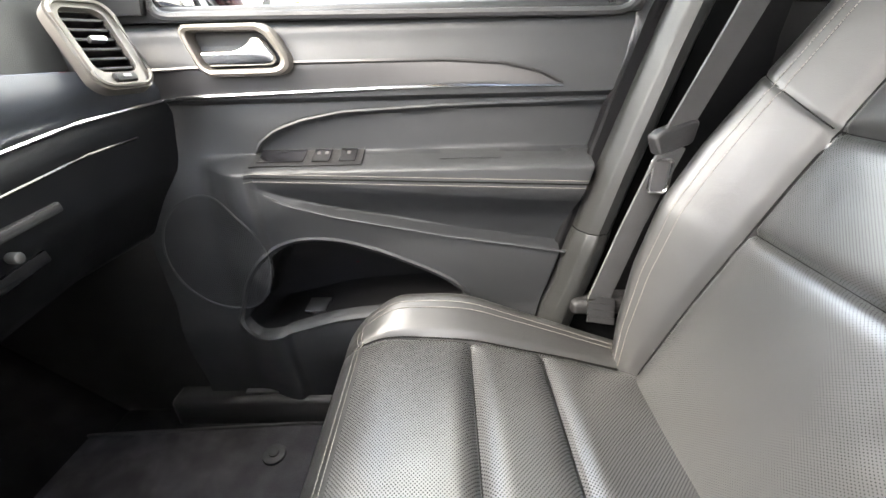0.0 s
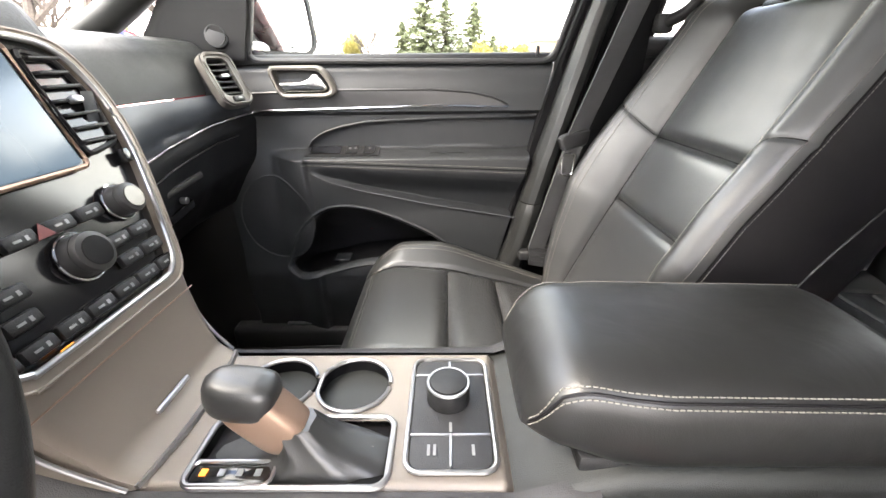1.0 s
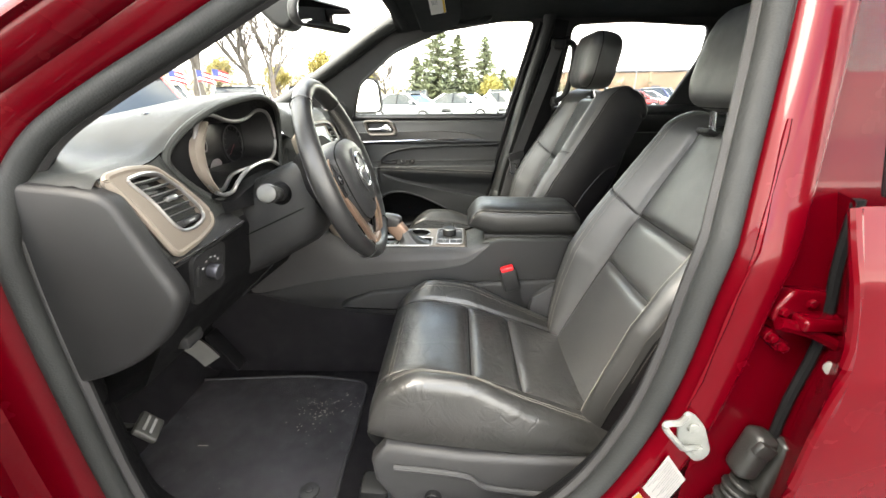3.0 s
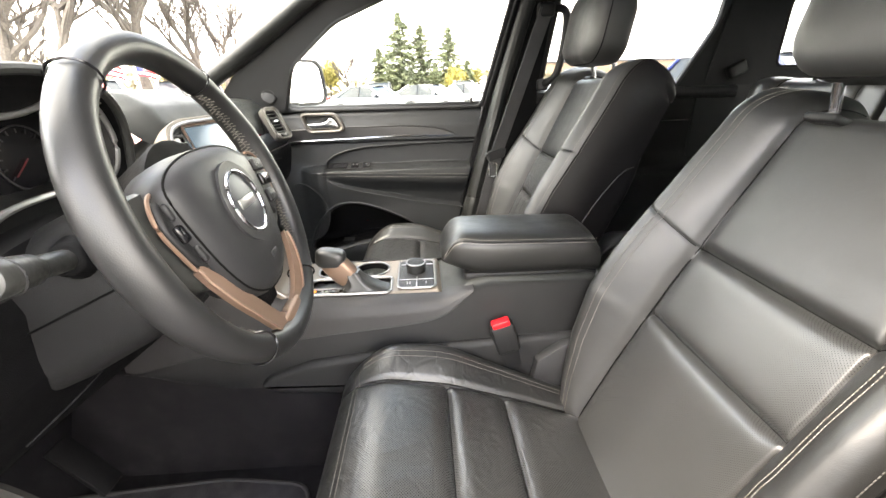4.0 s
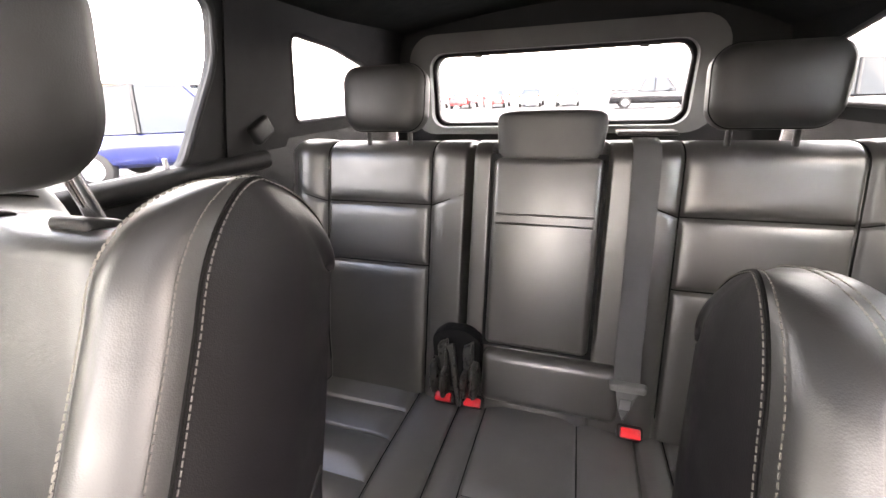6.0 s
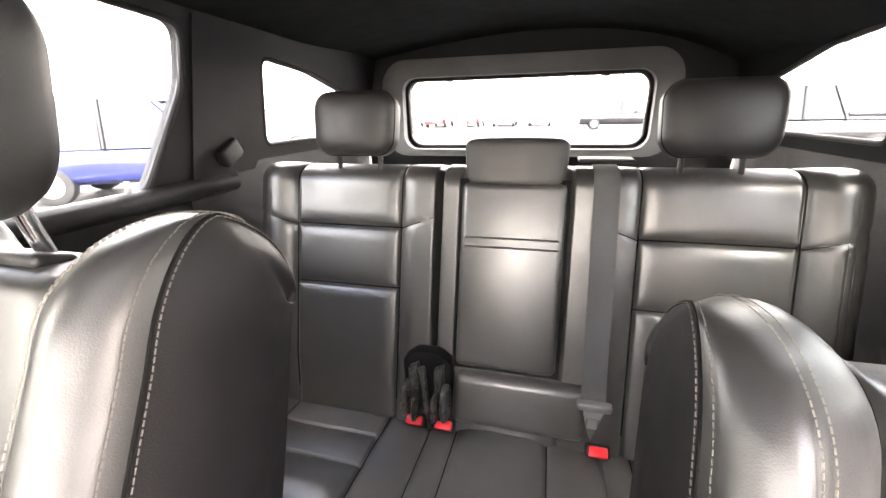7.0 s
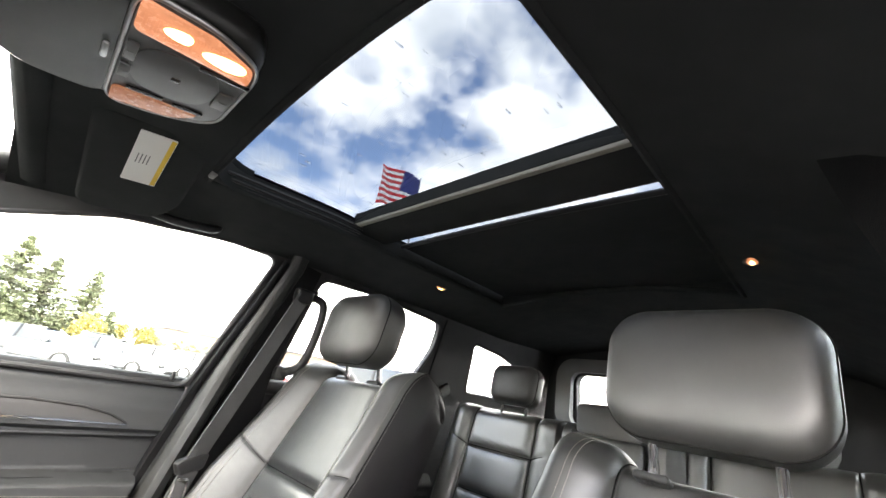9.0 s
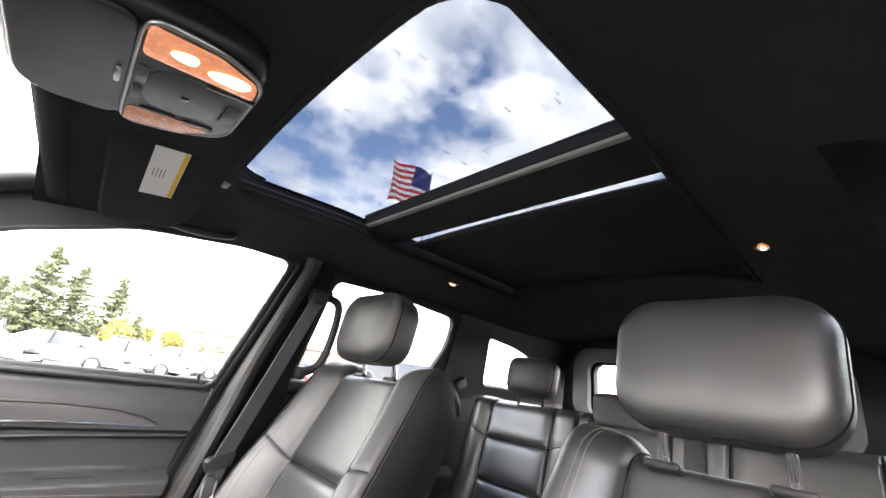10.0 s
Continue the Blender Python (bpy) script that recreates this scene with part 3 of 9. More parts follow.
def pad_rest(w, h, d, bulge=0.020, r=0.062, taper=0.05):
    """A headrest: a gently domed face in a rounded outline, a side band and a rounded back; returns skin and face edge."""
    ol = [(a * (1 + taper * (b / h)), b) for a, b in rrect(0, 0, w, h, r, 10)]
    rows = []
    for f, x in ((0.02, -bulge), (0.3, -bulge * 0.97), (0.55, -bulge * 0.84), (0.74, -bulge * 0.54), (0.86, -bulge * 0.16), (0.935, 0.006), (0.975, 0.016), (0.995, 0.030), (1.0, d * 0.42), (0.985, d * 0.60), (0.94, d * 0.77), (0.85, d * 0.90), (0.65, d * 0.98), (0.3, d), (0.02, d)):
        rows.append([Vector((x - 0.5 * d, a * f, b * f)) for a, b in ol])
    g = ring_skin(rows)
    n = len(ol)
    g[1].append(list(range(n))[::-1])
    return g, [(0.0245 - 0.5 * d, a * 0.988, b * 0.988) for a, b in ol]


def ring_skin(rows, closed=True):
    """Skin between rows of points; the rows are loops unless closed is off."""
    n = len(rows[0])
    return [v for q in rows for v in q], [[i * n + k, i * n + (k + 1) % n, i * n + n + (k + 1) % n, i * n + n + k] for i in range(len(rows) - 1) for k in range(n if closed else n - 1)]


def line_on(fn, pts, n=60, lift=0.0015, d=0.002):
    """Points along a line drawn on a surface, a little above it."""
    out = []
    for p in spline([(*q, 0) for q in pts], n):
        a, b = p.x, p.y
        o = fn(a, b)
        nn = (fn(a + d, b) - fn(a - d, b)).cross(fn(a, b + d) - fn(a, b - d))
        nn = nn.normalized() if nn.length > 1e-12 else Vector((0, 0, 1))
        if nn.z < 0 and abs(nn.z) > 0.1 or (abs(nn.z) <= 0.1 and nn.x > 0):
            nn = -nn
        out.append(o + nn * lift)
    return out


EDGE_THREAD = mat("dull_edge_thread", (0.075, 0.070, 0.062), 0.7, spread=0.1)
SEAM = mat("dark_seam", (0.004, 0.004, 0.004), 0.7, spread=0.1, spec=0.1)


def front_seat(name, at, side, label, rest=(0.268, 0.012, 0.704), rest_w=0.272, worn=False, rest_h=0.196, lean=0.0):
    """side: +1 where the door lies on the +y side."""
    e = thing(name, Matrix.Identity(4), label, "car seat", "front seats")
    us = net(-1.5, 1.5, 110, near=(-0.60, 0.60, -0.90, 0.90, -1, 1), w=0.06)
    ss = net(-0.09, 0.79, 88, near=(*ROWS_B, 0.40, 0.66), w=0.016)

    def region(a, s):
        k = abs(a)
        u = back_half(s) * min(k, 1)
        if k > 1.0:
            return "inner_side_vinyl" if a * side < 0 else "outer_side_vinyl"
        if u < seam_b(s):
            return "upper_insert" if s > ROWS_B[1] else "middle_insert" if s > ROWS_B[0] else "lower_insert"
        w = "inner" if a * side < 0 else "outer"
        return w + ("_upper" if bolster_seam(s, u) > 0 else "_lower") + "_wing"
    for key, g in patch(back_point, us, ss, region, uv=lambda a, s: (a * back_half(s), s)).items():
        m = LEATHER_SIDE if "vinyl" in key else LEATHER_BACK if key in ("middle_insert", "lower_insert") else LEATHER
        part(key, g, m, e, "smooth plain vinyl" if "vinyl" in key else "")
    # rear shell of the backrest
    rings = []
    for s in np.linspace(-0.05, 0.600, 22):
        W = back_half(max(s, 0)) - 0.002 - 0.055 * smooth(0.38, 0.60, s)
        d = 0.036 * math.sin(math.pi * min(max((s + 0.05) / 0.68, 0.0), 1.0)) ** 0.4
        ring = []
        for i in range(28):
            th = 2 * math.pi * i / 28
            uu = math.copysign(abs(math.cos(th)) ** 0.35, math.cos(th)) * W
            nn = -0.124 + math.copysign(abs(math.sin(th)) ** 0.6, math.sin(th)) * (d + 0.006)
            v = E_UP * s + E_FWD * nn
            ring.append(Vector((v.x, uu, v.z)))
        rings.append(ring)
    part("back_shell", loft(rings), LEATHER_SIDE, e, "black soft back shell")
    # hinge shield low on the inner side
    o = -side
    part("hinge_shield", prism([(-0.10, -0.05), (0.09, -0.07), (0.12, 0.06), (0.095, 0.085), (-0.03, 0.075), (-0.09, 0.03)], "y", o * 0.232, o * 0.262, 0.006), GREY, e, "grey plastic hinge shield")
    part("piping", tube(line_on(back_point, [(1.30 * o, 0.02), (1.31 * o, 0.20), (1.34 * o, 0.33), (1.40 * o, 0.41), (1.48 * o, 0.44)], 40, 0.0), 0.0018, 6), PILLAR, e)
    # dark seams, sunk between the panels
    for sg in (-1, 1):
        part("long_seam", tube([back_point(sg * seam_b(q) / back_half(q), q) - E_FWD * 0.0004 for q in np.linspace(-0.06, 0.71, 70)], 0.0014, 6), SEAM, e)
        part("wing_seam", tube([back_point(sg * k, 0.374 + 0.42 * (k * back_half(0.40) - SEAM_B)) - E_FWD * 0.0004 for k in np.linspace(0.605, 0.985, 24)], 0.0011, 6), SEAM, e)
        part("edge_cord", tube(line_on(back_point, [(sg, -0.05), (sg, 0.2), (sg, 0.4), (sg, 0.58), (sg, 0.69), (sg, 0.77)], 90, 0.0002), 0.0015, 6), SEAM, e, "dark corded edge")
    for r in ROWS_B:
        part("cross_seam", tube([back_point(a, r) - E_FWD * 0.0004 for a in np.linspace(-0.59, 0.59, 50)], 0.0013, 6), SEAM, e)
    # cushion
    ts = net(0, 1, 74, near=(0.545, 0.72, 0.3), w=0.02)
    cu = net(-1.4, 1.4, 84, near=(-0.645, 0.645, -1, 1), w=0.04)

    def cregion(a, t):
        k = abs(a)
        W = tab(t, (0, 0.2, 0.36, 0.7, 1), (0.205, 0.238, 0.252, 0.258, 0.246))
        x = cushion_line(t)[0]
        if k * W > 0.165 or k > 1:
            return "cushion_inner_bolster" if a * side < 0 else "cushion_outer_bolster"
        if t < 0.30:
            return "cushion_front"
        return "thigh_panel" if x < CUSH_ROWS[0] else "cushion_middle" if x < CUSH_ROWS[1] else "cushion_rear"
    for key, g in patch(cushion_point, cu, ts, cregion, uv=lambda a, t: (a * 0.25, cushion_line(t)[0])).items():
        if key in ("thigh_panel", "cushion_middle", "cushion_rear"):
            part(key, g, LEATHER_WORN if worn else LEATHER_HOLES, e, "creased perforated leather" if worn else "")
        else:
            part(key, g, LEATHER_USED if worn else LEATHER, e)
    for sg in (-1, 1):
        part("cushion_seam", tube([cushion_point(sg * 0.165 / tab(q, (0, 0.2, 0.36, 0.7, 1), (0.205, 0.238, 0.252, 0.258, 0.246)), q) for q in np.linspace(0.22, 0.97, 70)], 0.0013, 6), SEAM, e)
    for r in CUSH_ROWS:
        t0 = min(np.linspace(0.3, 0.95, 261), key=lambda q: abs(cushion_point(0.0, q).x - r))
        part("cushion_cross_seam", tube([cushion_point(a, t0) for a in np.linspace(-0.63, 0.63, 40)], 0.0012, 6), SEAM, e)
    # thread
    lines, back_lines = [], []
    for sg in (-1, 1):
        for a in (0.785, 0.822):
            back_lines.append(stitch(line_on(back_point, [(sg * a, -0.06), (sg * a, 0.2), (sg * a, 0.4), (sg * a, 0.57), (sg * a, 0.68), (sg * a, 0.75)], 110)))
        for a in (0.80, 0.84):
            lines.append(stitch(line_on(cushion_point, [(sg * a, 0.30), (sg * a, 0.5), (sg * a, 0.75), (sg * a, 0.97)], 70)))
    for t in (0.275, 0.29):
        lines.append(stitch(line_on(cushion_point, [(-0.78, t), (-0.4, t), (0.4, t), (0.78, t)], 60)))
    part("stitching", join(*lines), THREAD, e, "pale double stitching", flat=True)
    for row in back_lines:
        part("back_stitching", row, THREAD, e, "pale stitching", flat=True)
    for sg in (-1, 1):
        for q in (0.988, 1.010):
            part("edge_seam", stitch(line_on(back_point, [(sg * q, -0.04), (sg * q, 0.2), (sg * q, 0.4), (sg * q, 0.57), (sg * q, 0.69), (sg * q, 0.77)], 110)), EDGE_THREAD, e, "dull edge stitching", flat=True)
    # headrest
    skin, edge_line = pad_rest(rest_w, rest_h, 0.115, 0.012, 0.064)
    hm = Matrix.Translation(rest) @ pose(0, 0, 0, 0, 9, 0)
    hr = part("headrest", move(skin, hm), FRONT_REST, e, "black leather headrest")
    part("headrest_seam", tube([hm @ Vector(p) for p in edge_line], 0.0016, 6, closed=True, up=(1, 0, 0)), SEAM, hr)
    for y in (rest[1] - 0.075, rest[1] + 0.075):
        part("headrest_post", cyl((rest[0] + 0.040, y, 0.520), (rest[0] + 0.012, y, rest[2] - 0.03), 0.0070, 14), CHROME, e, "chrome post")
        part("post_sleeve", rbox((rest[0] + 0.022, y, 0.571), (0.034, 0.050, 0.014), 0.006, 3, pose(0, 0, 0, 0, 20, 0)), HARD, e)
    # the backrest's own rake, about the hip
    raked = ("insert", "wing", "vinyl", "shell", "shield", "piping", "long_seam", "cross_seam", "edge_", "back_stitching", "headrest_post", "post_sleeve")
    for ob in e.children:
        if lean and not ob.name.startswith("cushion") and any(w in ob.name for w in raked):
            ob.data.transform(pose(0, 0, 0, 0, lean, 0) @ Matrix.Diagonal((1, 1, 0.957, 1)))
    # base, valance and runners
    s = side
    val = [(-0.47, -0.10), (-0.50, -0.145), (-0.49, -0.20), (-0.44, -0.27), (-0.36, -0.305), (-0.18, -0.31), (0.03, -0.25), (0.06, -0.14), (0.04, -0.09), (-0.1, -0.10), (-0.3, -0.108)]
    part("side_valance", prism(val, "y", s * 0.222, s * 0.268, 0.014, 3), GREY, e, "dark grey plastic seat valance")
    part("valance_ridge", tube(spline([(-0.45, s * 0.270, -0.150), (-0.30, s * 0.272, -0.155), (-0.24, s * 0.272, -0.185), (-0.05, s * 0.272, -0.190), (0.04, s * 0.270, -0.175)], 24), 0.007, 8), GREY, e)
    part("side_valance_inner", prism(val, "y", -s * 0.262, -s * 0.222, 0.012, 3), HARD, e)
    part("seat_pan", rbox((-0.22, 0, -0.15), (0.46, 0.43, 0.13), 0.02), HARD, e)
    part("lumbar_knob", join(cyl((-0.36, s * 0.266, -0.228), (-0.36, s * 0.284, -0.228), 0.019, 20, bevel=0.004), rbox((-0.36, s * 0.286, -0.228), (0.026, 0.004, 0.006), 0.001)), GLOSS, e, "round black control knob")
    part("seat_lever", rbox((-0.215, s * 0.282, -0.268), (0.075, 0.022, 0.018), 0.006), GLOSS, e)
    part("recline_lever", rbox((-0.165, s * 0.282, -0.252), (0.016, 0.022, 0.05), 0.006), GLOSS, e)
    for y in (-0.20, 0.20):
        part("runner", rbox((-0.24, y, -0.305), (0.56, 0.045, 0.03), 0.006), STEEL if y * s > 0 else HARD, e)
        part("runner_cover", rbox((-0.50, y, -0.315), (0.07, 0.065, 0.06), 0.012), HARD, e)
    e.matrix_basis = at
    return e


def loft(rings, cap=True):
    n = len(rings[0])
    verts = [v for r in rings for v in r]
    faces = []
    for i in range(len(rings) - 1):
        for k in range(n):
            l = (k + 1) % n
            faces.append([i * n + k, i * n + l, i * n + n + l, i * n + n + k])
    if cap:
        faces += [list(range(n))[::-1], [(len(rings) - 1) * n + k for k in range(n)]]
    return verts, faces


front_seat("front_car_seat", pose(*PASS_SEAT), 1, "black leather front passenger seat with pale double stitching")
front_seat("front_car_seat", pose(*DRIV_SEAT), -1, "black leather driver seat with creased cushion and pale stitching", (0.222, 0.006, 0.710), 0.286, True, 0.206, -4.0)


# ---- rear bench ----
RB_SEAMS = (0.545, 0.268, -0.262, -0.545)      # edges of the outer inserts
RB_SPLIT = 0.172
RB_ROWS = (1.022, 1.168)


def rear_back(y, z):
    """The rear backrest: y across, z up."""
    x = 1.175 + (z - 0.74) * 0.25
    n = 0.0
    out = abs(y)
    n += 0.028 * smooth(0.50, 0.60, out) * smooth(0.72, 0.85, z)
    inserts = (0.268 < y < 0.545) or (-0.545 < y < -0.262)
    rows = min(abs(z - r) for r in RB_ROWS)
    d = min(abs(y - s) for s in RB_SEAMS)
    if inserts:
        n += 0.006 * (1 - groove(d, 0.018)) * (1 - groove(rows, 0.015)) - 0.002
        n -= 0.008 * groove(rows, 0.005)
    else:
        n += 0.010 * (1 - groove(d, 0.02))
        if out > 0.545 or 0.17 < y < 0.268 or -0.262 < y < -0.2:
            n -= 0.004 * groove(z - 1.165 - 0.35 * min(abs(out - 0.545), abs(y - 0.268), abs(y + 0.262)), 0.004)
    n -= 0.008 * groove(d, 0.005)
    n -= 0.05 * groove(y - RB_SPLIT, 0.006)
    n -= 0.010 * groove(y - 0.118, 0.004) * (1 if z > 0.9 else 0.3)
    n -= 0.010 * groove(y + 0.122, 0.004) * (1 if z > 0.9 else 0.3)
    if out > 0.60:
        q = min((out - 0.60) / 0.06, 1)
        n -= 0.07 * (1 - math.sqrt(max(0, 1 - q * q)))
    if z > 1.27:
        f = min((z - 1.27) / 0.07, 1) * math.pi / 2
        z2 = 1.27 + 0.052 * math.sin(f)
        n -= 0.085 * (1 - math.cos(f))
        z = z2
    return Vector((x - n * 0.97, y, z + n * 0.24))


def rear_cush(y, t):
    """The rear cushion: t from 0 (front foot) to 1 (under the backrest)."""
    xs = (0, 0.08, 0.16, 0.24, 0.34, 0.6, 1.0)
    x = sum(tab(min(max(t + d, 0), 1), xs, (0.800, 0.758, 0.745, 0.765, 0.82, 0.96, 1.20)) for d in (-0.04, 0, 0.04)) / 3
    z = sum(tab(min(max(t + d, 0), 1), xs, (0.50, 0.58, 0.640, 0.690, 0.715, 0.710, 0.690)) for d in (-0.04, 0, 0.04)) / 3
    top = smooth(0.15, 0.36, t)
    out = abs(y)
    z += top * (0.016 * smooth(0.50, 0.60, out) + 0.012 * smooth(0.20, 0.10, out))
    d = min(abs(y - s) for s in (0.545, 0.285, 0.172, 0.105, -0.105, -0.225, -0.285, -0.545))
    rows = min(abs(x - r) for r in (0.895, 1.005, 1.10)) if (out > 0.285 and out < 0.545) else (abs(x - 0.91) if out < 0.105 else 0.3)
    z += top * (0.010 * (1 - groove(d, 0.025)) * (1 - groove(rows, 0.025)) - 0.006 * groove(rows, 0.0045) - 0.007 * groove(d, 0.0045))
    x += (1 - top) * 0.006 * groove(d, 0.004)
    if out > 0.62:
        q = min((out - 0.62) / 0.05, 1)
        z -= 0.04 * (1 - math.sqrt(max(0, 1 - q * q)))
    return Vector((x, y, z))


rear = thing("rear_bench_seat", (1.0, 0, 0.45), "black leather split rear bench seat with folded centre armrest", "car seat")
ys = net(-0.66, 0.66, 110, near=(*RB_SEAMS, RB_SPLIT, 0.118, -0.122), w=0.014)
zs = net(0.70, 1.34, 66, near=RB_ROWS, w=0.014)


def rb_region(y, z):
    if y > RB_SPLIT:
        if y > 0.545:
            return "outer_wing"
        if y < 0.268:
            return "inner_wing"
        return "upper_insert" if z > RB_ROWS[1] else "middle_insert" if z > RB_ROWS[0] else "lower_insert"
    if y > -0.122:
        return "centre_strip" if y > 0.118 else "centre_back"
    if y > -0.262:
        return "belt_strip"
    if y > -0.545:
        return "upper_insert_wide" if z > RB_ROWS[1] else "middle_insert_wide" if z > RB_ROWS[0] else "lower_insert_wide"
    return "outer_wing_wide"


for key, g in patch(rear_back, ys, zs, rb_region).items():
    part(key.replace("_wide", ""), g, REAR_LEATHER, rear)
cs = net(0, 1, 60, near=(0.45, 0.7, 0.83), w=0.02)


def rc_region(y, t):
    for lo, hi, nm in ((0.545, 1, "cushion_end"), (0.285, 0.545, "cushion_insert"), (0.105, 0.285, "cushion_strip"), (-0.105, 0.105, "cushion_centre"), (-0.285, -0.105, "cushion_strip_wide"), (-0.545, -0.285, "cushion_insert_wide"), (-1, -0.545, "cushion_end_wide")):
        if lo < y <= hi:
            return nm


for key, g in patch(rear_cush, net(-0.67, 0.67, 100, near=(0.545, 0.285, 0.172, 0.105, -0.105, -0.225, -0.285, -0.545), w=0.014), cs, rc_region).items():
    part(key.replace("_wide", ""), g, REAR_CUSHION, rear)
sink = Vector((-0.0006, 0, 0))
for y in RB_SEAMS:
    part("back_seam", tube([rear_back(y, z) + sink for z in np.linspace(0.745, 1.33, 60)], 0.0017, 6), SEAM, rear)
for lo, hi in ((0.270, 0.543), (-0.543, -0.264)):
    for z in RB_ROWS:
        part("back_cross_seam", tube([rear_back(y, z) + sink for y in np.linspace(lo, hi, 50)], 0.0017, 6), SEAM, rear)
for y0, y1 in ((0.268, 0.180), (-0.262, -0.215), (0.548, 0.600), (-0.548, -0.600)):
    part("wing_seam", tube([rear_back(y, 1.166 + 0.35 * abs(y - y0)) + sink for y in np.linspace(y0, y1, 20)], 0.0013, 6), SEAM, rear)
for y in (0.545, 0.285, 0.172, 0.105, -0.105, -0.285, -0.545):
    part("cushion_seam", tube([rear_cush(y, t) + Vector((0, 0, 0.0004)) for t in np.linspace(0.16, 0.97, 50)], 0.0015, 6), SEAM, rear)
for lo, hi, rs in ((0.287, 0.543, (0.895, 1.005, 1.10)), (-0.543, -0.287, (0.895, 1.005, 1.10)), (-0.103, 0.103, (0.91,))):
    for r in rs:
        t0 = min(np.linspace(0.3, 0.95, 261), key=lambda q: abs(rear_cush(0.0, q).x - r))
        part("cushion_cross_seam", tube([rear_cush(y, t0) + Vector((0, 0, 0.0004)) for y in np.linspace(lo, hi, 30)], 0.0013, 6), SEAM, rear)
part("backrest_shell", prism([(1.25, 0.60), (1.28, 0.60), (1.415, 1.27), (1.39, 1.295), (1.365, 1.28), (1.245, 0.74)], "y", -0.655, 0.655, 0.01), SOFT, rear)
part("cushion_base", rbox((1.0, 0, 0.54), (0.36, 1.28, 0.20), 0.03), HARD, rear)
# folded centre armrest: a padded slab with a piped cross band
arm_m = Matrix.Translation((1.236, 0, 1.058)) @ pose(0, 0, 0, 0, 14.0, 0)
armr = part("centre_armrest", rbox((0, 0, 0.020), (0.058, 0.222, 0.415), 0.015, 4), REAR_LEATHER, rear, "folded padded centre armrest")
armr.data.transform(arm_m)
part("lower_centre_panel", rbox((1.176, -0.034, 0.795), (0.055, 0.300, 0.125), 0.022, 5, pose(0, 0, 0, 0, 13, 0)), REAR_LEATHER, rear, "leather panel below the armrest")
part("armrest_gap", move(frame_bar([(-0.119, -0.196), (0.119, -0.196), (0.119, 0.236), (-0.119, 0.236)], [(-0.109, -0.186), (0.109, -0.186), (0.109, 0.226), (-0.109, 0.226)], "x", -0.012, -0.004), arm_m), SHADE_BLACK, rear, "dark gap round the folded armrest")
for dz in (0.088, 0.108):
    part("armrest_piping", move(tube([(-0.029, y, dz) for y in np.linspace(-0.100, 0.100, 12)], 0.0025, 6), arm_m), REAR_LEATHER, rear)
part("centre_headrest", headrest_geo(0.228, 0.105, 0.085, 10, (1.325, 0, 1.318), puff=0.30, nu=52, nv=34), REST_LEATHER, rear, "low centre headrest")
for y, w in ((0.388, 0.206), (-0.388, 0.212)):
    skin, edge_line = pad_rest(w, 0.150, 0.095, 0.014, 0.042, 0.06)
    hm = Matrix.Translation((1.350, y, 1.404)) @ pose(0, 0, 0, 0, 10, 0)
    hr = part("headrest", move(skin, hm), REST_LEATHER, rear, "upright outer headrest")
    part("headrest_seam", tube([hm @ Vector(p) for p in edge_line], 0.0014, 6, closed=True, up=(1, 0, 0)), SEAM, hr)
    for dy in (-0.055, 0.055):
        part("headrest_post", cyl((1.335, y + dy, 1.28), (1.348, y + dy, 1.37), 0.006, 12), HARD, rear)
for ya in (0.600, -0.600):
    part("stitching", join(*[stitch([rear_back(y, z) + Vector((-0.002, 0, 0)) for z in np.linspace(0.78, 1.27, 50)]) for y in (ya, ya * 1.02)]), PILLAR, rear, "grey stitching", flat=True)
# fold hinges between the two backs
HINGE = mat("dusty_hinge_plastic", (0.030, 0.030, 0.029), 0.30, spread=0.2, blotch=30, spec=0.5)
part("hinge_well", prism(soften([(0.122, 0.705), (0.232, 0.705), (0.236, 0.88), (0.205, 0.905), (0.150, 0.905), (0.118, 0.88)], 0.012, 3), "x", 1.165, 1.20, 0.004), SHADE_BLACK, rear)
for y in (0.203, 0.143):
    s = 1 if y > 0.17 else -1
    part("fold_hinge", join(prism(soften([(y - 0.010, 0.735), (y + 0.010, 0.735), (y + 0.012, 0.875), (y - 0.012, 0.890)], 0.006, 3), "x", 1.140, 1.158, 0.004), move(headrest_geo(0.024, 0.085, 0.046, puff=0.7, nu=18, nv=12), Matrix.Translation((1.136, y + s * 0.017, 0.800))), move(headrest_geo(0.018, 0.070, 0.040, puff=0.7, nu=18, nv=12), Matrix.Translation((1.132, y - s * 0.006, 0.785)))), HINGE, rear, "black hinge cover")
part("hinge_arm", prism(soften([(0.160, 0.715), (0.171, 0.715), (0.184, 0.860), (0.190, 0.885), (0.172, 0.890), (0.170, 0.860)], 0.004, 3), "x", 1.128, 1.140, 0.003), HINGE, rear, "upright hinge arm")


def buckle(name, at, label):
    """A belt buckle: black case, red push button, stalk."""
    e = thing(name, Matrix.Identity(4), label, "seat belt buckle", "belt buckles")
    part("case", rbox((0, 0, -0.03), (0.030, 0.052, 0.075), 0.007, 3), HARD, e)
    part("release_button", rbox((-0.004, 0, 0.009), (0.022, 0.040, 0.016), 0.004), RED_BTN, e, "red push button")
    part("stalk", ribbon([(0, 0, -0.06), (0.004, 0, -0.10), (0.012, 0, -0.15), (0.02, 0, -0.19)], 0.034, 0.010, (0, 1, 0)), HARD, e)
    e.matrix_basis = at
    return e


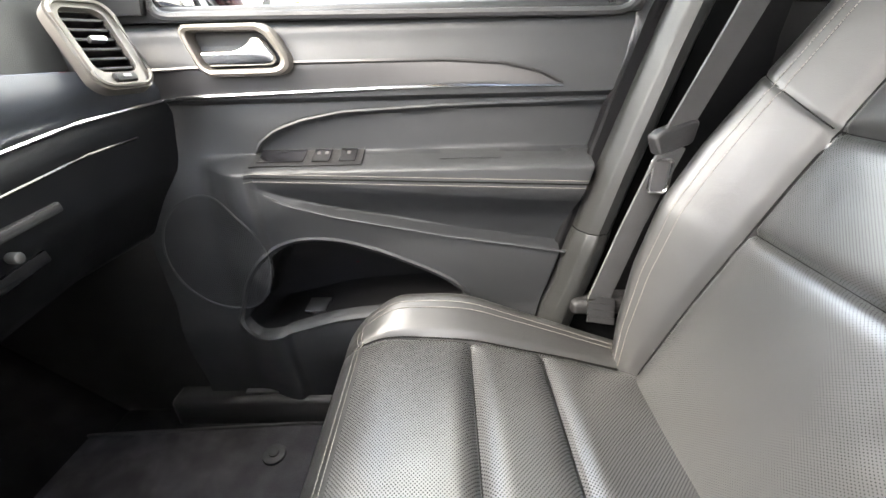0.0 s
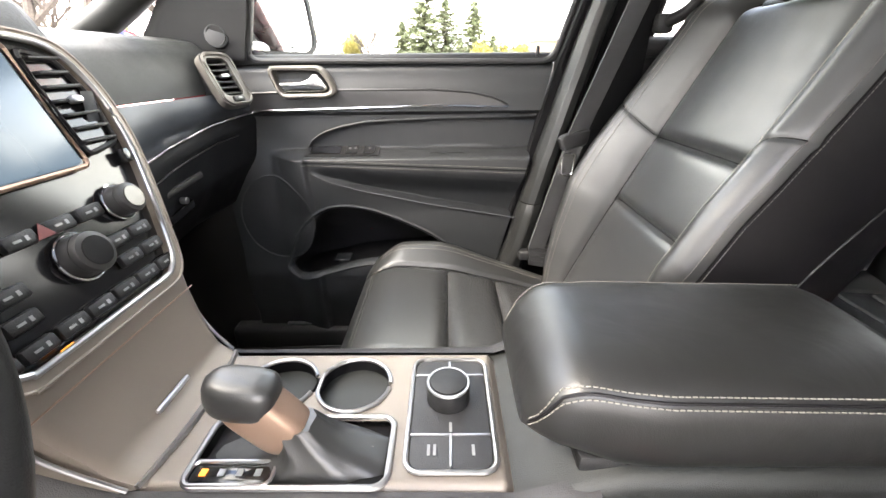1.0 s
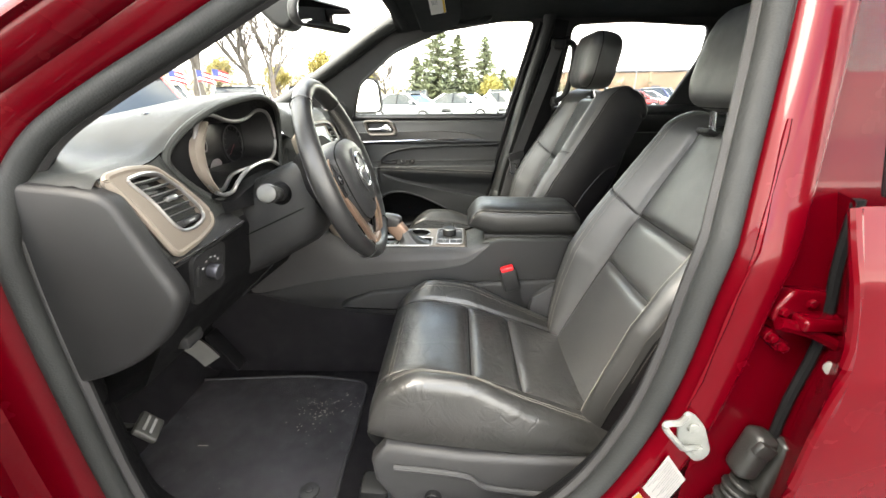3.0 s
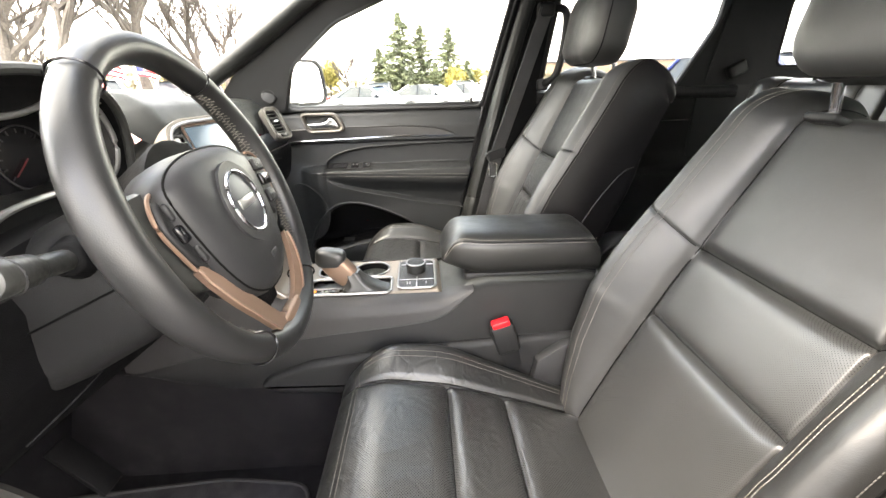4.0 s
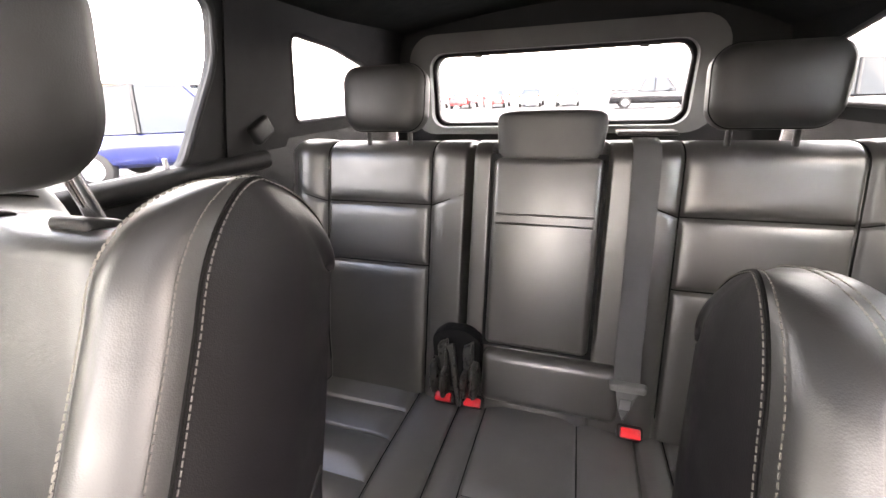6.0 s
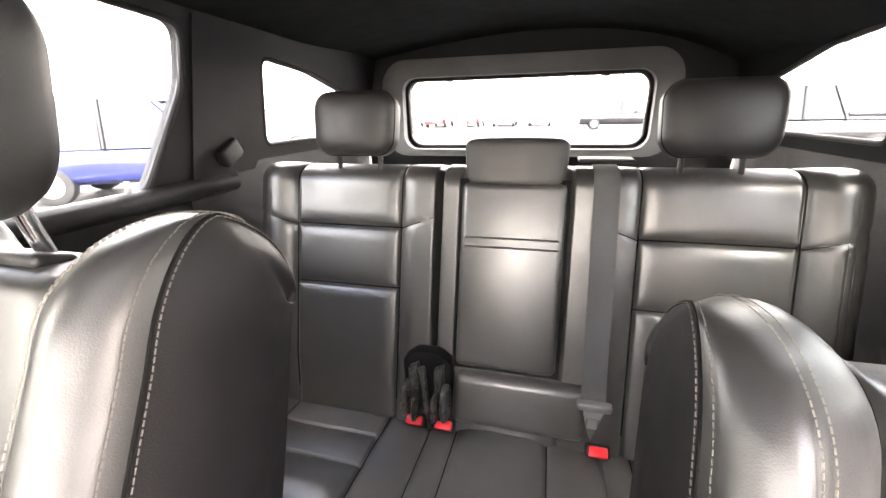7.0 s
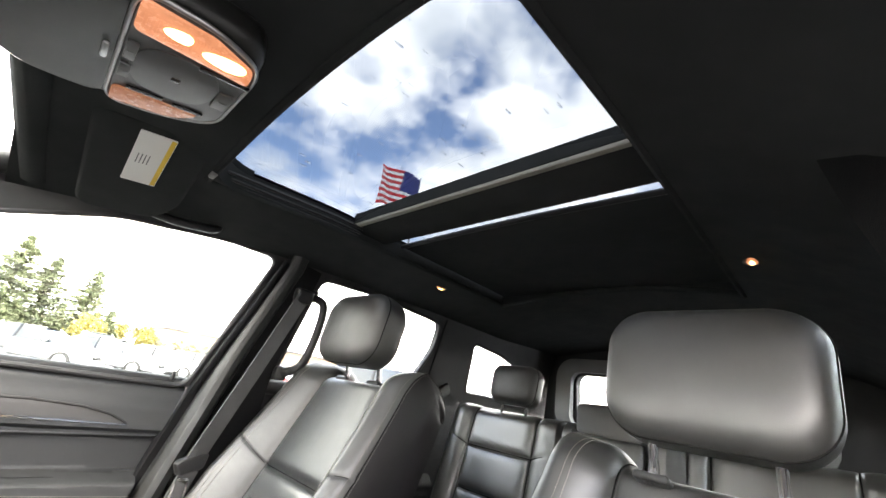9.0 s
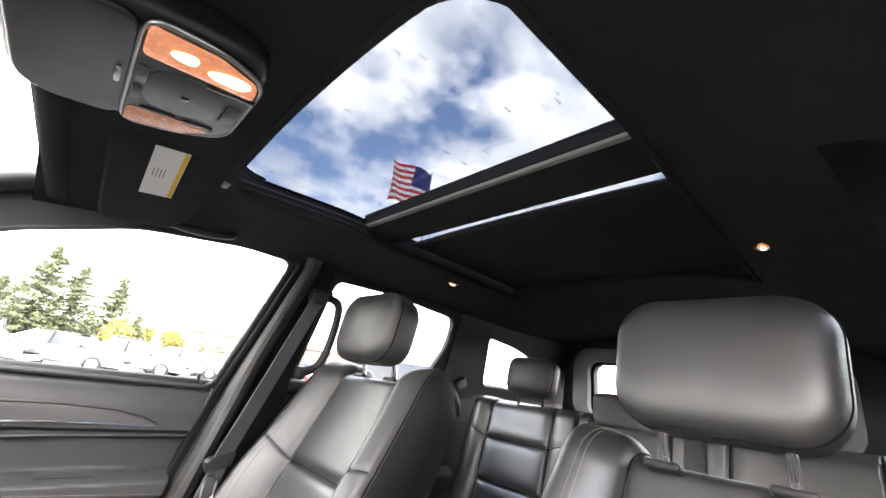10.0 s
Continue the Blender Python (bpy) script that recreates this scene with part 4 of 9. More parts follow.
buckle("seat_belt_buckle", pose(0.222, -0.160, 0.830, -17, 0, 90), "black front belt buckle with red button beside the console")
buckle("seat_belt_buckle", pose(1.150, 0.206, 0.722, 0, -40, 0), "small rear belt buckle with red button in the bench")
buckle("seat_belt_buckle", pose(1.150, 0.134, 0.722, 0, -40, 0), "small rear belt buckle with red button in the bench")
buckle("seat_belt_buckle", pose(1.150, -0.212, 0.722, 0, -40, 0), "small rear belt buckle with red button in the bench")
rbelt = thing("rear_centre_belt", (1.2, -0.19, 0.75), "grey rear centre seat belt with latch plate hanging down", "seat belt")
part("webbing", ribbon(spline([(1.345, -0.185, 1.315), (1.295, -0.188, 1.30), (1.265, -0.190, 1.22), (1.215, -0.192, 1.02), (1.172, -0.192, 0.88), (1.150, -0.193, 0.845)], 30), 0.050, 0.003, (0, 1, 0)), WEB, rbelt)
part("belt_guide", rbox((1.325, -0.185, 1.328), (0.05, 0.11, 0.008), 0.003), HARD, rbelt)
TONGUE = mat("tongue_grey", (0.13, 0.13, 0.128), 0.42)
part("tongue_cover", prism(soften([(-0.229, 0.852), (-0.157, 0.852), (-0.160, 0.836), (-0.226, 0.836)], 0.006, 3), "x", 1.132, 1.152, 0.004, 3), TONGUE, rbelt)
part("latch_plate", rbox((1.140, -0.193, 0.800), (0.003, 0.020, 0.026), 0.002, 2), STEEL, rbelt, "bright metal latch plate")
part("latch_case", prism(soften([(-0.216, 0.838), (-0.170, 0.838), (-0.180, 0.790), (-0.193, 0.752), (-0.206, 0.790)], 0.006, 3), "x", 1.1405, 1.150, 0.003), TONGUE, rbelt)


# ---- the car's shell ----
def wall_y(z):
    """Inner face of the side wall: upright below the sill, leaning in above it."""
    return 0.765 - max(0.0, z - 1.20) * 0.27


def fill(outline, holes=()):
    """Triangles over an outline with holes, in a plane (a, b)."""
    bm = bmesh.new()
    edges = []
    for loop in (outline, *holes):
        vs = [bm.verts.new((a, b, 0)) for a, b in loop]
        edges += [bm.edges.new((vs[i], vs[(i + 1) % len(vs)])) for i in range(len(vs))]
    bmesh.ops.triangle_fill(bm, edges=edges, use_beauty=True)
    bm.verts.index_update()
    g = ([v.co.copy() for v in bm.verts], [[v.index for v in f.verts] for f in bm.faces])
    bm.free()
    return g


def sheet(outline, holes, place, thick):
    """A plate with holes: place(a, b, d) gives the point at depth d."""
    v2, f2 = fill(outline, holes)
    n = len(v2)
    verts = [Vector(place(v.x, v.y, 0)) for v in v2] + [Vector(place(v.x, v.y, thick)) for v in v2]
    faces = [list(f) for f in f2] + [[i + n for i in f][::-1] for f in f2]
    k = 0
    for loop in (outline, *holes):
        m = len(loop)
        for i in range(m):
            j = (i + 1) % m
            faces.append([k + i, k + j, n + k + j, n + k + i])
        k += m
    return verts, faces


def curve2(pts, n=40, closed=True):
    return [(p.x, p.y) for p in spline([(a, b, 0) for a, b in pts], n, closed)]


FRONT_WIN = soften([(-0.450, 1.248), (-0.395, 1.40), (-0.22, 1.530), (0.0, 1.610), (0.25, 1.642), (0.402, 1.640), (0.300, 1.240)], 0.035)
REAR_WIN = soften([(0.520, 1.270), (0.560, 1.625), (0.80, 1.632), (1.145, 1.610), (1.150, 1.50), (1.055, 1.280)], 0.035)
QUARTER = soften([(1.43, 1.350), (1.385, 1.575), (1.62, 1.555), (1.93, 1.49), (1.97, 1.40), (1.90, 1.350)], 0.035)
REAR_GLASS = rrect(0.055, 1.420, 0.925, 0.262, 0.055)

body = thing("car_body", (0.5, 0, 0.35), "deep red metallic car body shell with black interior trim", "car body", kind="structure")
side_out = [(-0.74, 1.24), (-0.60, 1.385), (-0.45, 1.500), (-0.27, 1.610), (-0.10, 1.685), (0.3, 1.715), (1.2, 1.71), (2.12, 1.71), (2.17, 1.24)]
part("upper_wall", sheet(side_out, (FRONT_WIN, REAR_WIN, QUARTER), lambda a, b, d: (a, wall_y(b) + d, b), 0.03), HARD, body, "black upper side trim")
drv_out = [(0.44, 1.24), (0.49, 1.66), (0.30, 1.668), (0.05, 1.640), (-0.12, 1.572), (-0.30, 1.462), (-0.47, 1.345), (-0.56, 1.24), (-0.74, 1.24), (-0.60, 1.385), (-0.45, 1.500), (-0.27, 1.610), (-0.10, 1.685), (0.3, 1.715), (1.2, 1.695), (2.10, 1.640), (2.17, 1.24)]
part("upper_wall", sheet(drv_out, (REAR_WIN, QUARTER), lambda a, b, d: (a, -wall_y(b) - d, b), 0.02), FELT, body, "black upper side trim")

# headliner with the opening for the glass roof
SUN_X0, SUN_X1, SUN_X2, SUN_X3, SUN_X4 = 0.100, 0.475, 0.612, 0.655, 1.20
SUN_Y = 0.388


def roof_z(x, y):
    return tab(x, (-0.35, -0.2, 0.0, 0.4, 0.9, 1.4, 2.0, 2.16), (1.655, 1.692, 1.716, 1.735, 1.732, 1.722, 1.705, 1.700)) - ((0.092 if y > 0 else 0.150) - 0.022 * smooth(1.5, 2.0, x)) * (abs(y) / 0.66) ** (1.6 if y > 0 else 2.6)


roof_outline = [(-0.30, -0.66), (2.15, -0.66), (2.15, 0.66), (-0.30, 0.66)]
roof_hole = soften([(SUN_X0, -SUN_Y), (SUN_X4, -SUN_Y), (SUN_X4, SUN_Y), (SUN_X0, SUN_Y)], 0.03, 3)


def dense(g_out, g_hole):
    """The headliner as a net with the roof opening left free."""
    xs = sorted(set(np.linspace(-0.195, 2.15, 50).round(4)) | {SUN_X0, SUN_X4})
    yv = sorted(set(np.linspace(-0.66, 0.66, 41).round(4)) | {SUN_Y, -SUN_Y})
    return patch(lambda x, y: (x, y, roof_z(x, y)), xs, yv, lambda x, y: None if SUN_X0 < x < SUN_X4 and abs(y) < SUN_Y else "all")["all"]


part("headliner", dense(roof_outline, roof_hole), FELT, body, "black cloth headliner")
part("outer_roof", patch(lambda x, y: (x, y, roof_z(x, y) + 0.06), sorted(set(np.linspace(-0.16, 2.18, 26).round(4)) | {SUN_X0, SUN_X4}), sorted(set(np.linspace(-0.70, 0.70, 21).round(4)) | {SUN_Y, -SUN_Y}), lambda x, y: None if SUN_X0 < x < SUN_X4 and abs(y) < SUN_Y else "all")["all"], RED_PAINT, body)

# glass roof, cross bar, slit and shade
PALE_LIP = mat("pale_bar_edge", (0.22, 0.21, 0.18), 0.6)
rooflight = thing("glass_roof", (0.3, 0, 1.75), "tinted double glass roof with raindrops and a half drawn black shade", "sunroof", kind="structure")
rz = lambda x: roof_z(x, 0)
part("front_pane", patch(lambda x, y: (x, y, rz(x) + 0.045 - 0.10 * (y / 0.66) ** 2), np.linspace(SUN_X0 - 0.02, 0.59, 8), np.linspace(-0.43, 0.43, 9))["all"], ROOF_GLASS, rooflight, "tinted glass roof pane")
part("rear_pane", patch(lambda x, y: (x, y, rz(x) + 0.047 - 0.10 * (y / 0.66) ** 2), np.linspace(0.595, SUN_X4 + 0.02, 8), np.linspace(-0.40, 0.40, 9))["all"], ROOF_GLASS, rooflight, "tinted glass roof pane")
part("cross_bar", prism([(SUN_X1, rz(0.5) + 0.006), (SUN_X1 + 0.025, rz(0.5) - 0.012), (SUN_X2 - 0.02, rz(0.55) - 0.014), (SUN_X2, rz(0.6) - 0.002), (SUN_X2, rz(0.6) + 0.035), (SUN_X1, rz(0.5) + 0.035)], "y", -0.40, 0.40, 0.004), FELT, rooflight, "black roof cross bar")
part("bar_lip", rbox((SUN_X1 + 0.004, 0, rz(0.5) - 0.002), (0.014, 0.76, 0.010), 0.004), PALE_LIP, rooflight, "pale edge of the cross bar")
part("shade", patch(lambda x, y: (x, y, rz(x) + 0.008 - 0.02 * (y / 0.66) ** 2), np.linspace(SUN_X3, SUN_X4 + 0.01, 12), np.linspace(-0.385, 0.385, 13))["all"], FELT, rooflight, "black roller shade")
part("shade_lip", tube([(SUN_X3, y, rz(SUN_X3) + 0.008 - 0.02 * (y / 0.66) ** 2) for y in np.linspace(-0.385, 0.385, 14)], 0.007, 8), HARD, rooflight)
for s in (-1, 1):
    part("guide_rail", join(*[tube([(x, s * (SUN_Y + (0.002 if s > 0 else 0.030) - i * 0.011), roof_z(x, SUN_Y) + 0.010 + i * 0.010) for x in np.linspace(SUN_X0 - 0.01, SUN_X1 + 0.02, 16)], 0.0042, 6) for i in range(3)]), HARD, rooflight, "ribbed black guide rail")
    part("opening_edge", tube([(x, s * SUN_Y, roof_z(x, SUN_Y) + 0.004) for x in np.linspace(SUN_X0, SUN_X4, 40)], 0.008, 8), FELT, rooflight)
    part("opening_wall", patch(lambda x, h: (x, s * (SUN_Y + (0.004 if s > 0 else 0.034)), roof_z(x, SUN_Y) + h), np.linspace(SUN_X0, SUN_X4, 20), (0, 0.055))["all"], FELT, rooflight)
for x in (SUN_X0, SUN_X4):
    part("opening_edge", tube([(x, y, roof_z(x, y) + 0.004) for y in np.linspace(-SUN_Y, SUN_Y, 30)], 0.010, 8), FELT, rooflight)
    part("opening_wall", patch(lambda y, h: (x, y, roof_z(x, y) + h), np.linspace(-SUN_Y, SUN_Y, 20), (0, 0.055))["all"], FELT, rooflight)
for sx, sy in ((1, 1), (1, -1)):
    ra = 0.085
    arc = [(SUN_X0 + ra - ra * math.sin(t), sy * (SUN_Y - ra + ra * math.cos(t))) for t in np.linspace(0, math.pi / 2, 10)]
    part("corner_fill", prism([(SUN_X0 - 0.004, sy * (SUN_Y + 0.004))] + arc, "z", roof_z(SUN_X0, SUN_Y) + 0.002, roof_z(SUN_X0, 0) + 0.030), FELT, rooflight)
drops = []
rnd = random.Random(5)
for k in range(46):
    x, y = rnd.uniform(0.12, 0.46), rnd.uniform(-0.35, 0.35)
    r = rnd.choice((0.0010, 0.0012, 0.0016, 0.0022))
    drops.append(move(headrest_geo(2 * r, r, 2 * r, puff=1.0, nu=8, nv=5), Matrix.Translation((x, y, rz(x) + 0.0445 - 0.10 * (y / 0.66) ** 2))))
WATER = mat("water", (0.95, 0.97, 1.0), 0.02, spread=0)
WATER.node_tree.nodes["Principled BSDF"].inputs["Transmission Weight"].default_value = 1.0
WATER.node_tree.nodes["Principled BSDF"].inputs["IOR"].default_value = 1.33
part("raindrops", join(*drops), WATER, rooflight, "scattered raindrops", kind="stuff")

# panes
def pane(name, outline, mtl, sgn, out=0.018):
    e = part(name, sheet(outline, (), lambda a, b, d: (a, sgn * (wall_y(b) + out + d), b), 0.003), mtl, body, "side window pane", flat=True)
    return e


pane("front_window", FRONT_WIN, CLEAR, 1)
for s in (1, -1):
    pane("rear_window", REAR_WIN, TINTED, s)
    pane("quarter_window", QUARTER, TINTED, s)
for outline, sg in ((FRONT_WIN, (1,)), (REAR_WIN, (1, -1)), (QUARTER, (1, -1))):
    for s in sg:
        part("window_seal", tube([(a, s * (wall_y(b) + 0.004), b) for a, b in outline], 0.007, 8, closed=True), RUBBER, body)


def wind(u, v):
    """The windscreen: u across, v from the cowl to the header."""
    x = -1.16 + v * 0.955 - 0.10 * math.cos(u * 1.2) * (1 - v)
    return Vector((x, u * (0.74 - 0.14 * v), 1.235 + v * 0.45 + 0.03 * math.sin(v * 3.1) - 0.05 * v * abs(u) ** 2))


part("windscreen", patch(wind, np.linspace(-1, 1, 15), np.linspace(0, 1, 9))["all"], CLEAR, body, "clear windscreen")
for s in (1, -1):
    ap = spline([(-1.10, s * 0.745, 1.20), (-0.80, s * 0.725, 1.31), (-0.62, s * 0.705, 1.405), (-0.43, s * 0.672, 1.515), (-0.27, s * 0.640, 1.607), (-0.15, s * 0.615, 1.665)], 26)
    part("a_pillar_trim", tube(ap, [0.046 - 0.010 * i / 25 for i in range(26)], 14, flat=0.75), PILLAR, body, "dark grey front pillar trim")
part("header", tube([(-0.190 + 0.03 * (y / 0.6) ** 2, y, 1.688 - 0.06 * (abs(y) / 0.6) ** 2) for y in np.linspace(-0.62, 0.62, 24)], 0.024, 12, flat=0.8), FELT, body)
# passenger B post: padded grey cover with a slot for the belt
bp = [(0.140, 0.52), (0.178, 0.69), (0.245, 0.98), (0.306, 1.235), (0.362, 1.44), (0.412, 1.62), (0.475, 1.64), (0.535, 1.63), (0.505, 1.30), (0.515, 1.20), (0.53, 0.9), (0.52, 0.55)]
for s in (1, -1):
    part("b_pillar_trim", sheet(bp if s > 0 else [(x + (0.17 if i < 5 else 0.08 if i < 7 else 0.0), z) for i, (x, z) in enumerate(bp)], (), lambda a, b, d: (a, s * (wall_y(b) - 0.030 + d), b), 0.05), SOFT if s < 0 else SHADE_BLACK, body, "black centre pillar trim")
POST_Z = (0.46, 0.60, 0.731, 0.783, 1.0, 1.167, 1.23, 1.30, 1.44, 1.62)


def post_point(u, z, proud=0.0):
    """The padded pillar cover: u from its edge at the door (0) round the ridge to the recess (1)."""
    x0 = tab(z, POST_Z, (0.130, 0.162, 0.192, 0.210, 0.263, 0.308, 0.325, 0.341, 0.379, 0.427))
    deep = tab(z, (0.46, 1.20, 1.36, 1.62), (0.052, 0.052, 0.026, 0.012)) + proud
    wide = tab(z, (0.46, 0.8, 1.2, 1.36, 1.62), (0.078, 0.072, 0.066, 0.058, 0.052))
    dx = tab(u, (0, 0.12, 0.32, 0.5, 0.72, 0.9, 1.0), (0.0, 0.03, 0.24, 0.46, 0.74, 0.95, 1.0)) * wide
    dy = tab(u, (0, 0.12, 0.32, 0.5, 0.72, 0.9, 1.0), (-0.15, 0.42, 0.86, 1.0, 0.86, 0.40, -0.1)) * deep
    return Vector((x0 + dx - proud * (0.5 if u < 0.5 else -0.5), wall_y(z) - 0.028 - dy, z))


us = np.linspace(0, 1, 29)
part("b_pillar_cover", patch(lambda u, z: post_point(u, z), us, net(0.895, 1.66, 44))["all"], PILLAR, body, "grey padded pillar cover")
part("b_pillar_foot", patch(lambda u, z: post_point(u, z, 0.004 * smooth(0.893, 0.880, z)), us, net(0.46, 0.893, 28))["all"], PILLAR, body, "grey lower pillar cover")
edge = [(post_point(0.02, z).x - 0.010, wall_y(z) - 0.022, z) for z in np.linspace(0.50, 1.63, 40)]
part("door_weatherstrip", tube(edge, 0.010, 10), SHADE_BLACK, body)
part("anchor_cover", rbox((0.300, 0.690, 0.752), (0.130, 0.050, 0.030), 0.010, 3), HARD, body)
for s in (1, -1):
    part("c_pillar_trim", sheet([(1.17, 1.24), (1.165, 1.63), (1.365, 1.62), (1.405, 1.34), (1.36, 1.24)], (), lambda a, b, d: (a, s * (wall_y(b) - 0.006 + d), b), 0.03), SOFT, body, "black rear pillar trim")
    part("belt_cover", rbox((1.27, s * 0.712, 1.345), (0.07, 0.03, 0.05), 0.01, 3, pose(0, 0, 0, 0, -28, 0)), HARD, body)
    part("quarter_trim", sheet([(1.15, 0.55), (1.15, 1.26), (1.40, 1.345), (2.15, 1.345), (2.15, 0.55)], (), lambda a, b, d: (a, s * (0.735 + d), b), 0.03), SOFT, body)
# tailgate
part("tailgate_trim", sheet([(-0.72, 0.6), (0.72, 0.6), (0.72, 1.25), (0.655, 1.73), (-0.655, 1.73), (-0.72, 1.25)], (REAR_GLASS,), lambda a, b, d: (2.12 + d - 0.10 * (b - 1.3), a, b), 0.05), SOFT, body, "black tailgate trim")
part("tailgate_surround", frame_bar(rrect(0.055, 1.440, 1.11, 0.370, 0.10), rrect(0.055, 1.420, 0.940, 0.276, 0.055), "x", 2.05, 2.09), mat("light_grey_trim", (0.105, 0.104, 0.10), 0.5, grain=0.3), body, "grey tailgate window surround")
part("rear_window", sheet(REAR_GLASS, (), lambda a, b, d: (2.125 + d - 0.10 * (b - 1.3), a, b), 0.003), TINTED, body, "tailgate window pane", flat=True)
part("rear_window_seal", tube([(2.116 - 0.10 * (b - 1.3), a, b) for a, b in REAR_GLASS], 0.008, 8, closed=True), RUBBER, body)
for y in (-0.30, 0.29):
    part("wiper_clip", rbox((2.10, y + 0.05, 1.545), (0.02, 0.03, 0.012), 0.003), HARD, body)
part("load_floor", rbox((1.75, 0, 0.68), (0.80, 1.40, 0.04), 0.01), CARPET, body)
# floor pan, tunnel, firewall
part("floor_pan", rbox((0.4, 0, 0.385), (2.4, 1.52, 0.05), 0.01), CARPET, body, "black carpet floor")
part("firewall", prism([(-1.02, 0.36), (-0.80, 0.40), (-1.02, 0.62), (-1.06, 1.22), (-1.12, 1.22)], "y", -0.76, 0.76), CARPET, body)
for s in (1, -1):
    part("sill", rbox((-0.05, s * 0.765, 0.43), (1.2, 0.11, 0.10), 0.02, 3), HARD, body)
    part("sill_plate", rbox((-0.10, s * 0.765, 0.484), (0.75, 0.065, 0.006), 0.002), STEEL, body, "brushed metal sill plate")
    part("sill_word_bar", rbox((-0.27, s * 0.755, 0.4885), (0.05, 0.012, 0.002), 0), INK, body)
    part("kick_panel", rbox((-0.80, s * 0.775, 0.72), (0.46, 0.03, 0.68), 0.01), SOFT, body)


# driver door opening: seal, red flanges, B post and rear door skin
def drv_y(z):
    return -0.800 + max(0.0, z - 1.15) * 0.30


LOOP = [(0.478, 1.50), (0.470, 1.42), (0.448, 1.30), (0.412, 1.11), (0.390, 0.95), (0.356, 0.82), (0.290, 0.68), (0.19, 0.57), (0.04, 0.505), (-0.20, 0.49), (-0.42, 0.50), (-0.535, 0.56), (-0.566, 0.66), (-0.580, 0.90), (-0.583, 1.10), (-0.568, 1.22), (-0.52, 1.295), (-0.43, 1.355), (-0.30, 1.425), (-0.10, 1.535), (0.08, 1.610), (0.25, 1.640), (0.40, 1.640), (0.470, 1.60)]
loop = curve2(LOOP, 140)


def grow(pts, d):
    n = len(pts)
    out = []
    for i in range(n):
        t = Vector(pts[(i + 1) % n]) - Vector(pts[i - 1])
        t.normalize()
        out.append((pts[i][0] + t.y * d, pts[i][1] - t.x * d))
    return out


def ring(rows):
    """Skin between several loops given as lists of points."""
    n = len(rows[0])
    verts = [Vector(p) for r in rows for p in r]
    faces = [[i * n + k, i * n + (k + 1) % n, i * n + n + (k + 1) % n, i * n + n + k] for i in range(len(rows) - 1) for k in range(n)]
    return verts, faces


sgn_out = 1 if (grow(loop, 0.02)[0][0] > loop[0][0]) else -1
L = lambda d, y: [(a, drv_y(b) + y, b) for a, b in grow(loop, sgn_out * d)]
part("door_seal", join(tube(L(0.0, 0.0), 0.017, 10, closed=True, up=(0, 1, 0))), SEAL, body, "grey rubber door seal")
part("seal_lip", tube(L(-0.006, 0.022), 0.012, 8, closed=True, up=(0, 1, 0)), RUBBER, body)
part("inner_trim_edge", ring([L(-0.008, 0.03), L(0.004, 0.06), L(0.03, 0.09)]), SHADE_BLACK, body)
def shut(d, y, yb):
    """A loop of the opening's flange: y outboard of the seal, yb along the centre pillar."""
    return [(a, drv_y(b) + y + (yb - y) * smooth(0.30, 0.38, a), b) for a, b in grow(loop, sgn_out * d)]


part("door_opening_flange", ring([L(0.010, 0.012), L(0.016, -0.004), shut(0.030, -0.018, -0.026), L(0.045, -0.030), L(0.066, -0.034), shut(0.075, -0.036, -0.030), shut(0.082, -0.055, -0.014), shut(0.090, -0.085, 0.012)]), RED_PAINT, body, "deep red painted door opening")
bead = [(a, drv_y(b) - 0.027, b) for a, b in grow(loop, sgn_out * 0.026) if a > 0.30 and 0.90 < b < 1.32]
part("sealer_bead", tube(bead, [0.0028 + 0.0012 * math.sin(i * 1.7) for i in range(len(bead))], 6), RED_PAINT, body)
# recess between the two doors
post = [(0.44, 0.48), (0.45, 0.80), (0.468, 1.15), (0.49, 1.30), (0.51, 1.55), (0.70, 1.55), (0.70, 1.30), (0.70, 1.15), (0.70, 0.80), (0.70, 0.48)]
part("b_pillar_outer", sheet(post, (), lambda a, b, d: (a, drv_y(b) - 0.006 + d, b), 0.02), RED_PAINT, body, "deep red centre pillar")
part("front_fender_edge", sheet([(-0.66, 0.40), (-0.655, 1.10), (-0.64, 1.25), (-0.80, 1.27), (-0.80, 0.40)], (), lambda a, b, d: (a, -0.885 + d, b), 0.02), RED_PAINT, body)
part("roof_side", tube([(x, -0.735 + 0.02 * abs(x - 0.5), 1.74 - 0.02 * abs(x - 0.4)) for x in np.linspace(0.02, 2.1, 20)], 0.05, 12), RED_PAINT, body)
part("roof_side", tube([(x, 0.735 - 0.02 * abs(x - 0.5), 1.74 - 0.02 * abs(x - 0.4)) for x in np.linspace(0.02, 2.1, 20)], 0.05, 12), RED_PAINT, body)
part("a_pillar_outer", tube(spline([(-0.98, -0.80, 1.16), (-0.72, -0.785, 1.295), (-0.45, -0.745, 1.445), (-0.25, -0.71, 1.56), (-0.05, -0.68, 1.655)], 26), 0.040, 12), RED_PAINT, body, "deep red front pillar")
part("sill_outer", rbox((0.0, -0.845, 0.42), (1.3, 0.10, 0.14), 0.03, 3), RED_PAINT, body)
LAB = lambda pts: [(a + 0.003, b) for a, b in pts]
STRIKER = mat("pale_zinc_striker", (0.145, 0.15, 0.14), 0.42, metal=0.2, spread=0.2, blotch=30, grain=0.2, grain_size=300)
STICK = mat("white_door_sticker", (0.17, 0.165, 0.16), 0.6, spread=0.05)
STICK_Y = mat("yellow_door_sticker", (0.19, 0.11, 0.012), 0.6, spread=0.05)
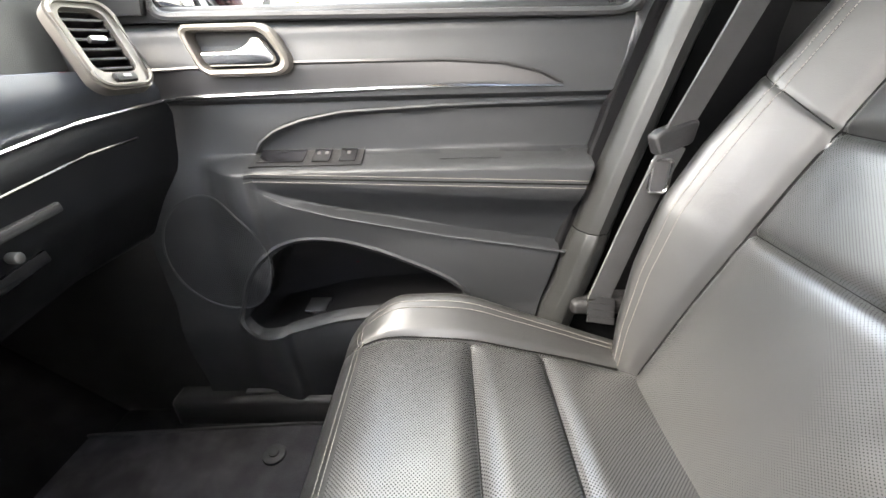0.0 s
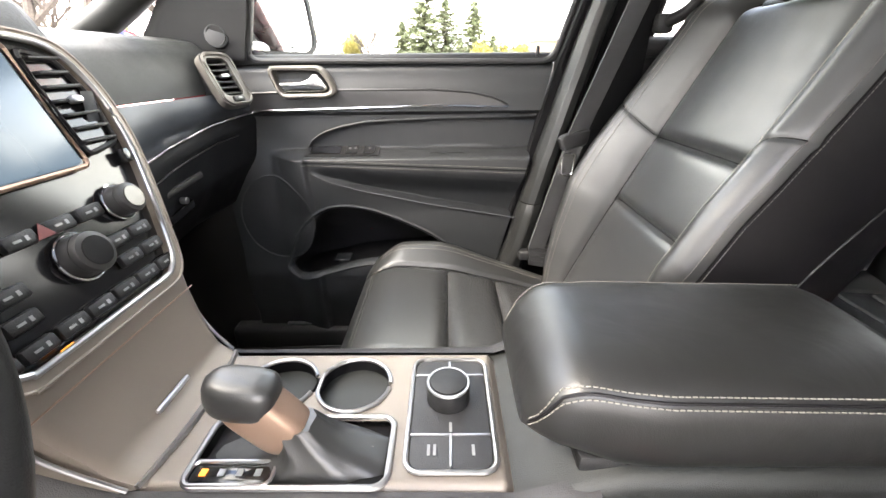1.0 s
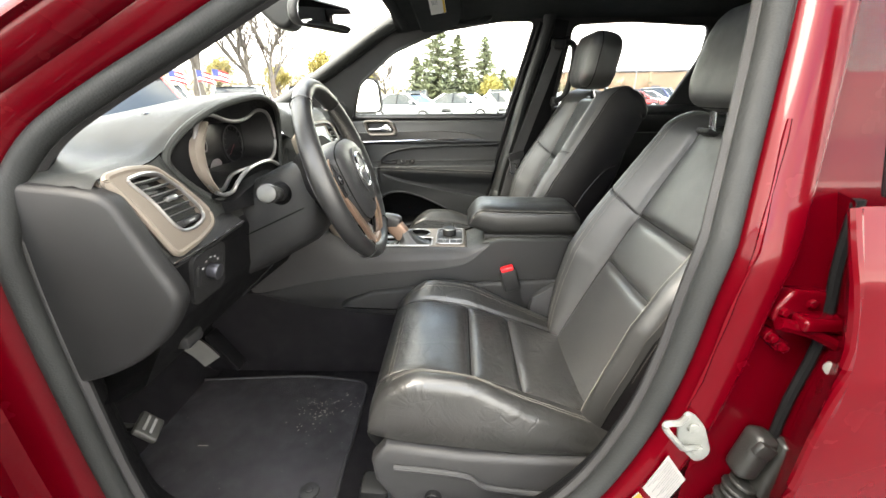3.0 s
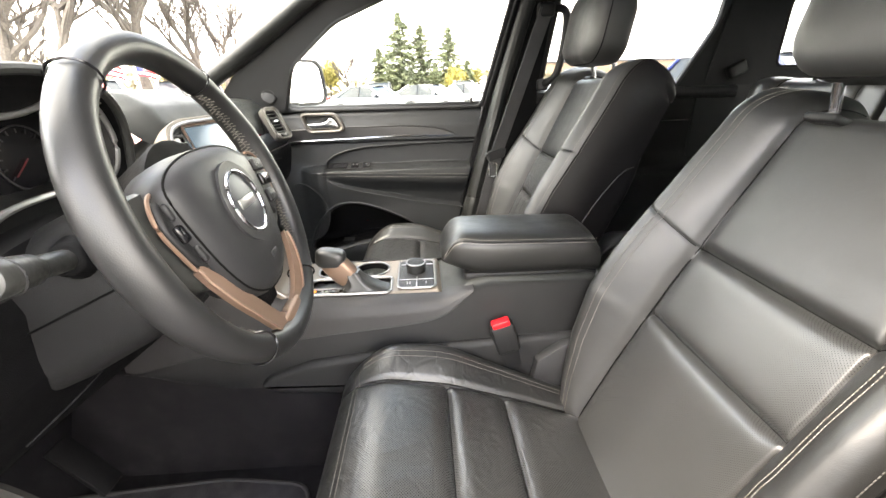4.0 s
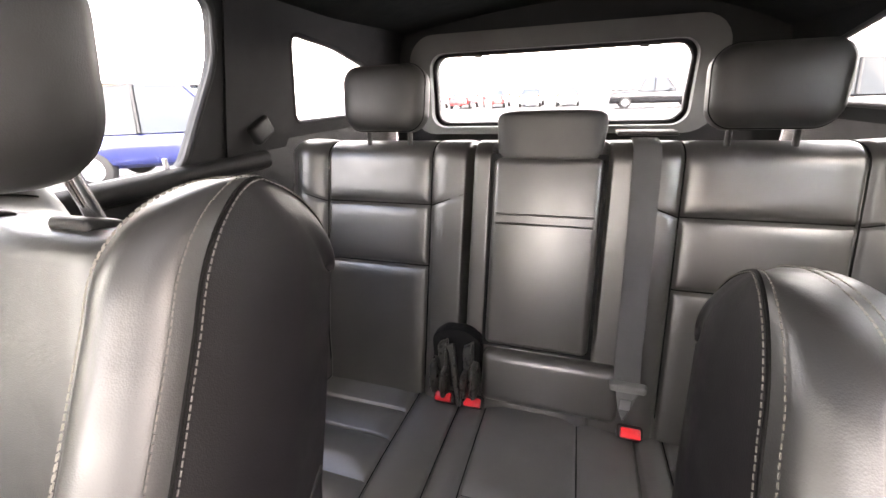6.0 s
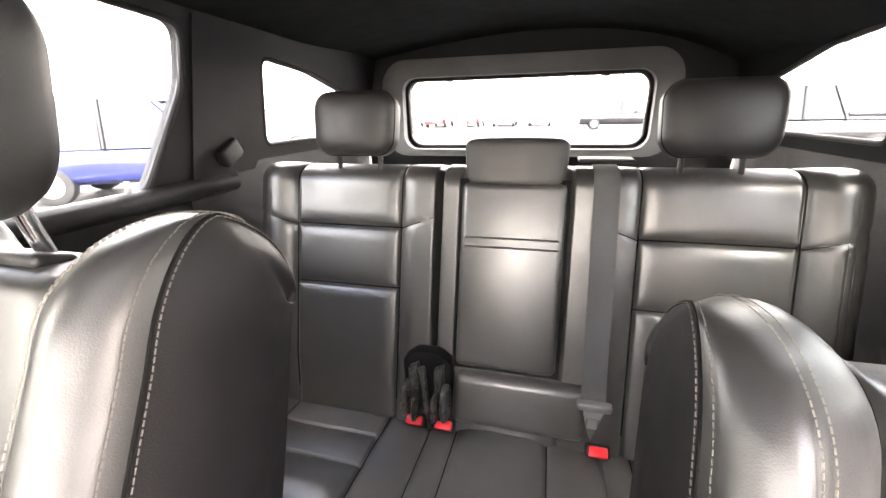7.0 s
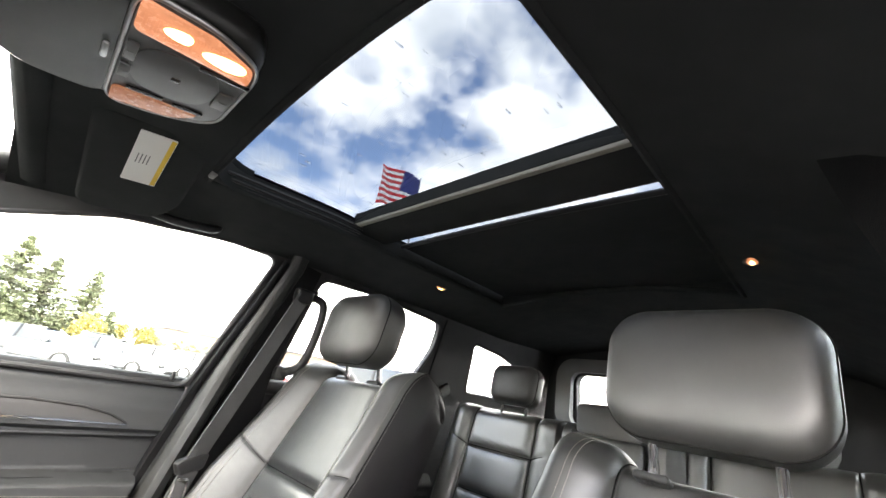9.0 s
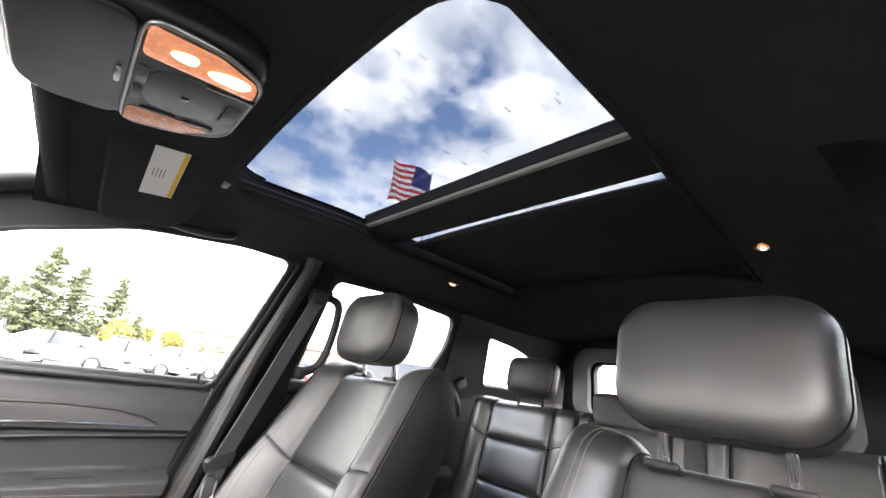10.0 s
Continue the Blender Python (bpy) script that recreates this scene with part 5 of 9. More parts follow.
part("striker_plate", prism(soften(LAB([(0.400, 0.908), (0.414, 0.900), (0.432, 0.878), (0.449, 0.832), (0.443, 0.816), (0.428, 0.810), (0.408, 0.832), (0.396, 0.850), (0.391, 0.880)]), 0.008, 3), "y", -0.840, -0.833, 0.0025, 2), STRIKER, body, "pale zinc door striker")
part("striker_loop", tube(spline([(0.402, -0.838, 0.896), (0.380, -0.858, 0.905), (0.358, -0.866, 0.910), (0.362, -0.867, 0.898), (0.384, -0.865, 0.872), (0.398, -0.856, 0.856), (0.432, -0.838, 0.840)], 30), 0.0046, 8), STRIKER, body)
for x, z in ((0.415, 0.880), (0.429, 0.838)):
    part("striker_bolt", cyl((x, -0.838, z), (x, -0.8445, z), 0.0085, 12, bevel=0.002), STRIKER, body)
part("sticker", prism(LAB([(0.390, 0.818), (0.425, 0.769), (0.397, 0.704), (0.362, 0.747)]), "y", -0.8365, -0.8345), STICK, body, "white maker's sticker with fine print")
part("sticker", prism(LAB([(0.357, 0.738), (0.388, 0.694), (0.362, 0.645), (0.328, 0.690)]), "y", -0.8365, -0.8345), STICK, body, "white and yellow maker's sticker")
part("sticker_band", prism(LAB([(0.357, 0.738), (0.366, 0.7255), (0.337, 0.678), (0.328, 0.690)]), "y", -0.8372, -0.8366), STICK_Y, body)
for i in range(11):
    f = 0.10 + 0.08 * i
    px, pz = 0.390 + 0.035 * f + 0.003, 0.818 - 0.049 * f
    part("sticker_line", tube([(px - 0.003, -0.8367, pz - 0.005), (px - 0.0245 + 0.004 * (i % 3), -0.8367, pz - 0.0615 + 0.012 * (i % 3))], 0.0006, 4), INK, body)
# hinge and wiring boot in the gap
part("door_hinge", join(prism(soften([(0.490, 1.070), (0.508, 1.099), (0.560, 1.096), (0.560, 1.045), (0.492, 1.050)], 0.008, 3), "y", -0.826, -0.802, 0.006, 3), tube(spline([(0.496, -0.832, 1.054), (0.530, -0.836, 1.046), (0.556, -0.842, 1.036), (0.585, -0.85, 1.018)], 16), 0.0095, 8), rbox((0.545, -0.836, 1.058), (0.06, 0.03, 0.020), 0.006, 3)), RED_PAINT, body, "red painted door hinge")
for x, z in ((0.535, 1.081), (0.503, 1.068), (0.517, 1.012), (0.500, 1.027)):
    part("hinge_bolt", join(cyl((x, -0.803, z), (x, -0.824, z), 0.010, 18, bevel=0.002), cyl((x, -0.82, z), (x, -0.832, z), 0.007, 6, bevel=0.002)), RED_PAINT, body)
part("door_check", join(rbox((0.522, -0.828, 0.820), (0.036, 0.04, 0.085), 0.012, 3, pose(0, 0, 0, 0, 14, 0)), rbox((0.520, -0.850, 0.846), (0.030, 0.012, 0.022), 0.004, 2, pose(0, 0, 0, 0, 30, 0)), rbox((0.552, -0.838, 0.80), (0.024, 0.03, 0.11), 0.008, 3, pose(0, 0, 0, 0, 8, 0))), PILLAR, body, "dusty grey door check")
part("wiring_boot", join(*[cyl((0.523 - i * 0.0045, -0.832, 0.762 - i * 0.012), (0.521 - i * 0.0045, -0.832, 0.756 - i * 0.012), 0.020 + 0.004 * (i % 2), 18, bevel=0.002) for i in range(9)]), PILLAR, body, "ribbed rubber wiring boot")
part("gap_nut", cyl((0.572, -0.850, 0.997), (0.560, -0.858, 0.999), 0.010, 12, bevel=0.003), STRIKER, body)
rdoor = thing("rear_door_driver_side", (0.85, -0.86, 0.5), "closed deep red rear door with chrome sill strip", "car door")
skin_y = lambda b: -0.885 - 0.035 * math.sin(min(max((b - 0.45) / 0.8, 0), 1) * math.pi) + max(0, b - 1.15) * 0.25
edge_x = lambda z: 0.508 + 0.016 * groove(z - 1.03, 0.09)
sk = patch(lambda x, z: (x if x > 0.56 else edge_x(z) + x - 0.54, skin_y(z) - 0.008 * groove(z - 1.02, 0.018) * smooth(0.54, 0.60, x), z), (0.54, 0.548, 0.562, 0.6, 0.7, 0.9, 1.1, 1.3), np.linspace(0.46, 1.225, 60))["all"]
part("door_skin", sk, RED_PAINT, rdoor, "deep red metallic outer panel")
part("skin_edge", tube([(edge_x(z), skin_y(z) + 0.005, z) for z in np.linspace(0.46, 1.222, 30)], 0.0065, 8), RED_PAINT, rdoor)
part("edge_return", patch(lambda u, z: (edge_x(z) + tab(u, (0, 1, 2, 3, 4), (0.002, 0.016, 0.030, 0.050, 0.055)), skin_y(z) + tab(u, (0, 1, 2, 3, 4), (0.010, 0.022, 0.040, 0.085, 0.12)), z), (0, 1, 2, 3, 4), np.linspace(0.46, 1.222, 30))["all"], RED_PAINT, rdoor)
part("edge_rubber", tube([(edge_x(z) + 0.040, -0.826, z) for z in np.linspace(0.46, 1.222, 24)], 0.007, 8), SHADE_BLACK, rdoor, "black rubber seal")
part("chrome_strip", rbox((0.92, skin_y(1.23) - 0.002, 1.232), (0.76, 0.014, 0.028), 0.005), CHROME, rdoor, "chrome window strip")
part("outer_frame", rbox((0.552, -0.835, 1.36), (0.035, 0.02, 0.26), 0.004, 2, pose(0, 0, 0, -15, 0, 0)), GLOSS, rdoor)
part("outer_pane", sheet([(0.57, 1.248), (0.575, 1.60), (1.15, 1.60), (1.15, 1.248)], (), lambda a, b, d: (a, -wall_y(b) - 0.085 + d, b), 0.003), TINTED, rdoor, "tinted window pane", flat=True)
for nm, s, par in (("rear_door_panel", -1, rdoor),):
    part(nm, patch(lambda x, z: (x, s * (0.752 - 0.030 * groove(z - 0.98, 0.05) - 0.012 * smooth(1.16, 1.24, z)), z), np.linspace(0.50, 1.28, 20), np.linspace(0.48, 1.275, 40))["all"], SOFT, par, "black inner door panel")
    part("door_ledge", tube([(x, s * 0.742, 1.268) for x in np.linspace(0.52, 1.30, 10)], 0.022, 10), SOFT, par)
rdoor2 = thing("rear_door_passenger_side", (0.85, 0.76, 0.5), "closed rear passenger door with black inner panel and chrome line", "car door")
part("inner_panel", patch(lambda x, z: (x, 0.752 - 0.045 * groove(z - 0.98, 0.04) - 0.012 * smooth(1.16, 1.24, z), z), np.linspace(0.50, 1.28, 20), np.linspace(0.48, 1.275, 60))["all"], SOFT, rdoor2, "black inner door panel")
part("door_ledge", tube([(x, 0.742, 1.268) for x in np.linspace(0.50, 1.30, 10)], 0.024, 10), SOFT, rdoor2)
part("chrome_line", tube([(x, 0.740, 1.165) for x in np.linspace(0.60, 1.15, 10)], 0.004, 8), CHROME, rdoor2, "thin chrome line")
part("lock_pin", cyl((1.02, 0.745, 1.28), (1.02, 0.745, 1.312), 0.005, 12, bevel=0.002), STEEL, rdoor2)
part("outer_skin", patch(lambda x, z: (x, 0.90, z), (0.3, 1.3), (0.45, 1.22))["all"], RED_PAINT, rdoor2)


# the driver's door stands wide open, outside the opening
odoor = thing("driver_front_door", Matrix.Identity(4), "driver's front door swung wide open, red outside and black inside", "car door")
oo_line = soften([(0.0, 0.48), (0.96, 0.48), (1.05, 0.62), (1.08, 1.20), (0.0, 1.22)], 0.06, 4)
part("outer_skin", prism(oo_line, "y", -0.05, 0.0, 0.02, 3), RED_PAINT, odoor, "deep red outer skin")
part("inner_panel", prism(soften([(0.03, 0.52), (0.93, 0.52), (1.02, 0.65), (1.05, 1.20), (0.03, 1.22)], 0.06, 4), "y", 0.0, 0.075, 0.02, 3), SOFT, odoor, "black inner door panel")
part("armrest", rbox((0.52, 0.09, 0.97), (0.60, 0.06, 0.06), 0.02, 3), SOFT, odoor)
part("window_frame", tube([(0.02, 0.0, 1.22), (0.30, 0.03, 1.42), (0.55, 0.06, 1.56), (1.00, 0.08, 1.62), (1.06, 0.0, 1.22)], 0.022, 8), HARD, odoor)
part("window_pane", sheet([(0.05, 1.22), (0.30, 1.42), (0.55, 1.55), (0.99, 1.60), (1.04, 1.22)], (), lambda a, b, q: (a, 0.02 + (b - 1.22) * 0.15 + q, b), 0.003), TINTED, odoor, "tinted window pane", flat=True)
part("release_lever", rbox((0.30, 0.085, 1.10), (0.09, 0.02, 0.025), 0.008, 3), CHROME, odoor)
odoor.matrix_basis = pose(-0.68, -0.92, 0, 0, 0, -68)


# ---- passenger front door ----
def z_low(x):
    return tab(x, (-0.36, -0.33, -0.28, -0.195, 0.0, 0.22, 0.35), (1.01, 0.985, 0.958, 0.932, 0.888, 0.850, 0.832))


def z_ins(x):
    return tab(x, (-0.335, -0.32, -0.29, -0.24, -0.17, 0.0, 0.3), (1.030, 1.052, 1.072, 1.088, 1.100, 1.107, 1.111))


POCKET = curve2([(-0.424, 0.690), (-0.418, 0.716), (-0.388, 0.783), (-0.346, 0.839), (-0.300, 0.870), (-0.249, 0.881), (-0.197, 0.876), (-0.135, 0.857), (-0.074, 0.831), (-0.010, 0.798), (0.035, 0.762), (0.030, 0.736), (-0.03, 0.724), (-0.105, 0.718), (-0.175, 0.712), (-0.234, 0.704), (-0.296, 0.688), (-0.346, 0.676), (-0.395, 0.668)], 110)


POCKET_OUT = 1 if max(a for a, b in grow(POCKET, 0.02)) > max(a for a, b in POCKET) else -1


def in_pocket(x, z):
    """Is (x, z) inside the pocket's outline?"""
    hit = False
    n = len(POCKET)
    if not (-0.44 < x < 0.05 and 0.65 < z < 0.90):
        return False
    for i in range(n):
        (a, b), (c, d) = POCKET[i], POCKET[i - 1]
        if (b > z) != (d > z) and x < (c - a) * (z - b) / (d - b) + a:
            hit = not hit
    return hit


def strip_lo(x):
    return tab(x, (-0.50, -0.42, 0.0, 0.20), (1.122, 1.132, 1.141, 1.137))


def strip_hi(x):
    return tab(x, (-0.50, -0.25, 0.0, 0.10, 0.16, 0.195), (1.172, 1.180, 1.179, 1.172, 1.158, 1.141))


def spk(x, z):
    return math.hypot((x + 0.435) / 0.105, (z - 0.845) / 0.122)


def z_seam(x):
    """Height of the stitched seam along the armrest."""
    return 1.008 - 0.026 * (x + 0.35) / 0.6


def door_in(x, z):
    """How far the door panel stands in from its plane."""
    a = smooth(-0.44, -0.345, x)
    d = 0.018 * smooth(1.247, 1.222, z) + 0.010 * smooth(1.22, 1.17, z)
    d -= 0.012 * smooth(1.128, 1.118, z)
    rec = smooth(z_ins(x) + 0.003, z_ins(x) - 0.006, z) * smooth(-0.336, -0.322, x)
    d -= 0.010 * rec
    d += smooth(1.036, 1.012, z) * 0.064 * a + smooth(1.07, 0.95, z) * 0.024 * (1 - a)
    inset = smooth(z_seam(x) - 0.006, z_seam(x) - 0.075, z) * smooth(z_low(x) - 0.002, z_low(x) + 0.012, z) * smooth(-0.345, -0.27, x)
    d -= 0.026 * inset + 0.014 * smooth(0.96, 0.86, z) * a
    d -= 0.012 * smooth(0.86, 0.55, z)
    d += 0.016 * smooth(0.74, 0.66, z) * smooth(0.50, 0.62, z)
    return d


def door_pt(x, z):
    return Vector((x, 0.772 - door_in(x, z), z))


def door_edge(z):
    return tab(z, (0.45, 0.69, 1.23, 1.26), (0.118, 0.176, 0.302, 0.309))


door = thing("passenger_front_door", (-0.1, 0.78, 0.5), "closed front passenger door with black panel, padded armrest and map pocket", "car door")


def warp(x, v):
    """Bends the net's rows so that the row at 0.90 follows the crease under the armrest."""
    return v + (z_low(x) - 0.90) * tab(v, (0.70, 0.90, 1.045), (0.0, 1.0, 0.0))


def door_uv(t, v):
    z = warp(-0.56 + t * (door_edge(v) + 0.56), v)
    return door_pt(-0.56 + t * (door_edge(z) + 0.56), z)


def dregion(t, v):
    x = -0.56 + t * (door_edge(v) + 0.56)
    z = warp(x, v)
    if spk(x, z) < 1.0:
        return "speaker_grille"
    if in_pocket(x, z):
        return None
    if z > 1.0 and -0.335 < x and z < z_ins(x) and z > 1.03:
        return "upper_insert"
    if 0.975 < v < 1.036 and x > -0.37:
        return "armrest"
    if x > -0.335 and 0.9005 < v <= 0.975:
        return "lower_insert"
    if strip_lo(x) + 0.004 < z < strip_hi(x) and x < 0.196:
        return "accent_strip"
    if z > 1.12:
        return "upper_pad"
    return "lower_panel"


DM = {"speaker_grille": DOOR_SOFT, "upper_insert": DOOR_LEATHER, "armrest": DOOR_SOFT, "lower_insert": DOOR_LEATHER, "accent_strip": ACCENT, "upper_pad": DOOR_SOFT, "lower_panel": DOOR_SOFT}
for key, g in patch(door_uv, np.linspace(0, 1, 190), sorted(set(net(0.46, 1.258, 150, near=(0.90, 1.02, 1.125), w=0.015)) | {0.90}), dregion).items():
    part(key, g, DM[key], door, {"speaker_grille": "black speaker grille", "accent_strip": "dark gloss accent strip"}.get(key, ""))
pocket = part("map_pocket", ring([[door_pt(x, z) + Vector((0, -0.0015 if k == 0 else -0.004 if k == 1 else (0.0 if k == 2 else 0.02), 0)) for x, z in grow(POCKET, POCKET_OUT * o)] for k, o in enumerate((0.010, 0.005, -0.001, -0.006))]), DOOR_SOFT, door, "rounded map pocket lip")
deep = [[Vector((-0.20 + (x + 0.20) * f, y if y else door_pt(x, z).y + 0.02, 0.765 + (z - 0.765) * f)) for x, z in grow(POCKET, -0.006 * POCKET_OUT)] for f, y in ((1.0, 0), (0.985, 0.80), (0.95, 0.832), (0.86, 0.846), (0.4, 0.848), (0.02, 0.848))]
# the well's deep shade is carried by the near-black colour
part("pocket_well", ring(deep), SHADE_BLACK, pocket, "dark recessed well")
part("sill_roll", tube([(x, 0.768, 1.250) for x in np.linspace(-0.56, 0.305, 14)], 0.012, 10), DOOR_LEATHER, door)
part("chrome_strip", tube([(x, 0.772 - door_in(x, strip_lo(x)) - 0.003, strip_lo(x)) for x in np.linspace(-0.50, 0.196, 50)], [0.0030 * (1 - 0.6 * smooth(0.7, 1.0, i / 49)) for i in range(50)], 8), CHROME, door, "bright chrome strip")
part("lower_crease", tube([(x, 0.772 - door_in(x, z_low(x) - 0.008) - 0.0012, z_low(x) - 0.001) for x in np.linspace(-0.31, 0.225, 60)], 0.0032, 8), DOOR_SOFT, door)
part("accent_edge", tube([(x, 0.772 - door_in(x, strip_hi(x)) - 0.0005, strip_hi(x)) for x in np.linspace(-0.50, 0.195, 60)], 0.0032, 6), ACCENT, door)
ins = [(x, z_ins(x)) for x in np.linspace(-0.332, 0.27, 50)]
part("insert_edge", tube([(x, 0.772 - door_in(x, z + 0.004) - 0.0005, z + 0.002) for x, z in ins], 0.003, 6), DOOR_SOFT, door)
st = []
for dz in (0.0065, -0.0065):
    st.append(stitch([(x, 0.772 - door_in(x, z_seam(x) + dz) - 0.0012, z_seam(x) + dz) for x in np.linspace(-0.335, 0.245, 60)]))
part("armrest_seam", tube([(x, 0.772 - door_in(x, z_seam(x)) - 0.0003, z_seam(x)) for x in np.linspace(-0.335, 0.245, 60)], 0.0014, 6), SEAM, door)
part("stitching", join(*st), THREAD, door, "pale double stitching", flat=True)
gr = []
for i in range(-22, 23):
    for j in range(-26, 27):
        x, z = -0.435 + i * 0.0048 + (0.0024 if j % 2 else 0), 0.845 + j * 0.0047
        if spk(x, z) < 0.95 and x > -0.53:
            y = 0.772 - door_in(x, z) - 0.0006
            k = len(gr) * 4
            gr.append((x, y, z))
part("grille_holes", ([Vector((x + a, y, z + b)) for x, y, z in gr for a, b in ((-0.0010, 0), (0, -0.0010), (0.0010, 0), (0, 0.0010))], [[4 * k, 4 * k + 1, 4 * k + 2, 4 * k + 3] for k in range(len(gr))]), GLOSS, door, "", flat=True, kind="stuff")
# inner release handle in a champagne bezel
HANDLE = mat("champagne_handle_bezel", (0.13, 0.118, 0.102), 0.42, metal=0.35)
ho = curve2(soften([(-0.402, 1.236), (-0.262, 1.236), (-0.230, 1.180), (-0.246, 1.162), (-0.376, 1.162)], 0.022, 4), 56)
hi = curve2(soften([(-0.388, 1.226), (-0.272, 1.225), (-0.247, 1.186), (-0.257, 1.174), (-0.369, 1.173)], 0.014, 4), 56)
ho, hi = [q[::-1] if sum(a[0] * b[1] - b[0] * a[1] for a, b in zip(q, q[1:] + q[:1])) < 0 else q for q in ([(v[0], v[1]) for v in ho], [(v[0], v[1]) for v in hi])]


def near_start(q):
    """The loop turned so that it starts at its rightmost point."""
    k = max(range(len(q)), key=lambda i: q[i][0])
    return q[k:] + q[:k]


ho, hi = near_start(ho), near_start(hi)
hb = part("handle_bezel", ring([[(a[0] + (b[0] - a[0]) * f, y, a[1] + (b[1] - a[1]) * f) for a, b in zip(ho, hi)] for f, y in ((-0.05, 0.748), (0.0, 0.736), (0.12, 0.729), (0.45, 0.726), (0.85, 0.728), (1.0, 0.734), (1.02, 0.756))]), HANDLE, door, "champagne metal handle bezel")
part("handle_cup", prism([(-0.318 + (a + 0.318) * 1.06, 1.200 + (b - 1.200) * 1.06) for a, b in hi], "y", 0.752, 0.760), HARD, hb, "dark recessed cup")
part("release_lever", prism(soften([(-0.376, 1.199), (-0.318, 1.199), (-0.298, 1.207), (-0.288, 1.218), (-0.272, 1.216), (-0.254, 1.188), (-0.262, 1.177), (-0.366, 1.177)], 0.010, 4), "y", 0.728, 0.742, 0.0055, 4), CHROME, door, "chrome pull lever")
# window switches
def on_ledge(x0, x1, z0, z1, lift, n=10):
    """A raised tile that follows the armrest's upper face."""
    top = patch(lambda x, z: door_pt(x, z) + Vector((0, -0.7 * lift, 0.7 * lift)), np.linspace(x0, x1, n), np.linspace(z0, z1, 5))["all"]
    m, w = len(top[0]), 5
    verts = list(top[0]) + [v + Vector((0, 0.006, -0.006)) for v in top[0]]
    faces = [list(f) for f in top[1]]
    count = {}
    for f in faces:
        for p, q in zip(f, f[1:] + f[:1]):
            count[(p, q)] = 1
    faces += [[q, p, p + m, q + m] for (p, q) in count if (q, p) not in count]
    return verts, faces


GREY_MARK = mat("grey_switch_mark", (0.055, 0.055, 0.055), 0.5)
part("switch_plate", on_ledge(-0.330, -0.140, 1.020, 1.040, 0.003, 24), HARD, door)
for x, w in ((-0.282, 0.080), (-0.212, 0.030), (-0.166, 0.028)):
    part("switch", on_ledge(x - w / 2, x + w / 2, 1.023, 1.036, 0.0055), GLOSS, door)
for x in (-0.219, -0.205, -0.166):
    part("switch_mark", on_ledge(x - 0.003, x + 0.003, 1.029, 1.032, 0.0062, 3), GREY_MARK, door)
part("grab_recess", on_ledge(-0.005, 0.100, 1.024, 1.034, 0.0018), DOOR_SOFT, door)
part("grille_rim", tube([(a, 0.772 - door_in(a, b2) - 0.0005, b2) for a, b2 in ((-0.435 + 0.105 * math.cos(t), 0.845 + 0.122 * math.sin(t)) for t in np.linspace(0, 2 * math.pi, 64, endpoint=False))], 0.0022, 6, closed=True), DOOR_SOFT, door)
part("sail_panel", sheet([(-0.56, 1.25), (-0.45, 1.25), (-0.40, 1.385), (-0.56, 1.30)], (), lambda a, b, d: (a, wall_y(b) - 0.012 + d, b), 0.02), HARD, door)
part("tweeter", join(cyl((-0.500, 0.744, 1.300), (-0.497, 0.722, 1.303), 0.028, 24, bevel=0.004)), HARD, door, "small round tweeter")
part("tweeter_ring", tube([(-0.498 + 0.022 * math.cos(t), 0.721, 1.302 + 0.022 * math.sin(t)) for t in np.linspace(0, 2 * math.pi, 24, endpoint=False)], 0.002, 6, closed=True), GREY, door)
part("lock_pin", cyl((0.262, 0.757, 1.25), (0.262, 0.757, 1.275), 0.005, 12, bevel=0.002), HARD, door)
part("pocket_stub", rbox((-0.275, 0.765, 0.692), (0.022, 0.05, 0.028), 0.006), SOFT, door)
part("stub_top", rbox((-0.275, 0.762, 0.708), (0.045, 0.05, 0.006), 0.002), DOOR_SOFT, door)
part("outer_skin", patch(lambda x, z: (x, 0.90, z), (-0.75, 0.3), (0.45, 1.22))["all"], RED_PAINT, door)

mir = thing("door_mirror", (-0.43, 0.93, 1.25), "black passenger door mirror with bright glass", "door mirror")
XM = Matrix.Translation((-0.412, 0.918, 1.348)) @ pose(0, 0, 0, 0, -7, -38)
part("housing", move(prism(rrect(0, 0, 0.205, 0.178, 0.045), "x", -0.085, 0.0, 0.024, 4), XM), GLOSS, mir, "gloss black mirror housing")
part("mirror_rim", move(frame_bar(rrect(0, 0, 0.200, 0.174, 0.043), rrect(0, 0, 0.182, 0.156, 0.038), "x", -0.004, 0.010), XM), RUBBER, mir)
part("mirror_glass", move(prism(rrect(0, 0, 0.184, 0.158, 0.039), "x", 0.0, 0.003), XM), MIRROR, mir, "silvered glass")
part("mirror_arm", rbox((-0.47, 0.835, 1.272), (0.07, 0.16, 0.045), 0.018, 3), GLOSS, mir)

# passenger belt
pb = thing("passenger_seat_belt", (0.33, 0.66, 0.75), "grey passenger seat belt hanging down the pillar with latch plate", "seat belt")
A, B, C = Vector((0.500, 0.622, 1.545)), Vector((0.346, 0.658, 1.065)), Vector((0.282, 0.668, 0.775))
part("webbing", ribbon([A, A.lerp(B, 0.5) + Vector((0.0, -0.004, 0)), B], 0.056, 0.003, (0.75, 0.35, 0)), WEB, pb)
part("webbing", ribbon([B + Vector((0, -0.006, -0.01)), B.lerp(C, 0.5), C], [0.048, 0.046, 0.05], 0.004, (0.85, 0.25, 0)), WEB, pb)
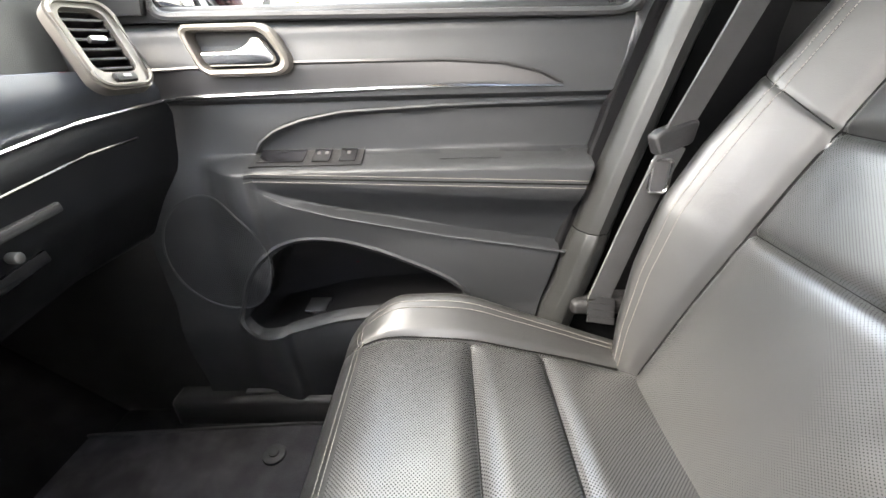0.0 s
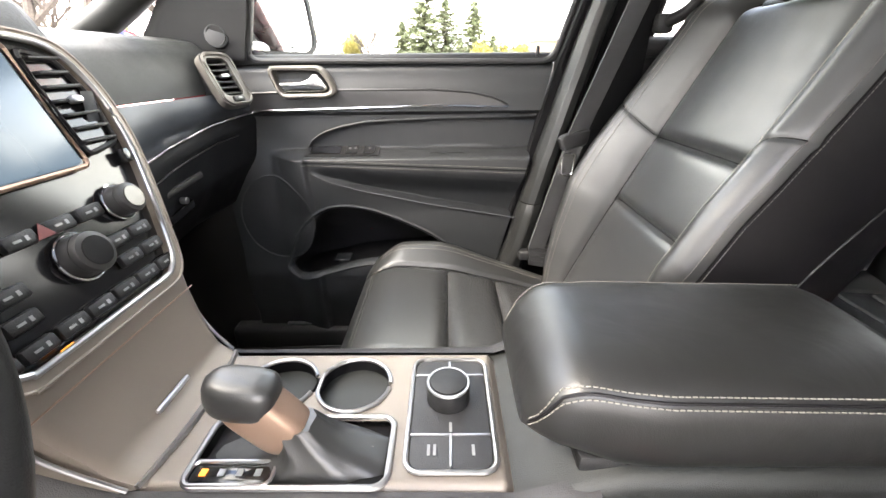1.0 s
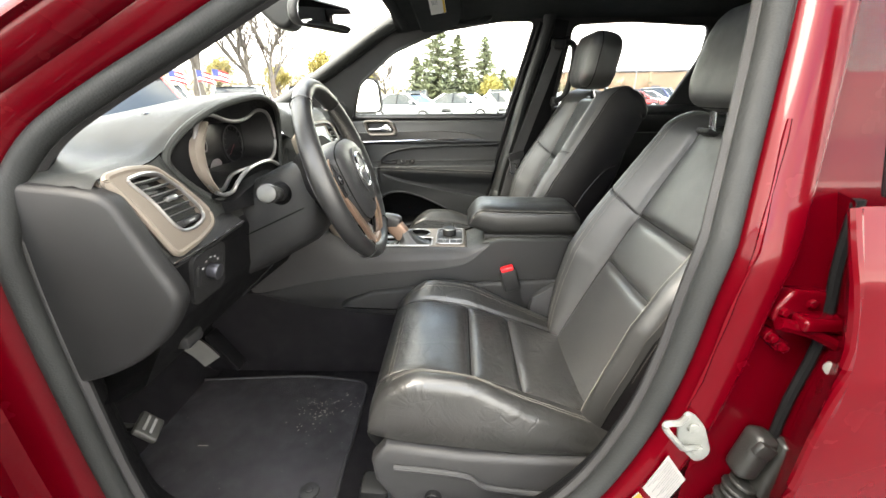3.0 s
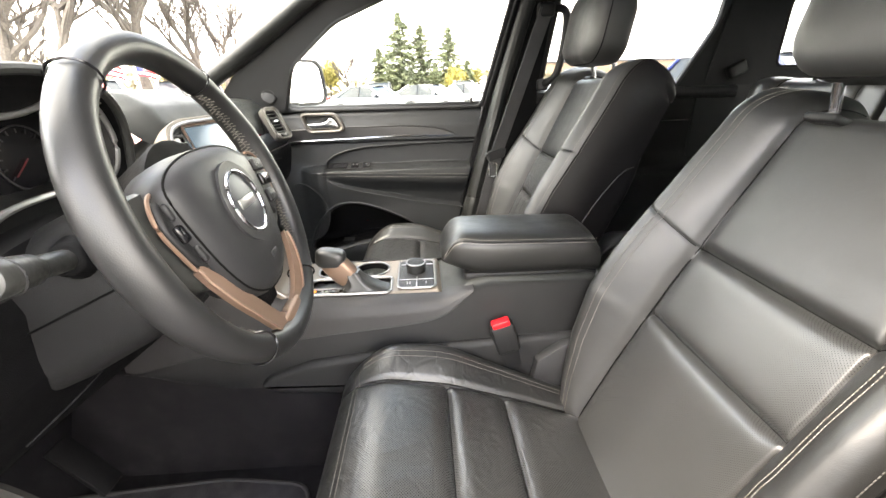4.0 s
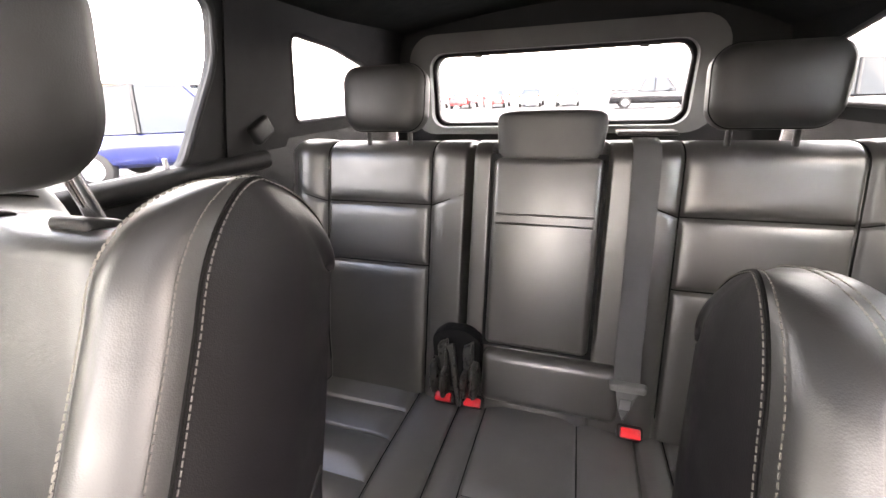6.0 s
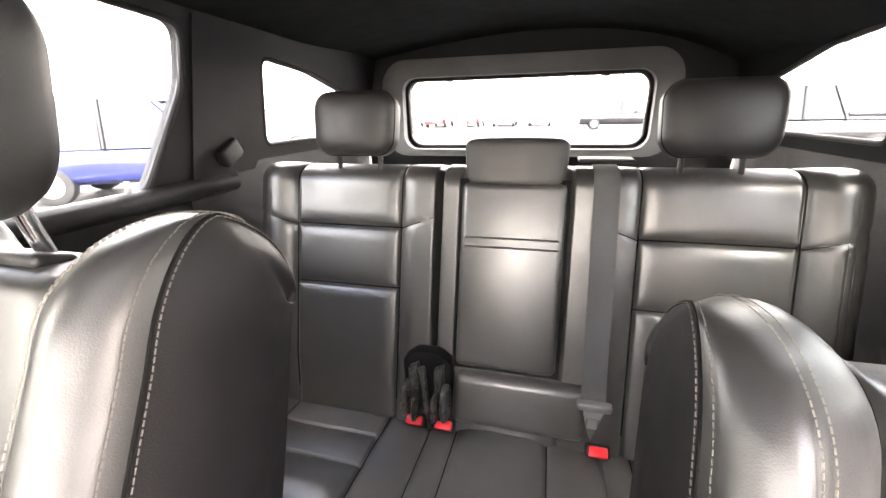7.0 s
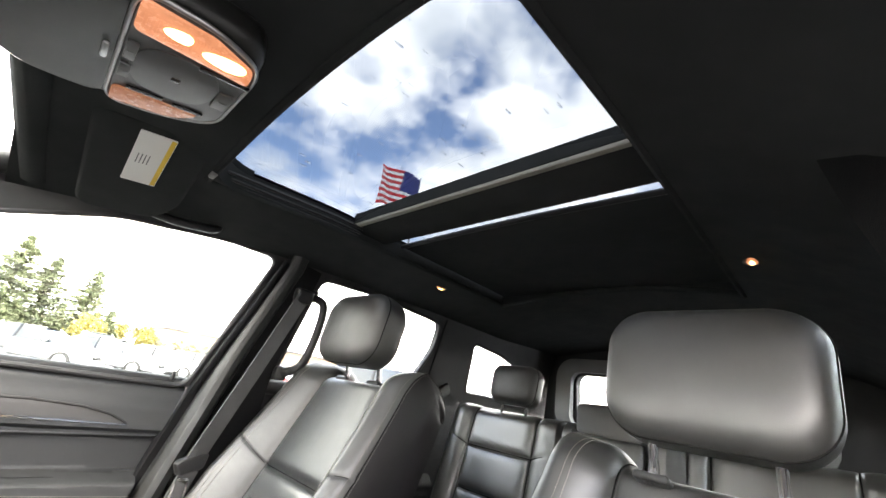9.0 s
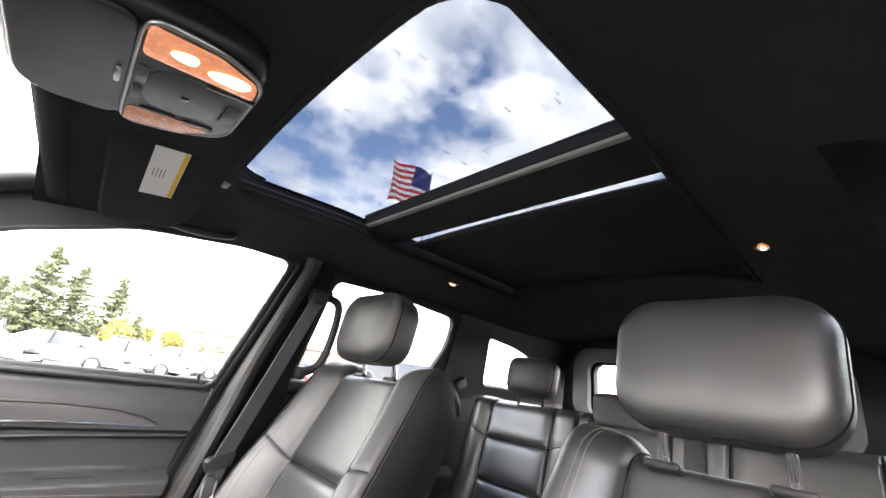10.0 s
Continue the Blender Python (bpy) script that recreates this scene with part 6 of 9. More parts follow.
part("tongue_cover", move(prism(soften([(-0.046, 0.016), (-0.030, 0.022), (0.030, 0.022), (0.046, 0.016), (0.034, -0.016), (-0.034, -0.016)], 0.007, 4), "y", -0.010, 0.010, 0.005, 3), Matrix.Translation(B) @ pose(0, 0, 0, 0, -10, 25)), GREY, pb)
part("latch_plate", join(tube([Vector((a, 0, b)) + B + Vector((-0.012, -0.008, -0.055)) for a, b in rrect(0, 0, 0.030, 0.052, 0.008)], 0.004, 8, closed=True, up=(0, 1, 0))), CHROME, pb, "bright metal latch plate")
part("pillar_guide", rbox(A + Vector((0, 0.005, 0)), (0.06, 0.03, 0.045), 0.012, 3), HARD, pb)
part("belt_anchor", join(*[ribbon([C + Vector((-0.02, -0.004 * i, -0.012 * i)), C + Vector((0.028, -0.004 * i - 0.004, -0.012 * i - 0.006))], 0.012, 0.006, (0, 0.3, 1)) for i in range(4)]), HARD, pb)
# roof grab handles
def grab(name, x0, x1, z):
    e = thing(name, ((x0 + x1) / 2, 0.63, z), "curved black grab handle above the door", "grab handle", "grab handles")
    part("grip", tube(spline([(x0, 0.615, z), (x0 + 0.01, 0.588, z - 0.03), ((x0 + x1) / 2, 0.580, z - 0.045), (x1 - 0.01, 0.588, z - 0.03), (x1, 0.615, z)], 24), 0.011, 10), HARD, e)
    for x in (x0, x1):
        part("mount", rbox((x, 0.618, z), (0.035, 0.03, 0.03), 0.008), HARD, e)


grab("grab_handle", -0.02, 0.20, 1.668)
ph = thing("pillar_grab_handle", (0.52, 0.64, 1.4), "upright curved black grab handle on the centre pillar", "grab handle", "grab handles")
part("grip", tube(spline([(0.545, 0.655, 1.555), (0.565, 0.610, 1.530), (0.560, 0.598, 1.44), (0.545, 0.615, 1.345), (0.520, 0.665, 1.315)], 28), 0.013, 10), HARD, ph)
for p in ((0.540, 0.660, 1.56), (0.515, 0.675, 1.312)):
    part("mount", rbox(p, (0.04, 0.03, 0.04), 0.01), HARD, ph)


# ---- dashboard ----
dash = thing("dashboard", (-0.7, 0, 0.8), "black soft dashboard with chrome line, vents and instrument hood", "dashboard")


LIP_Y = (-0.76, -0.70, -0.640, -0.615, -0.600, -0.583, -0.550, -0.50, -0.43, -0.36, -0.30, -0.24, -0.195, -0.165, -0.13)


def lip(y):
    """Rear edge of the pad on the driver's side: over the vent, then up over the instruments."""
    x = tab(y, LIP_Y, (-0.452, -0.456, -0.458, -0.455, -0.448, -0.435, -0.412, -0.393, -0.382, -0.382, -0.388, -0.400, -0.420, -0.43, -0.44))
    z = tab(y, LIP_Y, (1.244, 1.246, 1.250, 1.261, 1.274, 1.289, 1.318, 1.338, 1.351, 1.354, 1.346, 1.328, 1.300, 1.283, 1.27))
    return x, z


def dash_top(y, v):
    """Top pad from the cowl (v=0) over the edge down to the shelf line (v=1)."""
    bow = 0.05 * (abs(y) / 0.74) ** 2
    xs = (0, 0.25, 0.5, 0.70, 0.82, 0.90, 0.96, 1.0)
    x = tab(v, xs, (-1.14, -0.95, -0.78, -0.635, -0.570, -0.536, -0.515, -0.508)) + bow * (1 - v)
    z = tab(v, xs, (1.290, 1.296, 1.299, 1.298, 1.288, 1.262, 1.222, 1.178))
    # towards the middle the pad meets the tall centre stack
    mid = smooth(0.22, 0.15, abs(y)) if y > -0.2 else 0
    x += mid * 0.13 * smooth(0.4, 0.9, v)
    z += mid * 0.035 * smooth(0.3, 0.8, v)
    hood = smooth(-0.13, -0.20, y)
    if hood:
        lx = sum(lip(y + d)[0] for d in (-0.012, 0, 0.012)) / 3
        lz = sum(lip(y + d)[1] for d in (-0.012, 0, 0.012)) / 3
        hx = -1.14 + (lx + 1.14) * tab(v, (0, 0.85, 1), (0, 0.94, 1.0))
        f = (hx + 1.14) / (lx + 1.14)
        hz = 1.288 + 0.010 * math.sin(min(f * 1.5, 1) * math.pi / 2) + (lz - 1.294) * smooth(0.45, 0.95, f) - 0.008 * smooth(0.965, 1.0, f)
        x += (hx - x) * hood
        z += (hz - z) * hood
    z -= 0.014 * max(0.0, (-0.752 - y) / 0.022) ** 2
    return Vector((x, y, z))


vs = [i / 40 for i in range(41)]
for key, g in patch(dash_top, net(-0.774, 0.75, 94, near=(-0.55, -0.22), w=0.05), vs, lambda y, v: "top_pad").items():
    part(key, g, SOFT_TOP, dash, "grained black top pad")


def chrome_line(y):
    """Bright line across the dash: x, z."""
    return tab(y, (-0.75, -0.56, -0.45, 0.15, 0.30, 0.45, 0.60, 0.70, 0.76), (-0.402, -0.402, -0.400, -0.40, -0.475, -0.500, -0.495, -0.472, -0.455)), tab(y, (-0.75, -0.45, 0.15, 0.30, 0.45, 0.60, 0.76), (1.104, 1.107, 1.07, 1.078, 1.094, 1.115, 1.131))


def dash_mid(y, v):
    cx, cz = chrome_line(y)
    a = dash_top(y, 1.0)
    x = a.x + 0.02 + (cx - 0.004 - a.x - 0.02) * v + 0.012 * math.sin(v * math.pi)
    return Vector((x, y, a.z + (cz - a.z) * v))


def driver_mid(y, v):
    """Face below the edge on the driver's side, with the vent in it; under the instruments it starts at their lower edge."""
    cx, cz = chrome_line(y)
    lx, lz = lip(y)
    tx = tab(y, (-0.615, -0.59, -0.545, -0.515, -0.23), (lx, -0.450, -0.438, -0.420, -0.420)) if y > -0.615 else lx
    tz = tab(y, (-0.615, -0.595, -0.570, -0.545, -0.515, -0.40, -0.24, -0.18, -0.12), (1.240, 1.213, 1.186, 1.166, 1.150, 1.140, 1.145, 1.20, 1.25)) if y > -0.615 else lz - 0.006
    return Vector((tx + (cx - 0.004 - tx) * v, y, tz + (cz - tz) * v))


def dash_low(y, v):
    cx, cz = chrome_line(y)
    xs = (0, 0.08, 0.4, 0.75, 0.9, 1.0)
    return Vector((cx + tab(v, xs, (-0.004, 0.004, -0.015, -0.085, -0.16, -0.36)), y, cz + tab(v, xs, (0.0, -0.02, -0.12, -0.235, -0.275, -0.27))))


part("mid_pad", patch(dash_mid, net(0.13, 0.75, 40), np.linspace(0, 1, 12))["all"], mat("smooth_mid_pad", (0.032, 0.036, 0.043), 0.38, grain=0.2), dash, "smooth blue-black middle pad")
# passenger lower pad darkened in colour for the shade towards the footwell
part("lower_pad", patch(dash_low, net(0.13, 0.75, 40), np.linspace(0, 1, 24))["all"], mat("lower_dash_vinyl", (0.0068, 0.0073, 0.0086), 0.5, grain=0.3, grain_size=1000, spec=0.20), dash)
# driver's lower dash in near-black, standing for the shade of the footwell
part("lower_pad", patch(dash_low, net(-0.757, -0.13, 40), np.linspace(0, 1, 24))["all"], SHADE_BLACK, dash)
part("driver_fascia", patch(driver_mid, net(-0.757, -0.12, 60), np.linspace(0, 1, 10))["all"], SOFT_TOP, dash)
part("chrome_line", tube([(chrome_line(y)[0] + 0.002, y, chrome_line(y)[1]) for y in np.linspace(0.155, 0.755, 50)], 0.0032, 8), CHROME, dash, "bright chrome line")
dl = [Vector((-0.386 - 0.010 * smooth(-0.60, -0.70, y), y, 1.103 - 0.010 * smooth(-0.53, -0.70, y))) for y in np.linspace(-0.728, -0.520, 24)]
part("vent_shelf", ring_skin([[q + Vector(d) for q in dl] for d in ((-0.05, 0, 0.030), (-0.022, 0, 0.020), (-0.004, 0, 0.007), (0.0, 0, 0.0), (-0.002, 0, -0.008), (-0.03, 0, -0.016))], False), SOFT, dash, "black shelf under the vent")
part("chrome_line", tube([q + Vector((0.0015, 0, 0.001)) for q in dl], 0.0026, 8), CHROME, dash, "bright chrome line")
gx = lambda y, z: chrome_line(y)[0] - 0.012
part("glovebox_latch", rbox((gx(0.47, 1) + 0.006, 0.475, 1.015), (0.012, 0.13, 0.014), 0.004, 2, pose(0, 0, 0, 5, 0, 0)), GREY, dash)
part("glovebox_slot", rbox((gx(0.47, 1) - 0.01, 0.44, 0.955), (0.012, 0.14, 0.018), 0.004, 2, pose(0, 0, 0, 8, 0, 0)), GLOSS, dash)
part("glovebox_lock", cyl((gx(0.47, 1), 0.46, 0.985), (gx(0.47, 1) + 0.014, 0.46, 0.985), 0.007, 14, bevel=0.002), STEEL, dash)
part("glovebox_seam", tube([dash_low(y, 0.15) + Vector((0.001, 0, 0)) for y in np.linspace(0.20, 0.68, 20)], 0.002, 6), GLOSS, dash)


BEZEL = mat("dull_vent_bezel", (0.095, 0.088, 0.079), 0.45, metal=0.35)


def vent(name, m, w, h, slats, label, parent):
    """An air vent in a champagne bezel, facing local +x; w along y, h along z."""
    o = part(name, move(frame_bar(rrect(0, 0, w, h, 0.022), rrect(0, 0.006, w - 0.028, h - 0.036, 0.014), "x", -0.012, 0.006), m), BEZEL, parent, label)
    part("vent_rim", move(tube([(0.010, a, b) for a, b in rrect(0, 0, w - 0.008, h - 0.008, 0.020)], 0.003, 6, closed=True), m), BEZEL, o)
    part("vent_well", move(prism(rrect(0, 0.006, w - 0.026, h - 0.034, 0.012), "x", -0.050, -0.045), m), GLOSS, o)
    part("well_wall", move(frame_bar(rrect(0, 0.006, w - 0.026, h - 0.034, 0.014), rrect(0, 0.006, w - 0.030, h - 0.038, 0.012), "x", -0.05, -0.004), m), HARD, o)
    for i in range(slats):
        z = 0.006 + (h - 0.044) * ((i + 0.5) / slats - 0.5)
        part("slat", move(rbox((-0.012, 0, z), (0.026, w - 0.030, 0.004), 0.0015, 2, pose(0, 0, 0, 0, 12, 0)), m), HARD, o)
    part("vent_tab", move(rbox((0.004, 0, 0.008), (0.012, 0.022, 0.008), 0.003), m), STEEL, o)
    part("vent_wheel", move(rbox((0.008, 0, -h / 2 + 0.015), (0.012, w * 0.34, 0.013), 0.003), m), HARD, o)
    part("wheel_mark", move(rbox((0.015, 0, -h / 2 + 0.015), (0.001, w * 0.12, 0.004), 0), m), PALE_MARK, o)
    return o


vent("side_vent", pose(*VENT_P), 0.085, 0.125, 6, "narrow grey framed air vent", dash)
VD = Matrix.Translation((-0.428, -0.680, 1.172)) @ pose(0, 0, 0, 0, -18, 0)
vo = soften([(-0.080, 0.070), (-0.030, 0.074), (0.022, 0.068), (0.060, 0.026), (0.096, -0.032), (0.084, -0.056), (0.034, -0.068), (-0.034, -0.074), (-0.042, -0.040), (-0.058, 0.020)], 0.014, 5)
vi = soften([(-0.048, 0.060), (-0.010, 0.063), (0.020, 0.058), (0.050, 0.026), (0.074, -0.022), (0.068, -0.038), (0.036, -0.046), (0.004, -0.044), (-0.008, -0.028), (-0.024, 0.020)], 0.010, 5)
dv = part("side_vent", move(frame_bar(vo, vi, "x", -0.014, 0.012), VD), SATIN, dash, "champagne framed air vent")
part("vent_rim", move(tube([(0.012, a, b) for a, b in vi], 0.0035, 6, closed=True), VD), RIM, dv)
part("vent_edge", move(tube([(0.008, a, b) for a, b in vo], 0.006, 8, closed=True), VD), SATIN, dv)
part("vent_well", move(prism([(a * 1.02, b * 1.02) for a, b in vi], "x", -0.010, -0.004), VD), GLOSS, dv)
for i in range(6):
    z = -0.014 + i * 0.0130
    y0, y1 = tab(z, (-0.03, 0.02, 0.06), (-0.006, -0.024, -0.046)), tab(z, (-0.03, 0.026, 0.058), (0.072, 0.048, 0.018))
    part("slat", move(rbox((0.0, (y0 + y1) / 2, z), (0.018, y1 - y0, 0.004), 0.0015, 2, pose(0, 0, 0, 0, 14, 0)), VD), HARD, dv)
    part("slat_edge", move(rbox((0.009, (y0 + y1) / 2, z + 0.001), (0.0015, y1 - y0, 0.0014), 0), VD), RIM, dv)
part("vent_tab", move(rbox((0.010, 0.020, 0.014), (0.012, 0.024, 0.009), 0.003), VD), STEEL, dv)
part("vent_wheel_panel", move(rbox((0.002, 0.034, -0.032), (0.014, 0.070, 0.013), 0.004), VD), HARD, dv)
part("vent_wheel", move(rbox((0.008, 0.034, -0.032), (0.012, 0.036, 0.010), 0.003), VD), GREY, dv)
part("wheel_mark", move(rbox((0.0145, 0.034, -0.032), (0.001, 0.016, 0.003), 0), VD), PALE_MARK, dv)
# end cap on the driver side
cap = soften([(-0.425, 1.222), (-0.385, 1.12), (-0.355, 1.055), (-0.396, 0.990), (-0.446, 0.947), (-0.50, 0.918), (-0.56, 0.898), (-0.74, 0.87), (-0.74, 1.235), (-0.60, 1.245), (-0.47, 1.232)], 0.03, 6)
part("end_cap", prism(cap, "y", -0.785, -0.745, 0.012, 3), HARD, dash, "black dash end cap")
# instrument cluster
part("cluster_face", rbox((-0.515, -0.385, 1.24), (0.02, 0.33, 0.17), 0.01), CLUSTER_FACE, dash, "dark instrument cluster")
cl_out = curve2([(-0.552, 1.245), (-0.535, 1.298), (-0.49, 1.316), (-0.43, 1.302), (-0.385, 1.298), (-0.34, 1.302), (-0.28, 1.318), (-0.225, 1.305), (-0.205, 1.250), (-0.225, 1.205), (-0.28, 1.192), (-0.385, 1.192), (-0.45, 1.188), (-0.492, 1.166), (-0.532, 1.182)], 60)
cl_in = [(-0.385 + (a + 0.385) * 0.93, 1.238 + (b - 1.238) * 0.92) for a, b in cl_out]
part("cluster_rim", tube([(-0.43, a, b) for a, b in cl_out], 0.0042, 8, closed=True), RIM, dash, "chrome cluster rim")
part("cluster_shroud", ring([[(-0.43, a, b) for a, b in cl_out], [(-0.47, a, b) for a, b in cl_in], [(-0.508, -0.385 + (a + 0.385) * 0.9, 1.238 + (b - 1.238) * 0.9) for a, b in cl_out]]), HARD, dash)
lip_loop = spline([(-0.42, -0.515, 1.150), (-0.438, -0.545, 1.168), (-0.450, -0.592, 1.215), (-0.452, -0.607, 1.249), (-0.437, -0.584, 1.284), (-0.412, -0.552, 1.313), (-0.393, -0.50, 1.334), (-0.382, -0.43, 1.346), (-0.382, -0.36, 1.349), (-0.388, -0.30, 1.340), (-0.402, -0.235, 1.321), (-0.42, -0.19, 1.284), (-0.43, -0.178, 1.235), (-0.43, -0.195, 1.18), (-0.42, -0.24, 1.147), (-0.418, -0.38, 1.142)], 90, closed=True)


def toward_rim(p, f, dx=0.0):
    """A point f of the way from the hood's lip in to the instrument rim."""
    a = math.atan2(p.z - 1.245, (p.y + 0.390) * 0.55)
    q = min(cl_out, key=lambda c: abs(math.remainder(math.atan2(c[1] - 1.245, (c[0] + 0.390) * 0.55) - a, 2 * math.pi)))
    return Vector((p.x + (-0.432 - p.x) * f + dx, p.y + (q[0] - p.y) * f, p.z + (q[1] - p.z) * f))


part("hood_lip", tube(lip_loop, 0.007, 8, closed=True, up=(1, 0, 0)), SOFT_TOP, dash)
# shade under the hood is given by the funnel's near-black colour
part("hood_funnel", ring([lip_loop, [toward_rim(p, 0.35, -0.012) for p in lip_loop], [toward_rim(p, 0.8, -0.006) for p in lip_loop], [toward_rim(p, 1.0, 0) for p in lip_loop]]), SHADE_BLACK, dash, "black funnel under the hood")
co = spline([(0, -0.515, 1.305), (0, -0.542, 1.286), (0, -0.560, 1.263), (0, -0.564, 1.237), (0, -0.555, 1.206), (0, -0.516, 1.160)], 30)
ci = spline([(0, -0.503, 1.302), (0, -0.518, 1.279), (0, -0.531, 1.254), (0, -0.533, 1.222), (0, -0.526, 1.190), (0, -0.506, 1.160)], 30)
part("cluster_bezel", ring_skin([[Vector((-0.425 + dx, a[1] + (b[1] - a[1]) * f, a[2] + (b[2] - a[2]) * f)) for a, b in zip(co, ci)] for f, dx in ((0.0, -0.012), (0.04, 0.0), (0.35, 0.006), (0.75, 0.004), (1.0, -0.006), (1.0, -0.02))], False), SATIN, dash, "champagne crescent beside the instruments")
# bright strip arching over the column; surround below it coloured dark for its shade
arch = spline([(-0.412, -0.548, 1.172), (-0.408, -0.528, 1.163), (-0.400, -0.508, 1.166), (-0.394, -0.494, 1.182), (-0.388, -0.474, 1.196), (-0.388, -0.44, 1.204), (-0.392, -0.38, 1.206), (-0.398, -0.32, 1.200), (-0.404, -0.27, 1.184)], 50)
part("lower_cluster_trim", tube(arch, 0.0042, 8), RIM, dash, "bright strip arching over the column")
part("column_surround", ring_skin([[q + Vector((dx, 0, (1.128 - q.z) * f)) for q in arch] for f, dx in ((0.0, -0.004), (0.12, -0.010), (0.3, -0.012), (0.45, 0.006), (1.0, 0.010))], False), SHADE_BLACK, dash, "dark column surround")
for y in (-0.485, -0.285):
    DIM = mat("dim_dial_mark", (0.035, 0.034, 0.036), 0.5) if y == -0.485 else DIM
    part("gauge_ring", tube([(-0.503, y + 0.045 * math.cos(t), 1.238 + 0.045 * math.sin(t)) for t in np.linspace(0, 2 * math.pi, 30, endpoint=False)], 0.0014, 6, closed=True), DIM, dash)
    part("gauge_ticks", join(*[rbox((-0.503, y + 0.038 * math.cos(t), 1.238 + 0.038 * math.sin(t)), (0.001, 0.0016, 0.006), 0, m=pose(0, 0, 0, math.degrees(t) - 90, 0, 0)) for t in np.linspace(-0.7, 3.84, 13)]), DIM, dash)
    part("needle", rbox((-0.502, y - 0.012, 1.226), (0.001, 0.034, 0.0018), 0, m=pose(0, 0, 0, 40, 0, 0)), mat("dim_needle", (0.10, 0.006, 0.008), 0.5), dash)
DIGIT = mat("dull_display_mark", (0.13, 0.115, 0.12), 0.5)
part("display_digit", tube([(-0.5035, -0.405 + 0.008 * math.cos(t), 1.248 + 0.014 * math.sin(t)) for t in np.linspace(0, 2 * math.pi, 24, endpoint=False)], 0.0018, 6, closed=True), DIGIT, dash, "oval display digit")
part("display_shape", prism(soften([(-0.400, 1.200), (-0.385, 1.212), (-0.362, 1.213), (-0.350, 1.203), (-0.352, 1.195), (-0.398, 1.194)], 0.004, 3), "x", -0.5045, -0.5035), DIGIT, dash, "pale display shape")
# headlamp switch
STEEL_DARK = mat("dark_silver_knob", (0.045, 0.045, 0.052), 0.3, metal=0.6)
hk = Matrix.Translation((-0.402, -0.640, 1.042)) @ pose(0, 0, 0, 0, 12, 0) @ Matrix.Scale(0.85, 4)
part("lamp_switch_plate", move(prism(rrect(0, 0, 0.12, 0.115, 0.02), "x", -0.01, 0.004), hk), HARD, dash)
part("lamp_knob", move(cyl((0.0, 0, 0.005), (0.026, 0, 0.005), 0.018, 24, bevel=0.004), hk), STEEL_DARK, dash, "round headlamp knob")
for i in range(5):
    t = radians(30 + 30 * i)
    part("switch_mark", move(rbox((0.005, 0.032 * math.cos(t), 0.005 + 0.032 * math.sin(t)), (0.001, 0.006, 0.004), 0), hk), PALE_MARK, dash)
part("dimmer", move(rbox((0.004, -0.045, 0.01), (0.01, 0.010, 0.045), 0.003), hk), HARD, dash)
part("hood_release", rbox((-0.46, -0.66, 0.91), (0.03, 0.05, 0.025), 0.006), HARD, dash)

# ---- centre stack ----
stack = thing("centre_stack", (-0.33, 0, 0.98), "centre stack with touch screen and climate knobs in champagne frame", "centre stack")
SM = Matrix.Translation((-0.345, 0, 1.128)) @ pose(0, 0, 0, 0, -20, 0)
so = [(-0.108, -0.138), (0.108, -0.138), (0.140, -0.060), (0.168, 0.020), (0.172, 0.085), (0.152, 0.138), (0.10, 0.150), (-0.10, 0.150), (-0.152, 0.138), (-0.172, 0.085), (-0.168, 0.020), (-0.140, -0.060)]
so = curve2(soften(so, 0.03, 4), 84)
si = [(a * 0.935, 0.003 + b * 0.935) for a, b in so]
part("frame", move(frame_bar(so, si, "x", -0.02, 0.012), SM), SATIN, stack, "champagne stack frame")
part("outer_rim", move(tube([(0.012, a, b) for a, b in so], 0.0016, 8, closed=True), SM), SATIN, stack, "chrome rim")
part("inner_rim", move(tube([(0.012, a, b) for a, b in si], 0.003, 8, closed=True), SM), RIM, stack)
part("face", move(prism([(a * 1.01, b) for a, b in si], "x", -0.03, 0.0), SM), GLOSS, stack, "black face panel")
part("housing", move(ring([[(-0.02, a, b) for a, b in so], [(-0.12, a * 0.98, b * 0.95 - 0.005) for a, b in so], [(-0.30, a * 0.95, b * 0.8 - 0.02) for a, b in so]]), SM), SOFT_TOP, stack)
part("screen", move(rbox((0.004, 0, 0.075), (0.010, 0.172, 0.118), 0.003), SM), SCREEN, stack, "dark glossy touch screen")
part("screen_rim", move(tube([(0.008, a, b) for a, b in rrect(0, 0.075, 0.180, 0.126, 0.008)], 0.0028, 6, closed=True), SM), SATIN_DARK, stack)
for s in (-1, 1):
    vp = soften([(s * 0.100, 0.022), (s * 0.146, 0.030), (s * 0.152, 0.080), (s * 0.136, 0.124), (s * 0.100, 0.132)], 0.010, 4)
    part("vent_well", move(prism(vp, "x", -0.004, 0.0035), SM), GLOSS, stack)
    part("vent_frame", move(tube([(0.006, a, b) for a, b in vp], 0.0032, 6, closed=True), SM), HARD, stack)
    for i in range(7):
        part("vent_slat", move(rbox((0.006, s * 0.124, 0.036 + i * 0.0145), (0.012, 0.044 if i < 5 else 0.036, 0.0035), 0.0015, 2, pose(0, 0, 0, 0, 15, 0)), SM), HARD, stack)
    part("vent_tab", move(rbox((0.012, s * 0.124, 0.078), (0.010, 0.014, 0.008), 0.003), SM), STEEL, stack)
    part("vent_wheel", move(rbox((0.008, s * 0.142, 0.012), (0.008, 0.012, 0.016), 0.002), SM), GLOSS, stack)
KNOB = mat("knob_dark_grey", (0.030, 0.029, 0.028), 0.45, metal=0.2)
